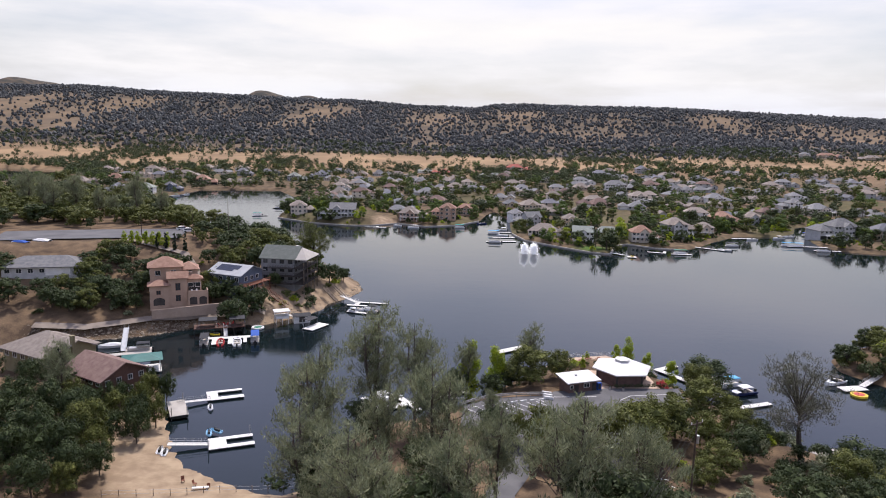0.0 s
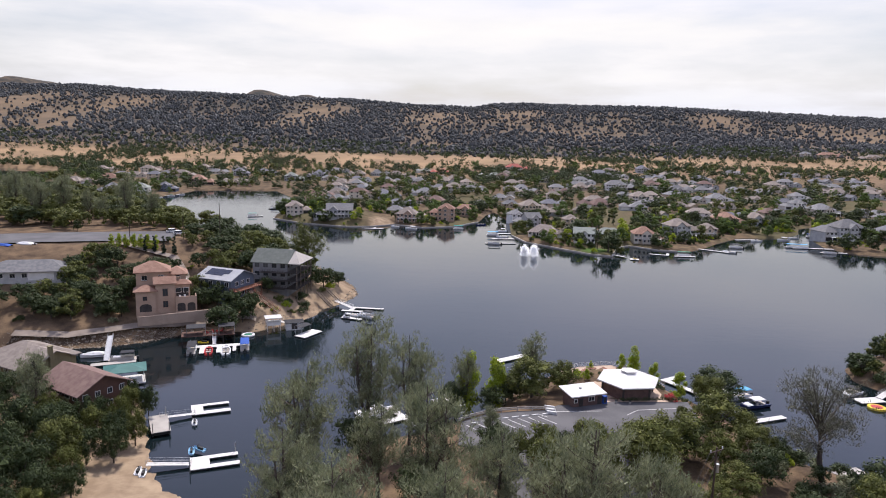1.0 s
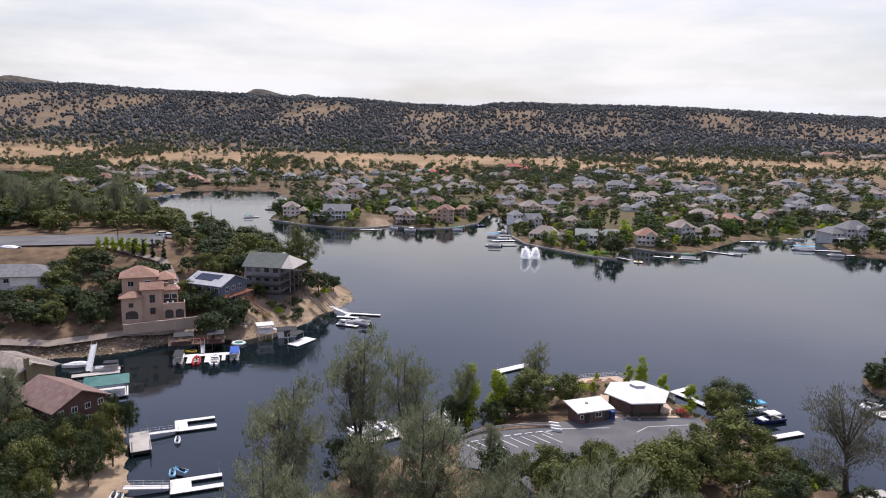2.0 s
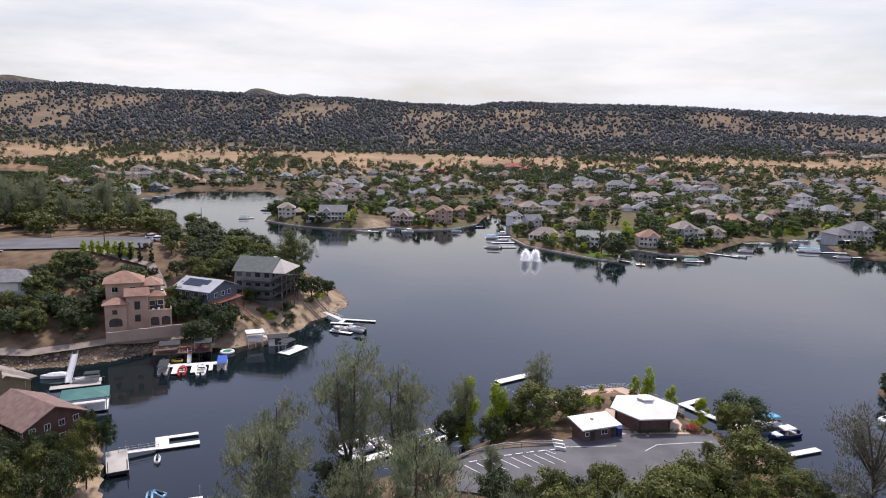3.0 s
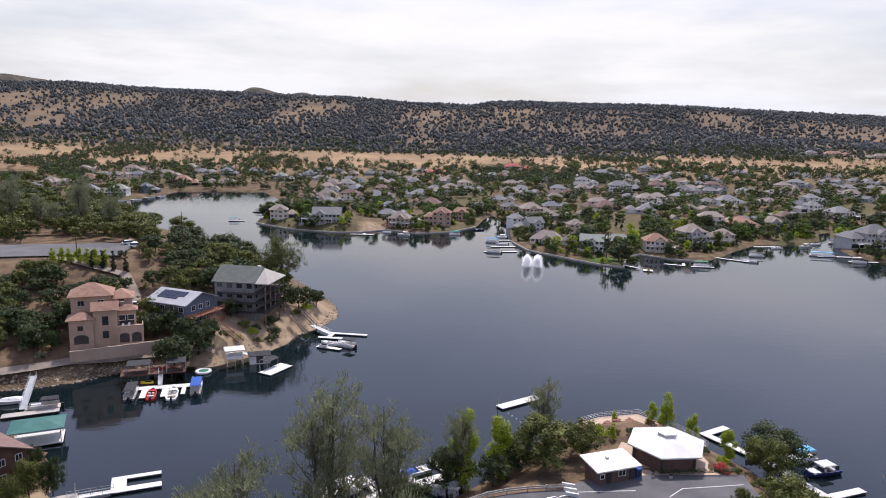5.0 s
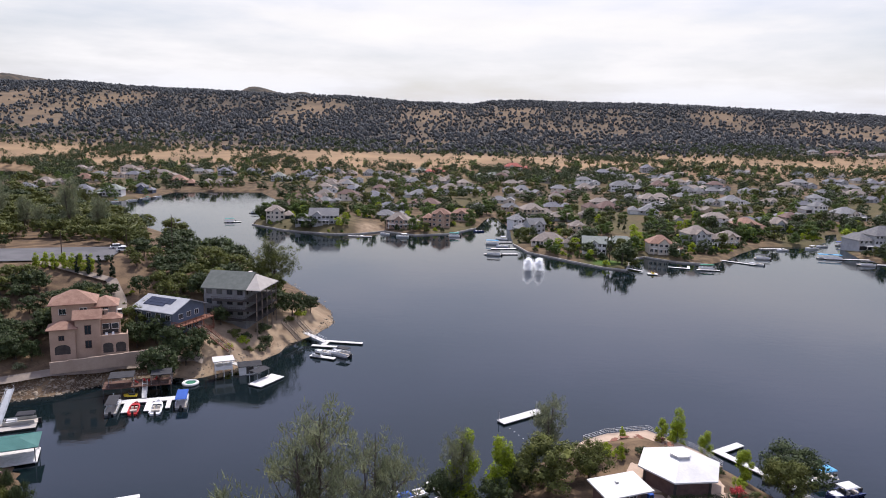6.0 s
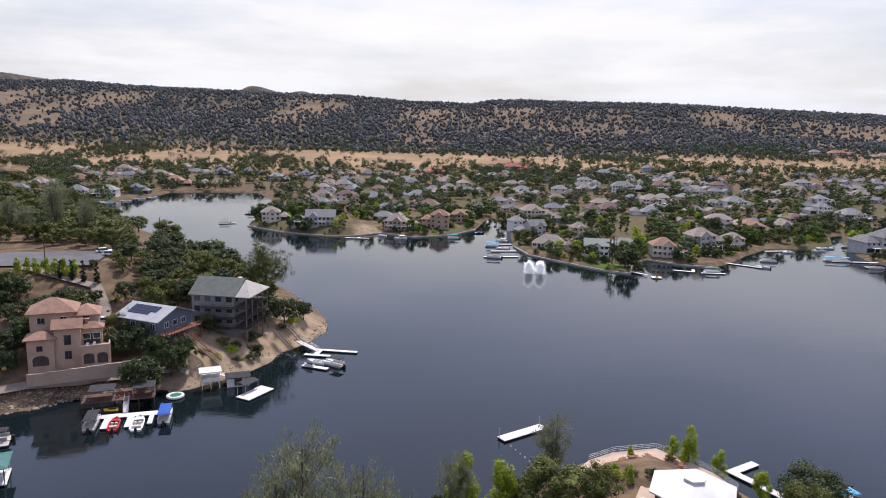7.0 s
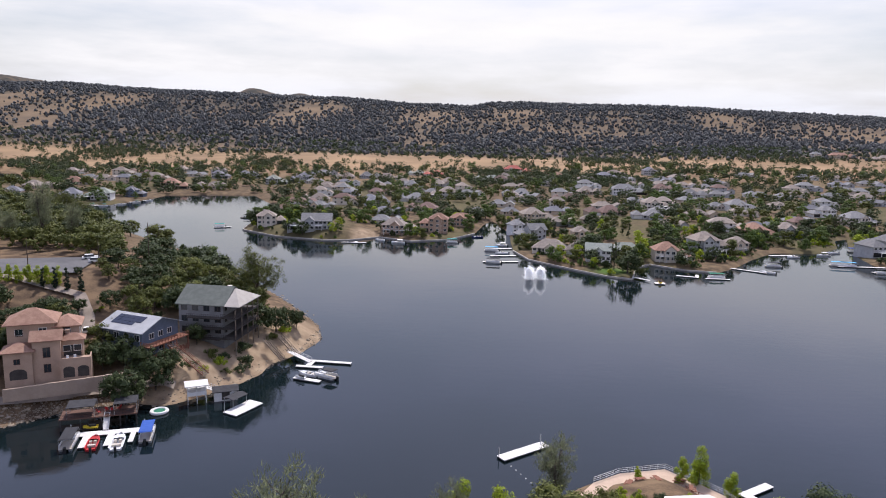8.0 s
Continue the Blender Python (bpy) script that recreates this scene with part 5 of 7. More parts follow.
bmesh.ops.create_circle(bm, cap_ends=True, segments=20, radius=1.2, matrix=Matrix.Translation((0, 0, 0.45)))
part("mat", bm, "canvas_green", ring)
for k, (r, z, mat) in enumerate(((1.65, 0.3, "white"),)):
    bm = bmesh.new()
    rows = [[bm.verts.new(((r + 0.42 * math.cos(b)) * math.cos(a), (r + 0.42 * math.cos(b)) * math.sin(a), z + 0.36 * math.sin(b))) for b in np.linspace(0, 2 * math.pi, 8, endpoint=False)] for a in np.linspace(0, 2 * math.pi, 22, endpoint=False)]
    for i in range(22):
        for j in range(8):
            bm.faces.new((rows[i][j], rows[(i + 1) % 22][j], rows[(i + 1) % 22][(j + 1) % 8], rows[i][(j + 1) % 8]))
    part("tube", bm, mat, ring)
raft = thing("round_raft", at(101.5, 156.0, 0, 0.05), "round yellow and red inflatable raft at the islet dock", "inflatable raft")
bm = bmesh.new()
round_post(bm, 0, 0, 0.0, 0.5, 2.0, 16)
part("tube", bm, "hull_yellow", raft)
bm = bmesh.new()
round_post(bm, 0, 0, 0.5, 0.56, 1.3, 16)
part("floor_mat", bm, "hull_red", raft)
for k in range(9):
    buoy = thing("buoy", at(14.5 + 0.75 * k, 181.5 - 1.6 * k, 0, 0.0), "small white swim-line buoy", "buoy", "swim-line buoys")
    bm = bmesh.new()
    bmesh.ops.create_uvsphere(bm, u_segments=8, v_segments=6, radius=0.16)
    part("ball", bm, "white", buoy)

# ---- houses on the wooded spur ----
HOMES = []


def home(name, x, y, rz, label, z=None, lift=0.0):
    HOMES.append((x, y))
    return thing(name, at(x, y, rz, z, 1.0, lift), label, "house")


v = home("villa", -90.5, 212.5, 22, "three-storey pink stucco villa with clay tile roofs", 6.6)
volume(v, -8.0, 1.5, -1.0, 7.0, 0, 3, "stucco_pink", "roof_clay", "hip", 2.8, 3.9, 0.8, sides="fl", spacing=3.4, foot=3)
volume(v, 1.5, 6.5, -0.5, 6.0, 0, 3, "stucco_pink", "roof_clay", "hip", 1.9, 3.5, 0.7, sides="fr", foot=3)
volume(v, -8.2, -2.6, -6.0, -1.0, 0, 2, "stucco_pink", "roof_clay", "hip", 1.6, 3.3, 0.7, sides="l", foot=3)
volume(v, -2.6, 3.0, -5.4, -0.8, 0, 2, "stucco_pink", "roof_clay", "gable", 1.8, 4.3, 0.6, sides="", foot=3)
volume(v, 3.0, 7.4, -3.4, -0.5, 0, 2, "stucco_pink", "roof_clay", "hip", 1.3, 3.9, 0.6, sides="f", spacing=2.1, foot=3)
window(v, -5.6, -6.0, 3.5, 0, 1.3, 1.3, "siding_brown")
window(v, 0.2, -5.4, 4.4, 0, 1.5, 2.4, "siding_brown", "arched_window")
window(v, 0.2, -5.4, 0.9, 0, 1.5, 2.0, "siding_brown")


def arch(x, y, half, spring, name="arched_door"):
    """A dark arched panel on the villa's front: the door, and painted shade of arches."""
    bm = bmesh.new()
    ring = [(-half, 0), (half, 0)] + [(half * math.cos(a), spring + half * 0.55 * math.sin(a)) for a in np.linspace(0, math.pi, 9)]
    va = [bm.verts.new((x + u, y - 0.03, z)) for u, z in ring]
    vb = [bm.verts.new((x + u, y + 0.1, z)) for u, z in ring]
    bm.faces.new(va), bm.faces.new(vb[::-1])
    for i in range(len(va)):
        j = (i + 1) % len(va)
        bm.faces.new((va[j], va[i], vb[i], vb[j]))
    part(name, bm, "siding_dark", v)


arch(-5.5, -6.0, 1.7, 1.5)
# the raised terrace with a parapet, its two open arches painted as dark shade
bm = bmesh.new()
box(bm, 3.05, 9.2, -7.6, -3.45, -3.0, 3.6)
terrace = part("terrace", bm, "stucco_pink", v)
for x0, x1, y0, y1 in ((3.05, 9.2, -7.6, -7.35), (8.95, 9.2, -7.35, -3.45)):
    bm = bmesh.new()
    box(bm, x0, x1, y0, y1, 3.604, 4.45)
    part("parapet", bm, "stucco_pink", terrace)
arch(4.7, -7.6, 1.15, 1.9, "archway")
arch(7.6, -7.6, 1.15, 1.9, "archway")
bm = bmesh.new()
box(bm, 3.4, 7.0, -3.46, -3.4, 3.75, 6.3)
part("glass_door", bm, "glass", v)
for x in (-5.6, 3.9):
    window(v, x, -1.0 if x < 0 else -0.5, 8.6, 0, 1.6, 1.7, "siding_brown")
chimney(v, 4.2, -1.6, 6.0, 9.4, "stucco_pink")
for x, y, rz in ((4.3, -6.0, 10), (5.8, -5.6, 20)):
    p3 = v.matrix_basis @ Vector((x, y, 3.62))
    deck_chair(p3.x, p3.y, p3.z, rz, "white", "white sun chair on the villa terrace", "chairs on the villa terrace")

s = home("solar_house", -74.8, 226.5, -22, "dark blue house with a grey metal roof and solar panels", 7.2)
volume(s, -7.0, 6.0, -6.0, 6.0, 0, 2, "siding_blue", "roof_metal", "gable", 2.6, 3.4, 0.9, sides="fl", foot=4)
s_top = 6.8
roof_z = lambda y: s_top + 0.22 + 2.6 * (6.0 - abs(y)) / 6.9
for i in range(5):
    for j in range(3):
        if i > 3 and j == 0:
            continue
        bm = bmesh.new()
        x0, y0 = -5.4 + 1.72 * i, -5.4 + 1.15 * j + 0.9
        q = [(x0, y0), (x0 + 1.64, y0), (x0 + 1.64, y0 + 1.08), (x0, y0 + 1.08)]
        lo = [bm.verts.new((x, y, roof_z(y) + 0.02)) for x, y in q]
        hi = [bm.verts.new((x, y, roof_z(y) + 0.14)) for x, y in q]
        bm.faces.new(hi)
        bm.faces.new(lo[::-1])
        for a in range(4):
            b = (a + 1) % 4
            bm.faces.new((lo[a], lo[b], hi[b], hi[a]))
        part("solar_panel", bm, "solar", s, "dark blue solar panel")
for y in (-3.0, 0.0, 3.0):
    window(s, 6.0, y, 4.3, 90, 1.6, 1.5, "white")
    window(s, 6.0, y, 0.9, 90, 1.6, 1.5, "white")
for zz in (0.2, 3.4):
    bm = bmesh.new()
    box(bm, 6.0, 9.0, -6.6, 6.6, zz - 0.25, zz)
    d2 = part("deck", bm, "redwood", s, "red-brown timber deck")
    bm = bmesh.new()
    railing(bm, (9.0, -6.6, zz), (9.0, 6.6, zz), 1.0, 1.0, 3, 0.08)
    railing(bm, (6.0, -6.6, zz), (9.0, -6.6, zz), 1.0, 1.0, 3, 0.08)
    part("railing", bm, "redwood", d2)
for y in (-6.4, -2.0, 2.4, 6.4):
    bm = bmesh.new()
    box(bm, 8.7, 8.95, y - 0.12, y + 0.12, -5, 3.0)
    part("post", bm, "redwood", s)
stairs = thing("timber_stairs", Matrix.Identity(4), "long red-brown timber stairs down the sandy slope", "stairs")
for k in range(22):
    u = k / 21
    bm = bmesh.new()
    x, y, z = -66.5 + 11.0 * u, 223.5 - 7.5 * u, 9.6 - 4.9 * u
    beam(bm, (x - 0.5, y - 0.75, z), (x + 0.5, y + 0.75, z), 0.32, 0.06)
    part("step", bm, "timber", stairs)
for sgn in (-1, 1):
    bm = bmesh.new()
    beam(bm, (-66.5 + sgn * 0.5, 223.5 + sgn * 0.8, 9.6), (-55.5 + sgn * 0.5, 216 + sgn * 0.8, 4.7), 0.12, 0.28)
    railing(bm, (-66.5 + sgn * 0.5, 223.5 + sgn * 0.8, 9.6), (-55.5 + sgn * 0.5, 216 + sgn * 0.8, 4.7), 1.0, 1.5, 2, 0.07)
    part("stringer", bm, "redwood", stairs)

k = home("deck_house", -59.5, 240.5, -9, "tall grey house with three levels of dark timber decks", 8.4)
volume(k, -8.5, 4.0, -6.0, 6.0, 0, 3, "siding_ash", "roof_moss", "gable", 3.9, 2.95, 0.7, sides="fr", spacing=2.6, foot=5, trim="siding_dark")
bm = bmesh.new()
hip = [(4.75, -6.9), (8.9, -6.9), (8.9, 6.9), (4.75, 6.9)]
for dz in (0.0, -0.2):
    e = [bm.verts.new((x, y, 8.72 + dz)) for x, y in hip] + [bm.verts.new((4.75, 0, 12.1 + dz))]
    for tri in ((0, 1, 4), (1, 2, 4), (2, 3, 4)):
        bm.faces.new([e[i] for i in (tri if dz == 0 else tri[::-1])])
bm.verts.ensure_lookup_table()
for i in range(3):
    bm.faces.new((bm.verts[5 + i], bm.verts[6 + i], bm.verts[1 + i], bm.verts[i]))
part("porch_roof", bm, "concrete", k, "pale grey porch roof")
for zz in (0.1, 2.85, 5.7):
    for x0, x1, y0, y1 in ((4.0, 8.2, -7.6, 7.0), (-5.0, 4.0, -8.6, -6.6)):
        bm = bmesh.new()
        box(bm, x0, x1, y0, y1, zz - 0.25, zz)
        d2 = part("deck", bm, "siding_dark", k)
        bm = bmesh.new()
        railing(bm, (x0, y0, zz), (x1, y0, zz), 1.0, 0.6, 2, 0.06)
        if x0 > 0:
            railing(bm, (x1, y0, zz), (x1, y1, zz), 1.0, 0.6, 2, 0.06)
        part("railing", bm, "siding_dark", d2)
for y in (-7.4, -3.6, 0, 3.4, 6.8):
    bm = bmesh.new()
    box(bm, 7.9, 8.15, y - 0.12, y + 0.12, -6, 7.9)
    part("post", bm, "timber", k)
chimney(k, 2.6, 1.2, 10.4, 12.3, "stucco_cream")

g = home("hill_house", -137.5, 221.0, 14, "long grey house with a low grey roof and white garage", 13.0)
volume(g, -12, 12, -5.5, 5.5, 0, 1, "stucco_grey", "roof_grey", "hip", 2.8, 3.4, 1.2, sides="f", foot=4)
bm = bmesh.new()
box(bm, 1.0, 8.5, -5.62, -5.48, 0.1, 2.6)
part("garage_door", bm, "white", g)
t = home("tan_house", -103.0, 160.0, -28, "low olive house with a tan ribbed roof and tall chimney", 4.6)
volume(t, -8, 8, -7, 7, 0, 1, "siding_olive", "roof_tan", "hip", 3.6, 3.2, 1.0, sides="fr", foot=4)
volume(t, 2.0, 11.0, -4.5, 4.0, 0, 1, "siding_olive", "roof_tan", "gable", 2.4, 3.9, 0.9, sides="r", foot=4)
chimney(t, 11.5, -1.5, -1, 7.4, "siding_olive")
b = home("brown_house", -80.5, 143.2, -32, "dark red-brown house with a brown shingle gable roof", 2.4)
volume(b, -7.5, 6.5, -5.5, 5.5, 0, 2, "siding_brown", "roof_brown", "gable", 3.0, 2.7, 0.9, sides="fr", spacing=2.6, foot=4)
volume(b, -4.0, 1.0, -8.0, -5.5, 0, 1, "siding_brown", "roof_brown", "gable", 1.6, 3.6, 0.6, sides="f", foot=4)

car = None


def parked_car(x, y, rz, paint_mat, label, z=None, truck=False):
    c = thing("pickup_truck" if truck else "car", at(x, y, rz, z, 1.0, 0.3), label, "car")
    bm = bmesh.new()
    prism(bm, [(-0.92, -2.4), (0.92, -2.4), (0.92, 2.2), (0.7, 2.45), (-0.7, 2.45), (-0.92, 2.2)], 0.35, 0.95)
    part("body", bm, paint_mat, c)
    bm = bmesh.new()
    y0, y1 = (-0.4, 1.2) if truck else (-2.1, 1.1)
    prism(bm, [(-0.86, y0), (0.86, y0), (0.86, y1), (-0.86, y1)], 0.95, 1.6, 0.8, 0, (y0 + y1) / 2)
    part("cabin", bm, "glass", c)
    bm = bmesh.new()
    box(bm, -0.68, 0.68, (y0 + y1) / 2 - (y1 - y0) * 0.38, (y0 + y1) / 2 + (y1 - y0) * 0.38, 1.58, 1.66, 0.1)
    part("roof", bm, paint_mat, c)
    for sx in (-0.82, 0.82):
        for sy in (-1.5, 1.5):
            bm = bmesh.new()
            bmesh.ops.create_cone(bm, cap_ends=True, segments=12, radius1=0.36, radius2=0.36, depth=0.24, matrix=Matrix.Translation((sx, sy, 0.36)) @ Matrix.Rotation(math.pi / 2, 4, "Y"))
            part("wheel", bm, "dark", c)
    return c


parked_car(-90.5, 229.0, -70, "white", "white pickup truck on the villa drive", truck=True)
parked_car(-112.0, 277.0, -60, "white", "white car on the hill road")
parked_car(-107.5, 272.0, -70, "hull_white", "pale car on the hill road")
runabout(-152.0, 243.5, 80, "hull_white", 7.5, None, "covered white boat parked on the hill", cover="white").location.z = 19.6
runabout(-158.0, 240.0, 80, "hull_navy", 7.5, None, "covered blue boat parked on the hill", cover="canvas_blue").location.z = 19.4

# broken rock along the foot of the spur, stone by stone
bank = thing("rock_bank", Matrix.Identity(4), "grey-tan broken rock along the foot of the bank", "rocks", kind="structure")
ROCKS = []
rr = np.random.default_rng(17)
for i in range(6):
    bm = bmesh.new()
    bmesh.ops.create_icosphere(bm, subdivisions=1, radius=1.0)
    for vert in bm.verts:
        vert.co = Vector([c * (0.7 + 0.6 * rr.random()) for c in vert.co])
        vert.co.z *= 0.62
    mesh = bpy.data.meshes.new("rock")
    bm.to_mesh(mesh)
    bm.free()
    mesh.materials.append(M["rock"])
    ROCKS.append(mesh)
line = np.array([p for p in SHORE_COVE[::-1] if p[1] > 183] + SHORE_LEFT[:-9:-1])
seg = np.r_[0, np.cumsum(np.hypot(*np.diff(line, axis=0).T))]
u = np.where(rr.random(300) < 0.7, rr.uniform(0, 55, 300), rr.uniform(55, seg[-1], 300))
px, py = np.interp(u, seg, line[:, 0]), np.interp(u, seg, line[:, 1])
px, py = px - rr.uniform(-0.5, 4.5, 300) * 0.5, py + rr.uniform(-0.5, 6.5, 300) * 0.8
pz = np.maximum(height(px, py), -0.2)
for i in range(300):
    ob = link_mesh("rock", ROCKS[i % 6], bank)
    size = 0.18 + 0.5 * rr.random() ** 2
    ob.matrix_basis = Matrix.Translation((px[i], py[i], pz[i] + 0.05)) @ Matrix.Rotation(rr.uniform(0, 6), 4, "Z") @ Matrix.Scale(size, 4)

# the smaller rubble between them, up to the track
n = 2600
u = np.where(rr.random(n) < 0.75, rr.uniform(0, 62, n), rr.uniform(62, seg[-1], n))
px, py = np.interp(u, seg, line[:, 0]) - rr.uniform(-0.6, 2.4, n), np.interp(u, seg, line[:, 1]) + rr.uniform(-0.6, 6.0, n)
pz = height(px, py)
shape = np.array([tuple(p.co) for p in ROCKS[0].vertices])
tri = np.array([tuple(p.vertices) for p in ROCKS[0].polygons])
vs, fs = [], []
for i in np.nonzero(pz > -0.15)[0]:
    a, size = rr.uniform(0, 6.28), 0.1 + 0.22 * rr.random() ** 2
    spin = np.array([[math.cos(a), math.sin(a), 0], [-math.sin(a), math.cos(a), 0], [0, 0, 1]])
    fs.append(tri + len(shape) * len(vs))
    vs.append(shape @ spin * size * rr.uniform(0.8, 1.3, 3) + (px[i], py[i], pz[i] + 0.03))
rubble = new("rubble", fan_mesh("rubble", np.concatenate(vs).tolist(), np.concatenate(fs).tolist(), "rock"))
tagged(rubble, "tan rubble on the bank below the track", "rubble", kind="stuff")

# ---- the town on the far shore ----
WALLS = ["stucco_cream", "stucco_tan", "stucco_grey", "stucco_white"]


def town_house(x, y, w, floors, wall, roof, label, rz=0.0, deep=None, deck=False, wing=True, style="hip", z=None):
    """A house with its front at (x, y), facing the lake; a lower wing beside the main block."""
    deep = deep or min(13, max(8, w * 0.55))
    r = random.Random(int(x * 7 + y * 13))
    m = at(x, y, rz, z)
    h = home("house", x, y, rz, label, m.translation.z + 0.2)
    h["group"] = "houses of the lakeside town"
    pitch = r.uniform(0.30, 0.36)
    if wing and w > 15:
        cut = r.choice((-1, 1))
        a, b = (-w / 2, w * 0.16) if cut > 0 else (-w * 0.16, w / 2)
        c, e = (w * 0.16, w / 2) if cut > 0 else (-w / 2, -w * 0.16)
        volume(h, a, b, 0, deep, 0, floors, wall, roof, style, (min(b - a, deep) + 1.4) * pitch, 2.9, 0.7, sides="f", spacing=2.4, foot=4)
        volume(h, c, e, 1.4, deep + 2.5, 0, max(1, floors - 1), wall, roof, "hip", (e - c + 1.4) * pitch, 2.9, 0.7, sides="f", spacing=2.4, foot=4)
        g0 = a + (b - a) * r.uniform(0.1, 0.5)
        gw = min(5.6, (b - a) * 0.45)
        volume(h, g0, g0 + gw, -1.8, gw + 1.0, 0, floors, wall, roof, "gable", (gw + 1.0) * 0.42, 2.85, 0.5, sides="f", spacing=2.6, foot=4)
        bm = bmesh.new()
        box(bm, c + 0.6, e - 0.6, 1.28, 1.42, 0.1, 2.4)
        part("garage_door" if floors == 1 else "glass_door", bm, "trim" if floors == 1 else "glass", h)
    else:
        volume(h, -w / 2, w / 2, 0, deep, 0, floors, wall, roof, style, (min(w, deep) + 1.4) * pitch, 2.9, 0.7, sides="f", spacing=2.4, foot=4)
        volume(h, -w * 0.2, w * 0.15, -1.5, w * 0.35 + 0.8, 0, floors, wall, roof, "gable", w * 0.16, 2.85, 0.5, sides="f", spacing=2.4, foot=4)
    if deck:
        balcony(h, -w * 0.42, w * 0.3, -2.6, 0, 2.9, "trim", True, 2.9)
    if r.random() < 0.35:
        chimney(h, r.uniform(-w * 0.3, w * 0.3), deep * 0.6, floors * 2.9, floors * 2.9 + 3.2)
    return h


H = town_house
# along the water, from the bay to the inlet
H(-352, 622, 22, 2, "stucco_tan", "roof_slate", "two-storey tan house with a slate roof at the bay", 15)
H(-301, 617, 21, 2, "stucco_white", "roof_slate", "pale lilac house with a grey roof at the bay", 12)
H(-279, 622, 23, 2, "stucco_white", "roof_sage", "white house with a sage green roof and balcony at the bay", 8, deck=True)
H(-263, 656, 16, 2, "siding_blue", "roof_slate", "slate-blue house at the end of the bay", 5)
H(-256, 731, 25, 2, "stucco_tan", "roof_clay", "tan house with a clay roof behind the bay", 5)
H(-224, 740, 32, 1, "stucco_tan", "roof_tan", "long low tan house on the dry bank", 3)
H(-103, 484, 17, 2, "stucco_cream", "roof_tan", "cream house with a pale roof on the point", 12)
H(-76, 464, 26, 2, "stucco_grey", "roof_grey", "large grey house with a glazed gable and balcony", 4, deck=True, style="gable", deep=12)
H(-23, 470, 21, 2, "stucco_pink", "roof_tan", "two-storey pink stucco house on the water", -6, deck=True)
H(-2, 480, 17, 3, "stucco_pink", "roof_clay", "three-storey pink stucco house on the water", -4)
H(16, 512, 15, 2, "stucco_pink", "roof_clay", "pink stucco house with a clay roof by the channel", -10)
H(58, 462, 16, 2, "stucco_grey", "roof_grey", "grey house with a steep gable and white awning", 20, style="gable")
H(73, 540, 24, 2, "stucco_tan", "roof_tan", "tan house with a broad low roof", 8)
H(52, 486, 9, 2, "stucco_white", "roof_grey", "narrow white house by the channel", 25)
H(63, 412, 26, 1, "stucco_cream", "roof_tan", "long cream house with a tan roof on the corner", -18, deep=11)
H(80, 392, 12, 2, "stucco_white", "roof_sage", "small white gabled house above the lawn", -10, style="gable")
H(100, 414, 15, 1, "stucco_grey", "roof_sage", "low grey house behind the lawn", -5)
H(84, 452, 9, 2, "stucco_tan", "roof_tan", "small tan house behind the corner", 5)
H(120, 398, 19, 2, "stucco_cream", "roof_clay", "cream house with a red clay roof and white balcony", -4, deck=True)
H(147, 416, 20, 3, "stucco_grey", "roof_tan", "large grey-tan house with decks on the water", 10, deck=True)
H(164, 428, 16, 2, "stucco_tan", "roof_tan", "tan house with a brown roof on the water", 12, deck=True)
H(203, 478, 23, 2, "stucco_pink", "roof_clay", "pink house with a red clay roof over the inlet", 8)
H(229, 492, 20, 2, "stucco_grey", "roof_tan", "grey-tan house over the inlet", 5)
H(256, 528, 18, 2, "stucco_tan", "roof_brown", "brown-roofed house at the head of the inlet", 5)
H(312, 552, 26, 2, "stucco_cream", "roof_grey", "grey-roofed house with two balconies above the inlet", 10, deck=True)
H(304, 590, 18, 2, "stucco_white", "roof_grey", "white house on the slope above the inlet", 5)
H(250, 424, 26, 3, "stucco_grey", "roof_grey", "large three-storey grey house beside the inlet", 8, deck=True)
H(283, 420, 24, 2, "stucco_tan", "roof_slate", "tan house with a slate roof beside the inlet", 0, deck=True)
H(320, 425, 22, 2, "stucco_cream", "roof_tan", "cream house on the shore by the inlet", 0)
# the second row
H(-104, 640, 25, 1, "stucco_cream", "roof_tan", "low cream house with a broad pale roof", 4)
H(-90, 590, 17, 1, "stucco_tan", "roof_grey", "low tan house with a grey roof", -12)
H(-47, 606, 20, 1, "stucco_grey", "roof_slate", "grey house with a blue-slate roof", 10)
H(-12, 580, 24, 1, "stucco_tan", "roof_brown", "low house with a dark tan roof", -6)
H(-20, 640, 26, 1, "stucco_cream", "roof_grey", "long low house with a grey roof", 14)
H(6, 676, 25, 2, "stucco_white", "roof_tan", "white two-storey house with a balcony", 0, deck=True)
H(31, 574, 12, 1, "stucco_grey", "roof_grey", "small grey house by the channel", 0)
H(128, 570, 26, 1, "stucco_tan", "roof_brown", "tan house with a dark brown roof on a bare plot", 10)
H(152, 548, 21, 1, "stucco_grey", "roof_grey", "low grey house among trees", -8)
H(178, 606, 23, 2, "stucco_cream", "roof_tan", "cream house with an upper balcony", 0, deck=True)
H(250, 612, 25, 2, "stucco_white", "roof_grey", "pale house with grey gables", 0)
H(229, 622, 18, 1, "stucco_cream", "roof_grey", "low cream house among trees", 0)
H(57, 580, 13, 1, "stucco_tan", "roof_grey", "small tan house among trees", 10)
H(100, 624, 12, 2, "stucco_cream", "roof_tan", "narrow cream house among trees", 0)
H(292, 640, 14, 1, "stucco_cream", "roof_tan", "small cream house among trees", 0)
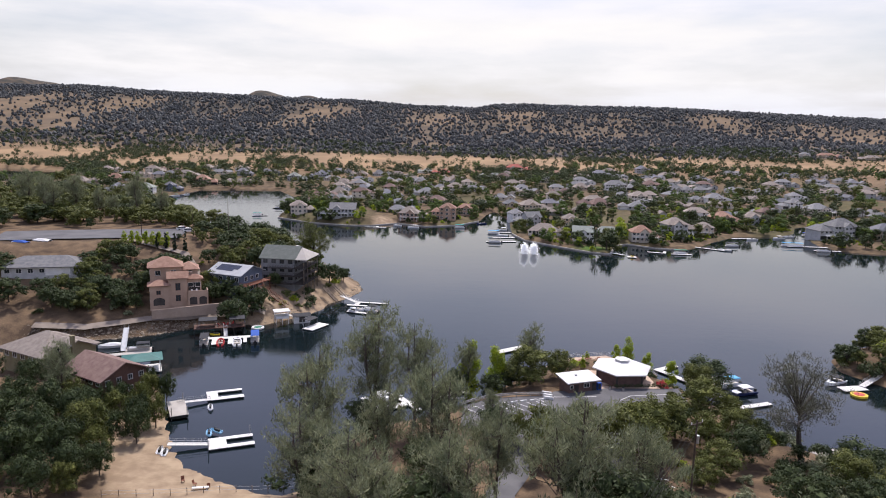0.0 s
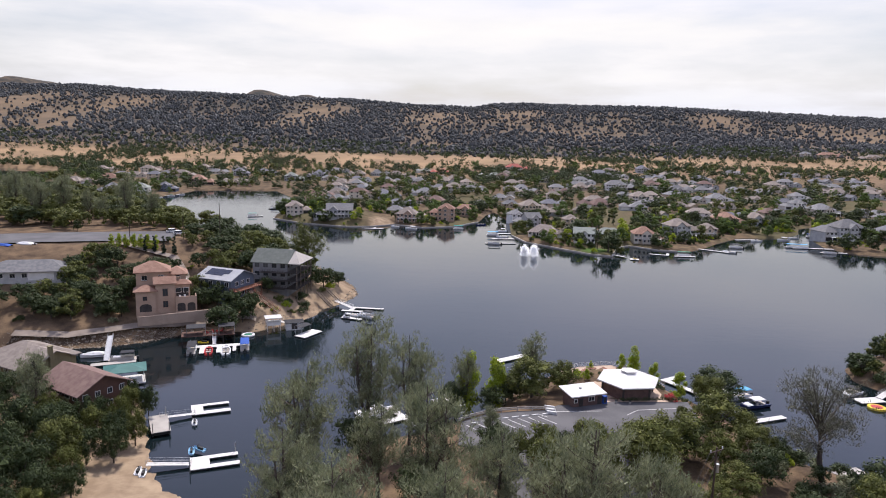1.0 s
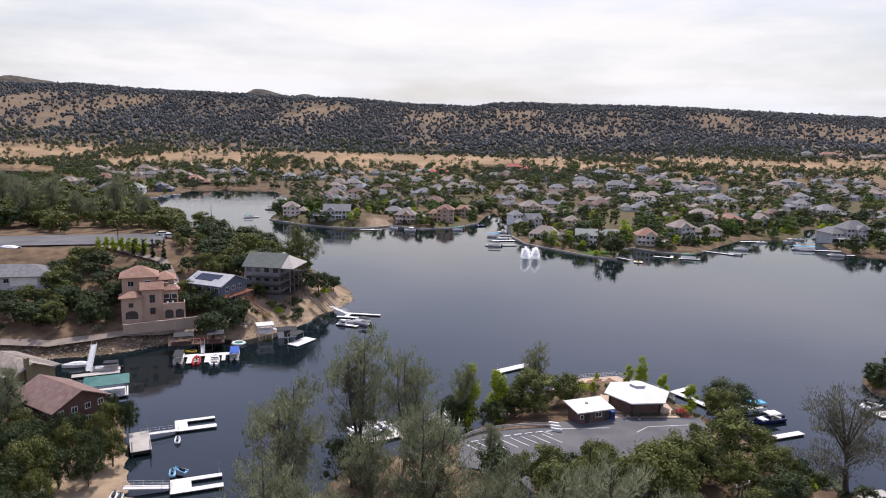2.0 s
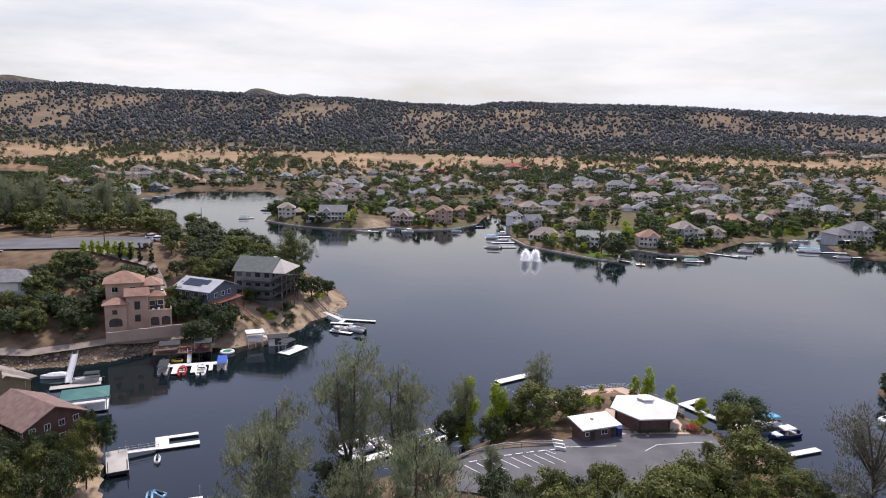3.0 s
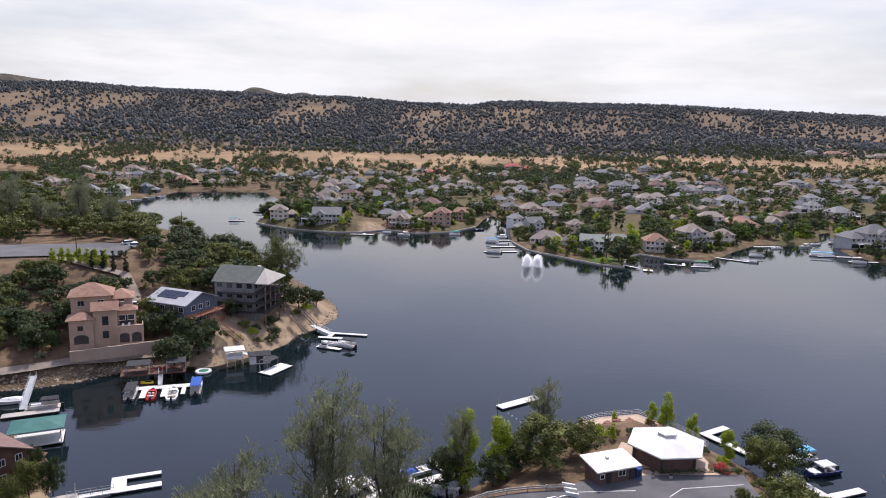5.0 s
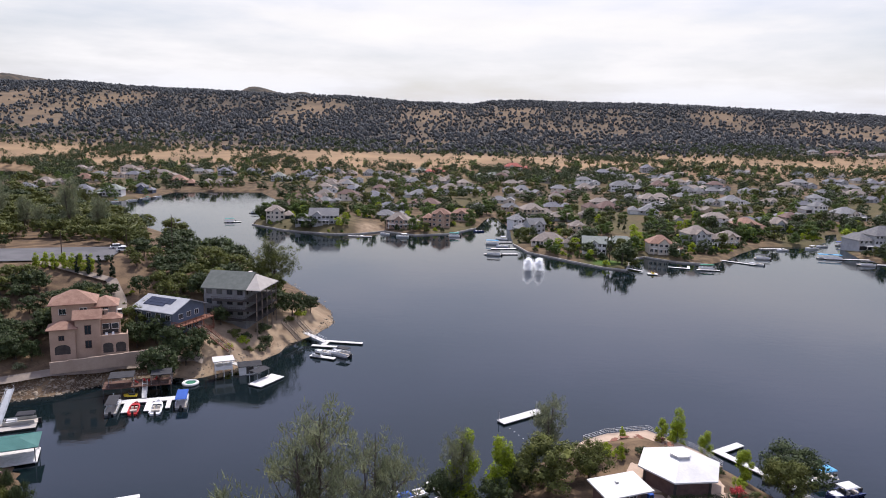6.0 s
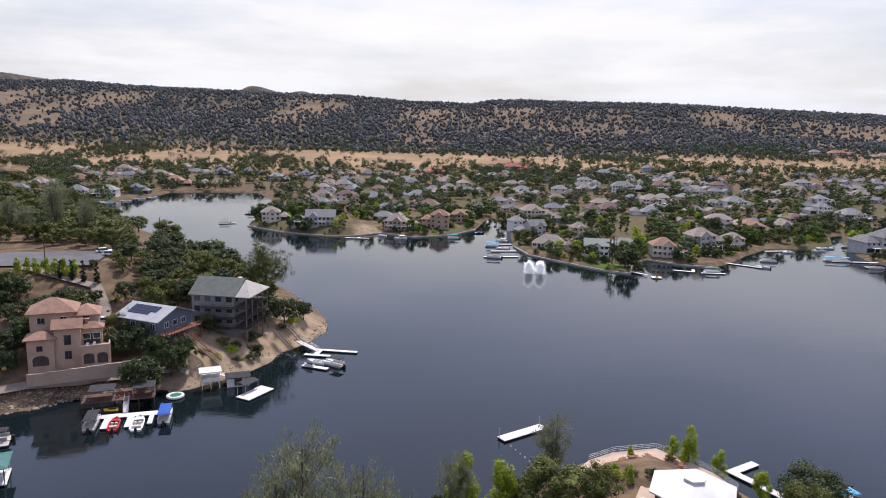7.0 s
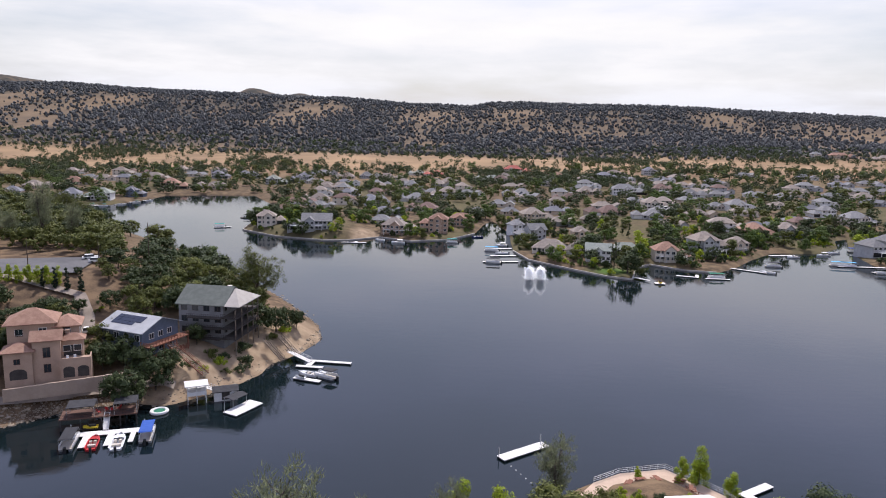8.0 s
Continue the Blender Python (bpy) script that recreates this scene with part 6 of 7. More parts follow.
# up the slope
H(-348, 728, 28, 1, "stucco_tan", "roof_clay", "low house with a clay roof by the lagoon", 8)
H(-244, 836, 18, 2, "stucco_grey", "roof_slate", "blue-grey house below the fields", 0)
H(-215, 850, 22, 1, "stucco_grey", "roof_slate", "slate-roofed house below the fields", 0)
H(-322, 790, 24, 1, "stucco_white", "roof_grey", "white house by the lagoon", 0)
H(-365, 687, 24, 1, "stucco_tan", "roof_tan", "low tan house between bay and lagoon", 0)
H(-307, 899, 22, 1, "stucco_cream", "roof_tan", "cream house at the edge of the fields", 0)
H(-430, 880, 24, 1, "stucco_cream", "roof_tan", "cream house beyond the lagoon", 0)
H(103, 936, 34, 2, "stucco_cream", "roof_red", "large house with a red roof at the top of the slope", 0)
H(140, 880, 26, 1, "stucco_tan", "roof_clay", "clay-roofed house on the slope", -5)
H(77, 708, 26, 1, "siding_blue", "roof_grey", "long blue-grey house on a bare bank", 4)
H(60, 846, 30, 1, "stucco_cream", "roof_sage", "long house with a pale roof on the slope", 12)
H(190, 730, 34, 2, "stucco_white", "roof_grey", "large white house with grey gables", 0)
H(152, 734, 24, 1, "stucco_tan", "roof_tan", "tan house on the slope", 0)
H(269, 916, 22, 2, "stucco_grey", "roof_slate", "dark house at the top of the slope", 0)
H(236, 764, 24, 1, "stucco_tan", "roof_brown", "brown-roofed house on the slope", 0)
H(249, 716, 26, 1, "stucco_grey", "roof_grey", "grey-roofed house on the slope", 0)
H(-171, 795, 22, 2, "stucco_grey", "roof_sage", "grey-green house behind the bay", 6)
H(-152, 822, 26, 2, "stucco_grey", "roof_slate", "slate-roofed house behind the bay", 0)
H(-133, 808, 18, 1, "stucco_cream", "roof_grey", "low house behind the bay", 0)
H(-100, 746, 28, 1, "stucco_cream", "roof_tan", "long cream house in the middle of town", 4)
H(-109, 870, 23, 1, "stucco_tan", "roof_tan", "tan house below the fields", 0)
H(-80, 880, 24, 1, "stucco_grey", "roof_grey", "grey house below the fields", 0)
H(-54, 866, 30, 1, "stucco_tan", "roof_tan", "long tan house below the fields", 0)
H(-61, 790, 24, 1, "stucco_cream", "roof_grey", "cream house in the middle of town", 0)
H(-26, 918, 21, 1, "stucco_cream", "roof_sage", "cream house below the oaks", 0)
H(-4, 906, 24, 1, "stucco_tan", "roof_red", "red-roofed house below the oaks", 0)
H(10, 822, 31, 1, "stucco_tan", "roof_tan", "broad tan-roofed house on the slope", 0)
H(-23, 756, 20, 2, "stucco_white", "roof_grey", "white house in the middle of town", 0)
H(171, 640, 20, 1, "stucco_grey", "roof_grey", "grey house among trees", 0)
H(119, 808, 22, 1, "stucco_cream", "roof_grey", "cream house on the slope", 0)
H(115, 668, 21, 1, "stucco_tan", "roof_brown", "brown-roofed house on a bare plot", 0)
H(418, 748, 22, 1, "stucco_cream", "roof_grey", "pale house among trees", 0)
H(400, 700, 27, 1, "stucco_tan", "roof_tan", "tan house among trees", 0)
H(330, 705, 18, 1, "stucco_cream", "roof_grey", "cream house among trees", 0)
H(745, 1320, 50, 2, "stucco_tan", "roof_clay", "large clay-roofed house on the far hillside", 0)
H(697, 1335, 30, 2, "stucco_cream", "roof_grey", "pale house on the far hillside", 0)
H(800, 1290, 40, 2, "stucco_tan", "roof_tan", "tan house on the far hillside", 0)

# more homes between the streets, seen mainly as roofs among the trees
rh = random.Random(77)
tries = [(rh.uniform(-0.5, 0.69), rh.uniform(500, 915), rh.uniform(17, 25), rh.choice(("stucco_cream", "stucco_tan", "stucco_grey", "stucco_white")),
          rh.choice(("roof_tan", "roof_grey", "roof_tan", "roof_brown", "roof_slate", "roof_grey")), rh.uniform(-18, 18), rh.random()) for _ in range(1400)]
added = 0
for u, y, w, wall_mat, roof_mat, rz, two in tries:
    x = u * y
    if added >= 96 or (x < -110 and y < 760) or min(math.hypot(x - p, y - q) for p, q in HOMES) < 21.5 or float(shore_distance(np.array([x]), np.array([y]))[0]) < 14:
        continue
    added += 1
    word = {"roof_tan": "tan", "roof_grey": "grey", "roof_brown": "brown", "roof_slate": "slate"}[roof_mat]
    h = home("house", x, y, rz, "house with a %s hipped roof among garden trees" % word)
    h["group"] = "houses of the lakeside town"
    floors = 2 if two < 0.3 else 1
    volume(h, -w / 2, w * 0.15, 0, 10, 0.2, floors, wall_mat, roof_mat, "hip", 3.4, 2.9, 0.8, sides="f", spacing=5.2, foot=4)
    volume(h, w * 0.15, w / 2, -2.5, 8, 0.2, 1, wall_mat, roof_mat, "gable", 2.6, 3.0, 0.7, sides="f", spacing=6, foot=4)

# low seawall of pale stone along the far shore, in short lengths
seawall = thing("seawall", Matrix.Identity(4), "low pale concrete seawall along the far shore", "seawall", kind="structure")
for run in (SHORE_FAR[12:], SHORE_CHANNEL[3:12]):
    for (x0, y0), (x1, y1) in zip(run, run[1:]):
        n = max(1, round(math.hypot(x1 - x0, y1 - y0) / 9))
        for i in range(n):
            a, b = i / n, (i + 1) / n
            bm = bmesh.new()
            beam(bm, (x0 + (x1 - x0) * a, y0 + (y1 - y0) * a, 0.12), (x0 + (x1 - x0) * b, y0 + (y1 - y0) * b, 0.12), 0.6, 1.2)
            part("wall_length", bm, "concrete", seawall)

# docks and boats of the far shore
FAR = "boats along the far shore"
FDOCK = "docks along the far shore"
dock(-137, 494, 20, [(-5, 6, -1, 1)], "small far dock with a teal canopy", group=FDOCK)
pontoon(-139, 496, 110, "canvas_teal", 7, "boat under a teal canopy off the point", full=True, group=FAR)
dock(-134, 545, 0, [(-5, 5, -2, 2)], "dark boat lift dock off the point", mat="siding_dark", group=FDOCK)
pontoon(-134, 545, 90, "canvas_black", 8, "boat under a dark canopy off the point", full=True, group=FAR)
dock(-46, 445, -2, [(-8, 6, -0.8, 0.8), (-1, 0.6, 0.8, 4)], "white dock before the bare plot", group=FDOCK)
runabout(-22, 448, 80, "hull_white", 8, "white", "white cabin boat before the pink house", group=FAR)
runabout(-33, 456, 75, "hull_white", 6, None, "white motorboat at the far shore", group=FAR)
pontoon(9, 453, 95, "canvas_teal", 7, "boat under a teal canopy at the far shore", full=True, group=FAR)
runabout(25, 476, 110, "hull_navy", 7, None, "dark motorboat in the channel", group=FAR)
pontoon(28, 393, 80, "canvas_black", 8, "pale boat lift with a grey top at the channel mouth", full=True, group=FAR)
dock(31, 395, 8, [(-8, 10, -1, 1)], "white dock at the channel mouth", group=FDOCK)
dock(34, 412, 8, [(-6, 8, -1, 1)], "white dock at the channel mouth", group=FDOCK)
pontoon(30, 428, 85, "canvas_sky", 8, "boat under a sky-blue canopy at the channel mouth", full=True, group=FAR)
dock(34, 434, 8, [(-6, 8, -1, 1)], "white dock at the channel mouth", group=FDOCK)
runabout(37, 446, 85, "hull_white", 7, "white", "white cabin boat at the channel mouth", group=FAR)
runabout(35, 420, 85, "hull_white", 7, None, "white motorboat at the channel mouth", group=FAR)
gangway(89, 362, 0.8, 95, 356, 0.6, 1.4)
dock(98, 352, -10, [(-2.2, 2.2, -1.8, 1.8)], "small square dock under a yellow float", group=FDOCK)
jet_ski(98, 352, 0, "hull_yellow", 0.7, "yellow inflatable on a small dock")
dock(116, 368, -20, [(-5, 5, -0.8, 0.8), (3.5, 5, 0.8, 6)], "white dock below the clay-roofed house", group=FDOCK)
dock(128, 364, -5, [(-5, 6, -0.8, 0.8)], "white dock below the clay-roofed house", group=FDOCK)
pontoon(129, 367, 90, "canvas_green", 8, "boat under a green canopy at the far shore", full=True, group=FAR)
dock(152, 386, -40, [(-10, 9, -0.8, 0.8)], "long white dock below the grey house", group=FDOCK)
runabout(160, 382, 60, "hull_white", 7, None, "white motorboat by the long dock", group=FAR)
pontoon(171, 399, 80, "canvas_black", 8, "boat under a black canopy by the inlet", full=True, group=FAR)
dock(192, 432, 10, [(-8, 8, -1, 1)], "white dock in the inlet", group=FDOCK)
runabout(196, 428, 100, "hull_white", 7, None, "white motorboat in the inlet", group=FAR)
runabout(217, 436, 100, "hull_white", 8, "white", "white cabin boat in the inlet", group=FAR)
runabout(228, 445, 100, "hull_white", 7, None, "white motorboat in the inlet", group=FAR)
pontoon(244, 452, 90, "canvas_blue", 7, "boat under a blue canopy in the inlet", full=True, group=FAR)
pontoon(208, 405, 80, "canvas_sky", 9, "large boat under a sky-blue canopy", full=True, group=FAR)
pontoon(212, 404, 80, "canvas_sky", 9, "large boat under a sky-blue canopy", full=True, group=FAR)
dock(220, 402, -3, [(-14, 10, -1, 1)], "long white dock by the blue canopy", group=FDOCK)
pontoon(219, 386, 85, "canvas_black", 8, "boat under a black canopy at the far shore", full=True, group=FAR)
dock(222, 388, -5, [(-7, 8, -1, 1)], "white dock at the far shore", group=FDOCK)
for x, y, rz in ((-272, 600, 20), (-262, 598, 30), (-254, 612, 60), (-250, 630, 60), (-246, 645, 80)):
    dock(x, y, rz, [(-6, 5, -1, 1)], "white dock along the bay", group=FDOCK)
    runabout(x + 2, y - 3, rz + 80, "hull_white", 6.5, random.choice((None, "canvas_teal", "canvas_black")), "white motorboat along the bay", group=FAR)

# two fountains that throw white water up near the corner
for x in (41.0, 46.0):
    jet = thing("fountain", at(x, 355.5, 0, 0.0), "white fountain jet of spray on the lake", "fountain", "fountains")
    r = np.random.default_rng(int(x))
    n = 2000
    v = r.normal(size=(n, 3))
    c = v * (0.8, 0.8, 1.45) * (1.15 - 0.2 * np.clip(v[:, 2:], -1, 2)) + (0, 0, 3.2)
    c[:, 2] = np.abs(c[:, 2]) + 0.1
    n1 = np.array((0.08, 0.56, 0.83)) + r.normal(0, 0.25, (n, 3))       # thin sheets of drops, falling face to the sun
    t1 = np.cross(n1, r.normal(size=(n, 3)))
    t1 /= np.linalg.norm(t1, axis=1)[:, None]
    b1 = np.cross(n1, t1)
    q = np.stack([c - t1 * 0.22, c + b1 * 0.3, c + t1 * 0.26], 1).reshape(-1, 3)
    f = np.arange(3 * n).reshape(-1, 3)
    link_mesh("spray", fan_mesh("spray", q.tolist(), f.tolist(), "foam"), jet)

# ---- poles and wires ----


def utility_pole(x, y, ztop, label, arm=True, can=False, rz=0.0):
    z = float(height(np.array([x]), np.array([y]))[0])
    p = thing("utility_pole", at(x, y, rz, z), label, "utility pole", "utility poles")
    bm = bmesh.new()
    round_post(bm, 0, 0, -1.0, ztop - z, 0.17, 8, 0.65)
    part("shaft", bm, "pole", p)
    if arm:
        bm = bmesh.new()
        beam(bm, (-1.2, 0, ztop - z - 0.5), (1.2, 0, ztop - z - 0.5), 0.12)
        cross = part("crossarm", bm, "pole", p)
        for dx in (-1.1, 0.0, 1.1):
            bm = bmesh.new()
            round_post(bm, dx, 0, ztop - z - 0.44, ztop - z - 0.14, 0.07, 6)
            part("insulator", bm, "white", cross)
    if can:
        bm = bmesh.new()
        round_post(bm, 0.38, 0, ztop - z - 3.4, ztop - z - 2.3, 0.27, 10)
        part("transformer", bm, "metal", p, "grey transformer can")
    return p


def wire(a, b, sag=0.8):
    """A sagging overhead cable."""
    w = thing("overhead_wire", Matrix.Identity(4), "thin overhead power cable between poles", "cable", "overhead cables")
    a, b = Vector(a), Vector(b)
    bm = bmesh.new()
    pts = [a.lerp(b, k / 12) - Vector((0, 0, sag * 4 * (k / 12) * (1 - k / 12))) for k in range(13)]
    for p, q in zip(pts, pts[1:]):
        beam(bm, p, q, 0.022)
    part("cable", bm, "dark", w)


utility_pole(31.0, 81.0, 24.6, "dark timber power pole with a transformer can", True, True, 30)
utility_pole(4.0, 34.0, 30.0, "dark timber power pole on the hill", True, False, 30)
for dx in (-1.1, 0.0, 1.1):
    wire((31.0 + dx * 0.87, 81.0 + dx * 0.5, 24.4), (4.0 + dx * 0.87, 34.0 + dx * 0.5, 29.8))
utility_pole(20.8, 111.0, 14.2, "slim dark lamp pole at the car park", False)
utility_pole(-121.0, 258.0, 29.0, "dark timber power pole on the hill road", False)
utility_pole(-103.0, 264.0, 29.0, "dark timber power pole on the hill road", False)
utility_pole(-92.0, 274.0, 33.0, "tall slim mast above the oaks", False)
utility_pole(-33.0, 123.0, 3.6, "slim navigation post in the water", True)

# timber ramps on the sandy tip
for x0, y0 in ((-47.5, 242.0), (-44.5, 246.0)):
    ramp_ob = thing("timber_ramp", Matrix.Identity(4), "weathered timber stairs down the sandy tip", "stairs", "stairs on the sandy tip")
    for s in (-0.7, 0.7):
        bm = bmesh.new()
        beam(bm, (x0 + s * 0.5, y0 + s * 0.8, 5.2), (x0 + 5.6 + s * 0.5, y0 - 4.2 + s * 0.8, 1.2), 0.16, 0.3)
        railing(bm, (x0 + s * 0.5, y0 + s * 0.8, 5.2), (x0 + 5.6 + s * 0.5, y0 - 4.2 + s * 0.8, 1.2), 0.9, 1.6, 1, 0.09)
        part("stringer", bm, "timber", ramp_ob)
    for k in range(14):
        u = k / 13
        bm = bmesh.new()
        cx, cy, cz = x0 + 5.6 * u, y0 - 4.2 * u, 5.2 - 4.0 * u
        beam(bm, (cx - 0.35, cy - 0.56, cz), (cx + 0.35, cy + 0.56, cz), 0.3, 0.06)
        part("step", bm, "timber", ramp_ob)

# fence and things on the beach
bf = thing("beach_fence", Matrix.Identity(4), "dark post-and-wire fence across the beach", "fence")
posts = [(-60 + 2.6 * k, 97.5 + 0.62 * k) for k in range(13)]
for x, y in posts:
    bm = bmesh.new()
    z = max(float(height(np.array([x]), np.array([y]))[0]), 0.1)
    round_post(bm, x, y, z - 0.5, z + 1.3, 0.06, 6)
    part("post", bm, "timber", bf)
for (x0, y0), (x1, y1) in zip(posts, posts[1:]):
    bm = bmesh.new()
    z0, z1 = [max(float(height(np.array([x]), np.array([y]))[0]), 0.1) for x, y in ((x0, y0), (x1, y1))]
    for up in (0.5, 1.1):
        beam(bm, (x0, y0, z0 + up), (x1, y1, z1 + up), 0.03)
    part("wire", bm, "metal", bf)
for x, y, rz in ((-49.5, 105.5, 30), (-47.0, 104.4, 80), (-44.5, 104.0, 200)):
    z = max(float(height(np.array([x]), np.array([y]))[0]), 0.1)
    deck_chair(x, y, z, rz, "redwood", "brown wooden chair on the sand", "chairs on the beach")
logb = thing("beach_bench", at(-45.5, 102.8, 10), "low white bench on the sand", "bench")
bm = bmesh.new()
box(bm, -1.4, 1.4, -0.3, 0.3, 0.38, 0.46, 0.03)
part("seat", bm, "white", logb)
for x in (-1.1, 1.1):
    bm = bmesh.new()
    box(bm, x - 0.1, x + 0.1, -0.25, 0.25, 0, 0.38)
    part("leg", bm, "white", logb)

# ---- trees near the camera's way ----


def top(kind, x, y, ztop, wide=1.0, group="", lean=0.0):
    z = max(float(height(np.array([x]), np.array([y]))[0]), 0.2)
    return tree(kind, x, y, ztop - z, wide, z - 0.1, None, group, lean)


PINES = "grey pines below the hill"
for x, y, z, w in ((-17, 123, 29, 1.0), (-9.2, 121, 27, 0.9), (-26, 107, 25.7, 1.1), (-5.2, 92, 28.6, 1.1), (-14.5, 66, 29, 1.3), (12.7, 71, 32, 1.2), (5.8, 121, 13.5, 0.9), (2.4, 147, 15.5, 0.8),
                   (19.6, 162, 15.3, 1.0), (-24, 84, 25, 1.2), (4, 84, 25, 1.1), (-3, 70, 27, 1.2), (15, 84, 24, 1.0), (-13, 100, 22, 1.1), (22, 74, 27, 1.1)):
    top("pine", x, y, z, w, PINES)
OAKS = "oaks round the pavilion slope"
for x, y, z, w in ((29.4, 105, 17, 1.0), (39, 117, 14, 1.1), (50, 125, 14.8, 1.1), (62, 94, 14, 1.0), (24.6, 151, 12, 1.0), (17.6, 149, 13.5, 1.2), (58.5, 150, 9.5, 0.9), (46, 113, 12.5, 0.9),
                   (33, 113, 14.5, 1.0), (54, 117, 12, 1.0), (24, 110, 14, 0.9), (21, 113, 12, 0.9), (57, 128, 10, 0.8), (16, 107, 14, 1.0), (70, 92, 14, 1.1), (46, 133, 9, 0.7)):
    top("oak", x, y, z, w, OAKS)
for x, y, z, w in ((59, 119, 9, 1.0), (62, 110, 8, 1.0), (67, 100, 13, 1.1), (12, 152, 8, 0.9), (8, 146, 7.5, 0.9), (14, 156, 7, 0.9), (-6, 138, 7, 1.0), (0, 147, 8, 0.8), (-18, 118, 12, 0.9), (27, 156, 8, 0.8)):
    top("live", x, y, z, w, OAKS)
top("airy", 63.2, 111.0, 24.0, 1.25, "", 6)
for x, y, z in ((47.2, 172, 9.6), (44.0, 171.8, 7.0), (36.5, 173.0, 4.9), (51.5, 168.5, 6.0), (32, 158, 8.5), (54.5, 158, 7.5), (2.6, 148.5, 14.5), (9.5, 150, 12.5)):
    top("bright", x, y, z, 1.0 if z < 8 else 0.8, "young bright trees by the lake")
for x, y, z in ((62.5, 156.5, 6.5),):
    top("live", x, y, z + 2.5, 1.2, OAKS)
flower = top("shrub", 48.2, 146.0, 7.2, 0.8)
for part_ob in flower.children:
    if part_ob.name.startswith("crown"):
        part_ob.data = part_ob.data.copy()
        part_ob.data.materials.clear()
        part_ob.data.materials.append(M["pink_flower"])
flower["label"] = "red-leaved shrub beside the pavilion"
# beach side and lower left
for x, z in ((6, 12.5), (10.5, 11.5), (15, 12.5), (18, 11), (23, 12.8), (33, 11.5), (37, 12.5), (42, 12)):
    top("oak" if x % 2 else "live", x, 115.5 + 0.12 * (x - 20), z, 0.85, OAKS)
LEFT = "oaks above the beach"
for x, y, z, w in ((-71.4, 115, 15.2, 1.0), (-72, 106, 17, 1.0), (-76, 122, 15, 1.0), (-66, 126, 10, 0.8), (-64, 120, 9.5, 0.8), (-80, 112, 17, 1.0), (-84, 124, 16, 1.0), (-88, 116, 18, 1.1), (-69, 134, 9.5, 0.7),
                   (-78, 102, 17, 1.0), (-92, 128, 15, 1.0), (-66, 101, 13, 1.0), (-70, 95, 14, 1.0), (-96, 140, 14, 1.0), (-72, 146, 8, 0.6), (-85, 104, 18, 1.1), (-110, 145, 16, 1.0), (-66.5, 141.5, 8.5, 0.6), (-68, 118, 10, 0.9), (-67, 110, 10, 0.9), (-63.5, 128, 9, 0.8), (-71, 127, 11, 0.9), (-74, 134, 10, 0.9), (-69.5, 140, 9, 0.8), (-78, 131, 10, 0.9), (-83, 133, 11, 1.0), (-88, 139, 12, 0.9),
                   (-64, 105, 9, 0.9), (-65.5, 97, 10, 1.0), (-74, 118, 12, 1.0)):
    top("oak" if int(x) % 2 else "live", x, y, 0.55 * z + 3.0, 0.78 * w, LEFT)
top("pine", -86, 134, 17.5, 1.0, LEFT)
top("cypress", -93.5, 147, 11.5, 1.6)
# the wooded spur
SPUR = "oaks on the wooded spur"
for x, y, z, w in ((-75, 263, 24, 1.0), (-82, 258, 23, 1.0), (-100, 270, 25.7, 1.1), (-93, 262, 24, 1.0), (-88, 270, 24, 1.1), (-108, 284, 26, 1.1), (-68, 258, 20, 1.0), (-62, 262, 18, 1.0), (-84, 244, 20, 1.0), (-80, 238, 18.5, 0.9),
                   (-117, 228, 19, 1.1), (-111, 222, 17, 1.0), (-122, 221, 19, 1.0), (-104, 218, 15, 0.9), (-114, 212, 14, 0.9), (-54, 256, 17.5, 0.9)):
    top("oak_mid" if int(y) % 3 else "live_mid", x, y, z, w, SPUR)
for x, y, z, w in ((-69.5, 204.4, 10, 0.9), (-66, 212, 10.5, 0.8), (-64, 216.5, 11, 0.8), (-70, 215, 12, 0.8), (-76, 219, 13.5, 0.9), (-52, 249, 14, 1.0), (-42.5, 259, 9.6, 0.8), (-44, 261.5, 9.2, 0.7), (-63, 232, 13, 0.8), (-47, 252, 12.5, 0.9),
                   (-130, 205, 15, 1.0), (-138, 200, 16, 1.1), (-150, 215, 21, 1.2), (-122, 200, 12, 0.9), (-160, 225, 23, 1.1), (-145, 195, 15, 1.0), (-72, 245, 20, 0.9), (-100, 203, 11, 0.7)):
    top("live_mid", x, y, z, w, SPUR)
for x, y, z, w in ((-135, 300, 27, 1.0), (-150, 310, 28, 1.0), (-165, 300, 29, 1.1), (-180, 290, 29, 1.1), (-150, 330, 27, 1.0), (-175, 335, 28, 1.1), (-195, 320, 29, 1.1), (-120, 300, 25, 1.0), (-210, 345, 28, 1.1), (-190, 365, 26, 1.0),
                   (-215, 385, 26, 1.0), (-160, 360, 24, 0.9), (-240, 400, 27, 1.1), (-225, 420, 24, 1.0), (-128, 318, 24, 1.0), (-255, 440, 26, 1.0), (-240, 460, 21, 1.0), (-270, 470, 22, 1.0), (-150, 276, 25, 0.6), (-290, 500, 20, 1.0)):
    top("oak_mid" if int(x + y) % 2 else "live_mid", x, y, z, w, "oaks behind the hill road")
for x, y, z in ((-205, 440, 27), (-222, 455, 25), (-185, 420, 24), (-262, 480, 24), (-170, 400, 21)):
    top("airy_green", x, y, z, 1.1, "open trees by the bay")
for x, y, z, w in ((-143, 306, 42, 0.9), (-131, 304, 36, 0.8), (-170, 305, 42, 1.0), (-160, 305, 35, 0.9), (-178, 299, 40, 1.0), (-151, 300, 33, 0.9), (-188, 310, 41, 1.0), (-200, 318, 42, 1.0)):
    top("pine", x, y, z, w, "tall pines behind the hill road")
top("airy_green", -54.5, 263.0, 28.0, 0.9, "", 8)
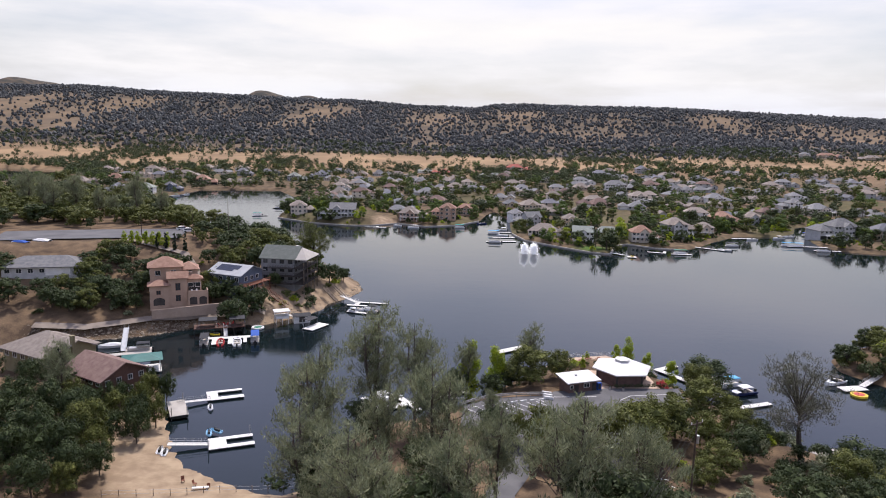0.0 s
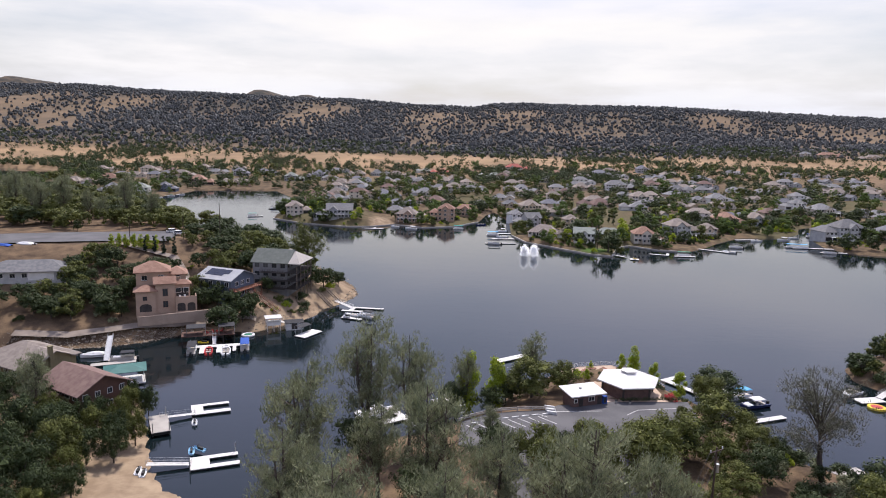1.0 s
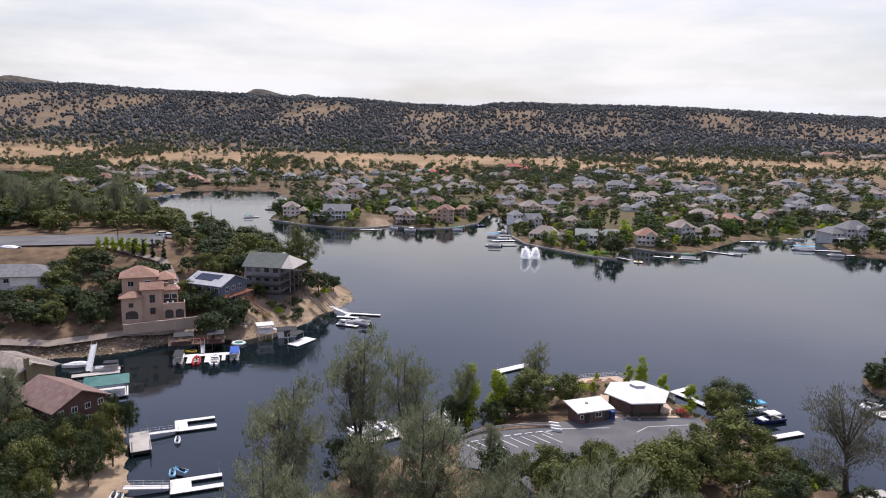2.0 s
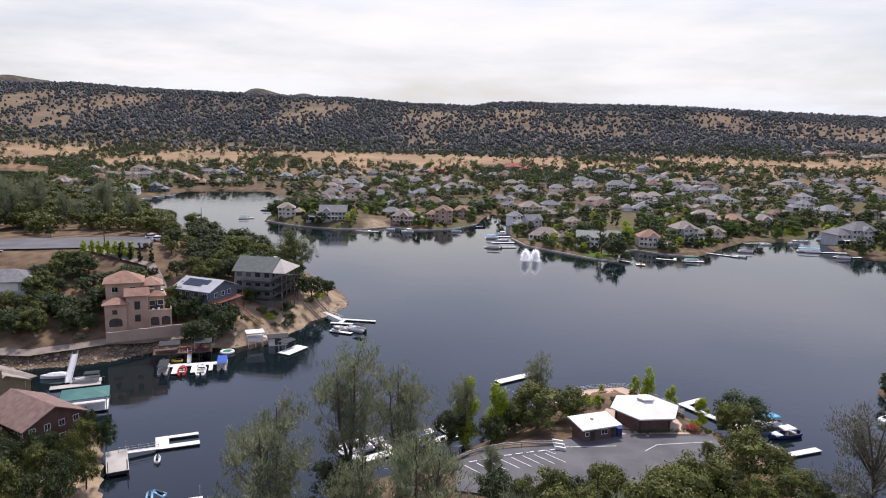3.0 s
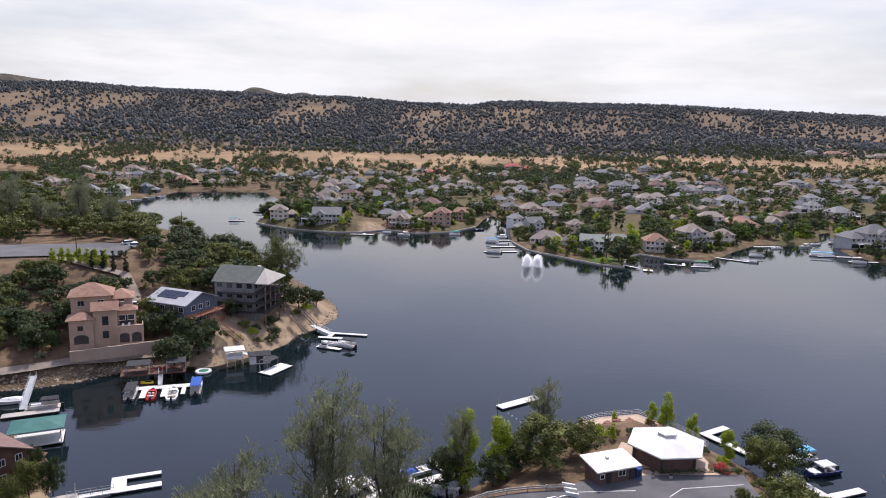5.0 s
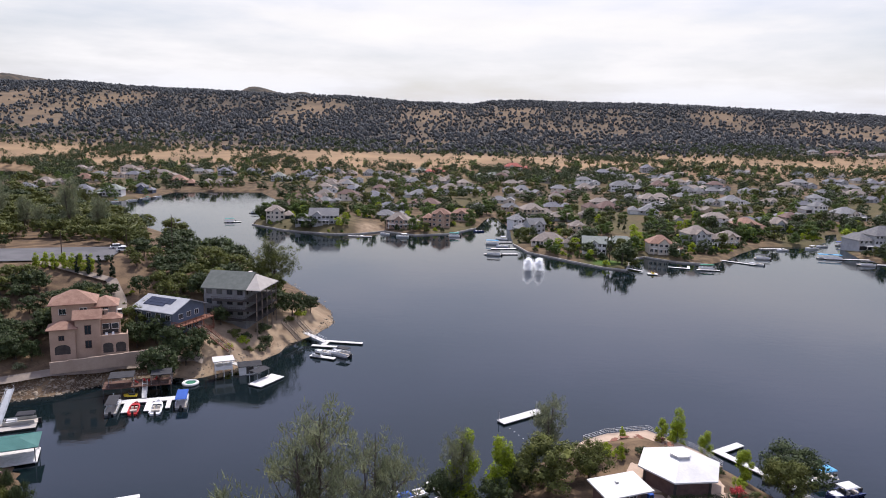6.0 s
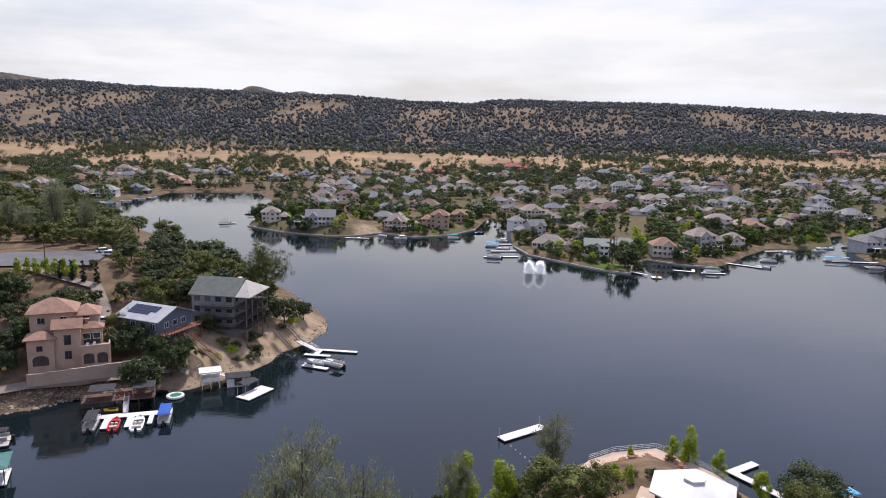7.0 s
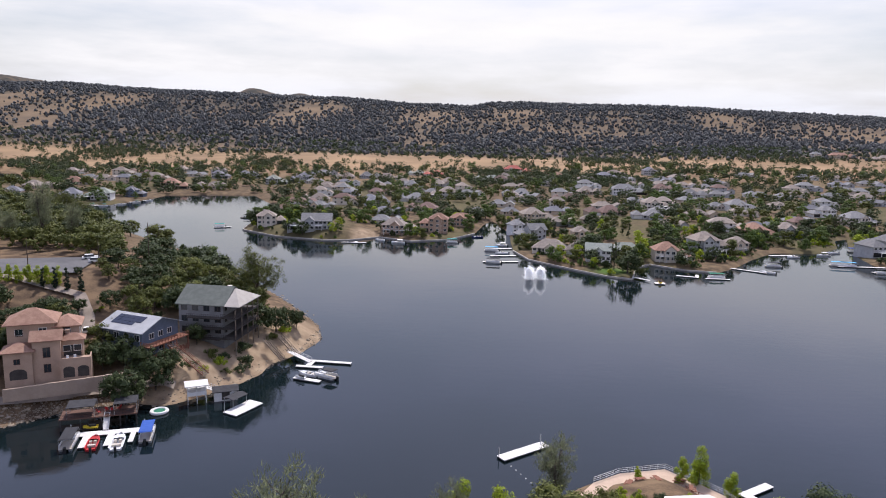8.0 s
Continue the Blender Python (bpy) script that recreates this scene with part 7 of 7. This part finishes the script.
for k in range(7):
    top("bright", -122.5 + 2.4 * k, 246.5 + 0.5 * k, 24.2 - 0.1 * k, 0.95, "row of young trees along the drive")
for x, y in ((-110.5, 249.8), (-107.6, 250.4), (-104.2, 250.6), (-100.5, 251.0)):
    top("cypress", x, y - 3.0, 23.6, 1.2, "cypresses along the drive")
for x, y, z, w in ((-84, 250, 21, 1.0), (-77, 252, 21, 1.0), (-71, 250, 20, 1.0), (-88, 256, 23, 1.1), (-97, 257, 23, 1.0), (-66, 249, 19, 0.9), (-79, 245, 19.5, 0.9), (-81, 229, 16.5, 0.9), (-83, 222, 15, 0.9), (-80, 216, 12.5, 0.9),
                   (-90, 242, 19, 0.9), (-101, 262, 24, 1.0), (-106, 257, 22, 0.8), (-69, 268, 21, 1.0), (-79, 272, 23, 1.1), (-58, 270, 15, 0.9), (-64, 275, 17, 1.0), (-74, 282, 22, 1.1), (-86, 286, 24, 1.1), (-96, 282, 25, 1.1), (-84, 300, 22, 1.0), (-100, 298, 25, 1.1)):
    top("oak_mid" if int(x) % 2 else "live_mid", x, y, z, w, SPUR)
r = random.Random(8)
for _ in range(180):
    x, y = r.uniform(-330, -128), r.uniform(190, 520)
    d = float(shore_distance(np.array([x]), np.array([y]))[0])
    if d > 6 and not (y < 292 and x > -178) and min(math.hypot(x - a, y - b) for a, b in HOMES) > 13:
        tree(r.choice(("oak_mid", "live_mid")), x, y, r.uniform(6, 10.5), r.uniform(1.0, 1.3), group="oak woods on the spur")
for _ in range(60):
    x, y = r.uniform(-128, -92), r.uniform(197, 240)
    if min(math.hypot(x - a, y - b) for a, b in HOMES) > 12 and float(shore_distance(np.array([x]), np.array([y]))[0]) > 12:
        tree(r.choice(("oak_mid", "live_mid", "live_mid")), x, y, r.uniform(4, 7.5), group="oak woods on the spur")
for _ in range(30):
    x, y = r.uniform(-130, -74), r.uniform(84, 128)
    if min(math.hypot(x - a, y - b) for a, b in HOMES) > 13:
        tree(r.choice(("oak", "live")), x, y, r.uniform(4.5, 7.5), 0.85, group="oaks above the beach")
for _ in range(100):
    x, y = r.uniform(-26, 74), r.uniform(62, 112)
    road = min(math.hypot(x - (2 + 0.12 * (y - 60)), 0), abs(x - (36 - 0.32 * (y - 78))))
    if road < 4.5 or float(shore_distance(np.array([x]), np.array([y]))[0]) < 2:
        continue
    if x < 24 and r.random() < 0.55:
        tree(r.choice(("pine", "pine", "live")), x, y, r.uniform(9, 14) if y < 92 else r.uniform(5, 8), r.uniform(0.9, 1.15), group="pines and oaks of the foreground slope")
    elif x > 24 and r.random() < 0.32:
        tree(r.choice(("oak", "live", "oak")), x, y, r.uniform(4, 8), r.uniform(1.0, 1.2), group="pines and oaks of the foreground slope")
for _ in range(80):
    x, y = r.uniform(-128, -56), r.uniform(196, 250)
    if min(math.hypot(x - a, y - b) for a, b in HOMES) > 11 and float(shore_distance(np.array([x]), np.array([y]))[0]) > 9:
        tree(r.choice(("shrub", "dry_shrub", "dry_shrub")), x, y, r.uniform(0.8, 2.2), group="shrubs on the spur")
for _ in range(70):
    x, y = r.uniform(26, 76), r.uniform(84, 128)
    if float(shore_distance(np.array([x]), np.array([y]))[0]) > 2 and not (26 < x < 37 and y < 114) and not (x < 50 and y > 112):
        tree(r.choice(("shrub", "dry_shrub", "shrub")), x, y, r.uniform(1.2, 3.2), group="shrubs on the dry slope")
for _ in range(70):
    x, y = r.uniform(106, 150), r.uniform(158, 200)
    if float(shore_distance(np.array([x]), np.array([y]))[0]) > 0.4:
        tree(r.choice(("live_mid", "shrub", "oak_mid")), x, y, r.uniform(2.5, 6.5), group="trees of the islet")
for x, y, h in ((30, 160, 2.0), (33, 161, 1.6), (36.5, 160.5, 1.8), (41, 161, 1.5), (45, 160, 2.2), (49, 157, 2.0), (51, 152, 1.8), (52.5, 148, 1.6), (27, 159, 2.4), (25, 154, 2.2), (21, 158, 2.4), (18, 153, 2.6), (31, 164, 1.4), (53.5, 143, 2.0), (55, 139, 2.4), (56.5, 145, 1.8)):
    tree("shrub", x, y, h, group="shrubs round the pavilion")
for x, y, z in ((-47, 247, 8.2), (-52, 236, 9.0), (-55, 226, 8.0), (-58, 228, 9.5), (-50, 231, 7.0), (-45, 254, 8.5)):
    top("shrub", x, y, z - 1.5, 0.9, "shrubs on the sandy point")
for x, y in ((-53, 224), (-50.8, 227), (-58, 221), (-60.5, 222), (-55, 229)):
    tree("shrub", x, y, 1.9, group="shrubs by the deck house")

# ---- town trees ----
r = random.Random(21)
spots = []
cand = np.array([(r.uniform(-0.68, 0.73), 352 + 640 * r.random() ** 1.15, r.random()) for _ in range(9000)])
cand[:, 0] *= cand[:, 1]
cd, cw = shore_distance(cand[:, 0], cand[:, 1]), waves(cand[:, 0], cand[:, 1], 60, 2.2)
for (x, y, luck), d, w in zip(cand.tolist(), cd, cw):
    if len(spots) >= 1520:
        break
    if d < 4 or (x < -100 and y < 590) or (-58 < x < -28 and y < 482) or (68 < x < 96 and y < 385 and luck < 0.8) or (w < -0.65 and luck < 0.6):
        continue
    if min(math.hypot((x - p) * 0.75, (y - q - 6) * (0.9 if y < q else 1.3)) for p, q in HOMES) < 8.5:
        continue
    if spots and np.min(np.hypot(np.array(spots)[:, 0] - x, np.array(spots)[:, 1] - y)) < 4.2:
        continue
    spots.append((x, y))
spots.sort(key=lambda p: p[1])
LIGHT = {m: make_tree("bush", s, 8, 8.5, 17, 27, 0.56, m)[1] for s, m in ((91, "oak"), (92, "garden"), (93, "live_oak"))}
FACES = {m: np.array([tuple(p.vertices) for p in mesh.polygons]) for m, mesh in LIGHT.items()}
ground_z = height(np.array(spots)[:, 0], np.array(spots)[:, 1])
joined = {m: ([], []) for m in LIGHT}
for i, (x, y) in enumerate(spots):
    kind = r.choices(("town", "town_bright", "town_pine", "town_column"), (0.72, 0.14 if y < 620 else 0.03, 0.07, 0.07))[0]
    tall = {"town": r.uniform(5.0, 10.0) if y < 600 else r.uniform(4.5, 9.5), "town_bright": r.uniform(4.5, 7.5), "town_pine": r.uniform(9, 14), "town_column": r.uniform(6, 10)}[kind]
    if i < 290:
        tree(kind, x, y, tall, r.uniform(1.0, 1.35), float(ground_z[i]), group="garden trees of the town")
    else:
        m = r.choice(("oak", "garden", "live_oak", "live_oak"))
        co = np.empty(len(LIGHT[m].vertices) * 3)
        LIGHT[m].vertices.foreach_get("co", co)
        a, s = r.uniform(0, 6.28), tall / 8
        co = co.reshape(-1, 3) @ np.array([[math.cos(a), math.sin(a), 0], [-math.sin(a), math.cos(a), 0], [0, 0, 1]]) * (s * 1.15, s * 1.15, s)
        vs, fs = joined[m]
        fs.append(FACES[m] + sum(len(q) for q in vs))
        vs.append(co + (x, y, float(ground_z[i])))
for m, (vs, fs) in joined.items():
    ob = new("town_woods", fan_mesh("town_woods", np.concatenate(vs).tolist(), np.concatenate(fs).tolist(), m))
    tagged(ob, "green trees among the houses up the slope", "trees", kind="stuff")
for x, y, z in ((-118, 498, 10), (-114, 508, 11), (-108, 512, 10), (-100, 516, 11), (-94, 520, 10), (-86, 522, 9), (-120, 512, 11), (-110, 524, 11), (-98, 530, 10), (-80, 530, 9), (-116, 540, 10), (-104, 545, 10)):
    tree("town", x, y, z, 1.1, group="grove on the far point")
for x, y, z, kind in ((88, 368, 12, "town"), (84, 376, 14, "town_pine"), (94, 372, 9, "town"), (104, 402, 9, "town"), (80, 408, 12, "town"), (72, 402, 7, "town_bright"), (86, 420, 13, "town_column"), (108, 412, 10, "town_bright"), (134, 402, 6, "town_bright"),
                      (-58, 462, 5, "town"), (-34, 478, 7, "town"), (-12, 466, 6, "town_bright"), (44, 520, 10, "town"), (36, 560, 11, "town"), (30, 545, 9, "town")):
    tree(kind, x, y, z, 1.05, group="trees along the far shore")

# garden planting along the far shore
cand = np.array([(r.uniform(-125, 330), r.uniform(352, 600)) for _ in range(5000)])
cd = shore_distance(cand[:, 0], cand[:, 1])
cand = cand[(cd > 2.5) & (cd < 40)]
keep = [i for i, (x, y) in enumerate(cand) if not (-58 < x < -30 and y < 490) and min(math.hypot(x - p, (y - q - 5) * 1.1) for p, q in HOMES) > 8.5][:620]
cz = height(cand[keep][:, 0], cand[keep][:, 1])
for m in ("garden", "live_oak", "bright"):
    src = make_tree("shrub", 94, 2.2, 3.6, 9, 26, 0.36, m)[1]
    co = np.empty(len(src.vertices) * 3)
    src.vertices.foreach_get("co", co)
    co = co.reshape(-1, 3)
    tri = np.array([tuple(p.vertices) for p in src.polygons])
    vs, fs, base = [], [], 0
    for i, ((x, y), z) in enumerate(zip(cand[keep], cz)):
        if ("garden", "live_oak", "garden", "live_oak", "bright")[i % 5] == m:
            s = r.uniform(0.6, 1.7)
            vs.append(co * (s, s, s * r.uniform(0.8, 1.3)) + (x, y, z))
            fs.append(tri + base)
            base += len(co)
    ob = new("garden_shrubs", fan_mesh("garden_shrubs", np.concatenate(vs).tolist(), np.concatenate(fs).tolist(), m))
    tagged(ob, "green garden shrubs round the lakeside houses", "shrubs", kind="stuff")

# the canopy behind the hill road, thick down to the bay
cand = np.array([(r.uniform(-300, -106), r.uniform(281, 400)) for _ in range(1100)])
cand = cand[(shore_distance(cand[:, 0], cand[:, 1]) > 5) & (cand[:, 0] < -0.46 * cand[:, 1] + 25)][:380]
cz = height(cand[:, 0], cand[:, 1])
vs, fs, base = [], [], 0
co = np.empty(len(LIGHT["oak"].vertices) * 3)
LIGHT["oak"].vertices.foreach_get("co", co)
co = co.reshape(-1, 3)
for (x, y), z in zip(cand, cz):
    a, s = r.uniform(0, 6.28), r.uniform(0.6, 1.1)
    vs.append(co @ np.array([[math.cos(a), math.sin(a), 0], [-math.sin(a), math.cos(a), 0], [0, 0, 1]]) * (s * 1.15, s * 1.15, s) + (x, y, z))
    fs.append(FACES["oak"] + base)
    base += len(co)
ob = new("spur_woods", fan_mesh("spur_woods", np.concatenate(vs).tolist(), np.concatenate(fs).tolist(), "oak"))
tagged(ob, "thick dark oak woods between the hill road and the bay", "trees", kind="stuff")

# the trees of the far fields and hills, more than anyone could count


def far_woods(name, label, n, y0, y1, dense, seed, size):
    r = np.random.default_rng(seed)
    y = y0 + (y1 - y0) * r.uniform(0, 1, n * 4) ** 0.9
    x = r.uniform(-0.78, 0.76, n * 4) * (y + 60)
    keep = (r.uniform(0, 1, n * 4) < dense(x, y)) & (shore_distance(x, y) > 6)
    x, y = x[keep][:n], y[keep][:n]
    z = height(x, y)
    k = len(x)
    s = size * r.uniform(0.55, 1.3, k) * (1 + 0.55 * ramp(2300, 2560, y) * r.uniform(0, 1, k))
    # a rounded crown each: a lumpy low dome on a short skirt
    ring = np.linspace(0, 2 * math.pi, 6, endpoint=False)
    lump = r.uniform(0.5, 1.4, (k, 6))
    turn = r.uniform(0, 6.28, (k, 1))
    cx, cy = np.cos(ring + turn), np.sin(ring + turn)
    def belt(wide, up):
        return np.stack([x[:, None] + wide * s[:, None] * lump * cx, y[:, None] + wide * s[:, None] * lump * cy, (z + up * s)[:, None] + 0.11 * s[:, None] * r.normal(0, 1, (k, 6))], -1)
    tip = np.stack([x + 0.08 * s * r.normal(0, 1, k), y, z + s * r.uniform(0.85, 1.1, k)], -1)[:, None]
    q = np.concatenate([belt(0.30, 0.06), belt(0.52, 0.38), belt(0.36, 0.74), tip], 1).reshape(-1, 3)
    one = []
    for i in range(6):
        j = (i + 1) % 6
        one += [(i, j, 6 + j), (i, 6 + j, 6 + i), (6 + i, 6 + j, 12 + j), (6 + i, 12 + j, 12 + i), (12 + i, 12 + j, 18)]
    f = (np.array(one)[None] + 19 * np.arange(k)[:, None, None]).reshape(-1, 3)
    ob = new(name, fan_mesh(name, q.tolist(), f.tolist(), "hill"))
    tagged(ob, label, "trees", kind="stuff")


far_woods("hill_woods", "dark oak woods over the tan hillsides, haze in their leaf colour", 24000, 1270, 2700, lambda x, y: (0.13 + 0.87 * thicket(x, y)) * (0.25 + 0.75 * ramp(1280, 1620, y)), 3, 7.2)


def field_trees(n, seed):
    """Oaks of the golden fields: leafy clumps, a few to a crown."""
    r = np.random.default_rng(seed)
    y = 800 + 720 * r.uniform(0, 1, n * 8)
    x = r.uniform(-0.74, 0.72, n * 8) * y
    keep = (r.uniform(0, 1, n * 8) < 0.07 + 0.93 * ramp(0.05, 0.5, waves(x, 0.4 * y, 55, 4.4)) + 0.25 * ramp(1180, 1300, y) + 0.35 * np.exp(-((y - 930) / 55) ** 2)) & (shore_distance(x, y) > 6)
    x, y = x[keep][:n], y[keep][:n]
    z = height(x, y)
    centres, radii = [], []
    for a, b, c in zip(x, y, z):
        s = r.uniform(3.0, 5.4)
        for k in range(8):
            centres.append((a + r.normal(0, s * 0.45), b + r.normal(0, s * 0.45), c + s * r.uniform(0.35, 1.5)))
            radii.append(s * r.uniform(0.4, 0.65))
    q, f = leaf_cards(r, centres, radii, 11, 1.15)
    tagged(new("field_oaks", fan_mesh("field_oaks", q.tolist(), f.tolist(), "live_oak")), "scattered dark oaks on the golden fields", "trees", kind="stuff")


field_trees(3600, 4)
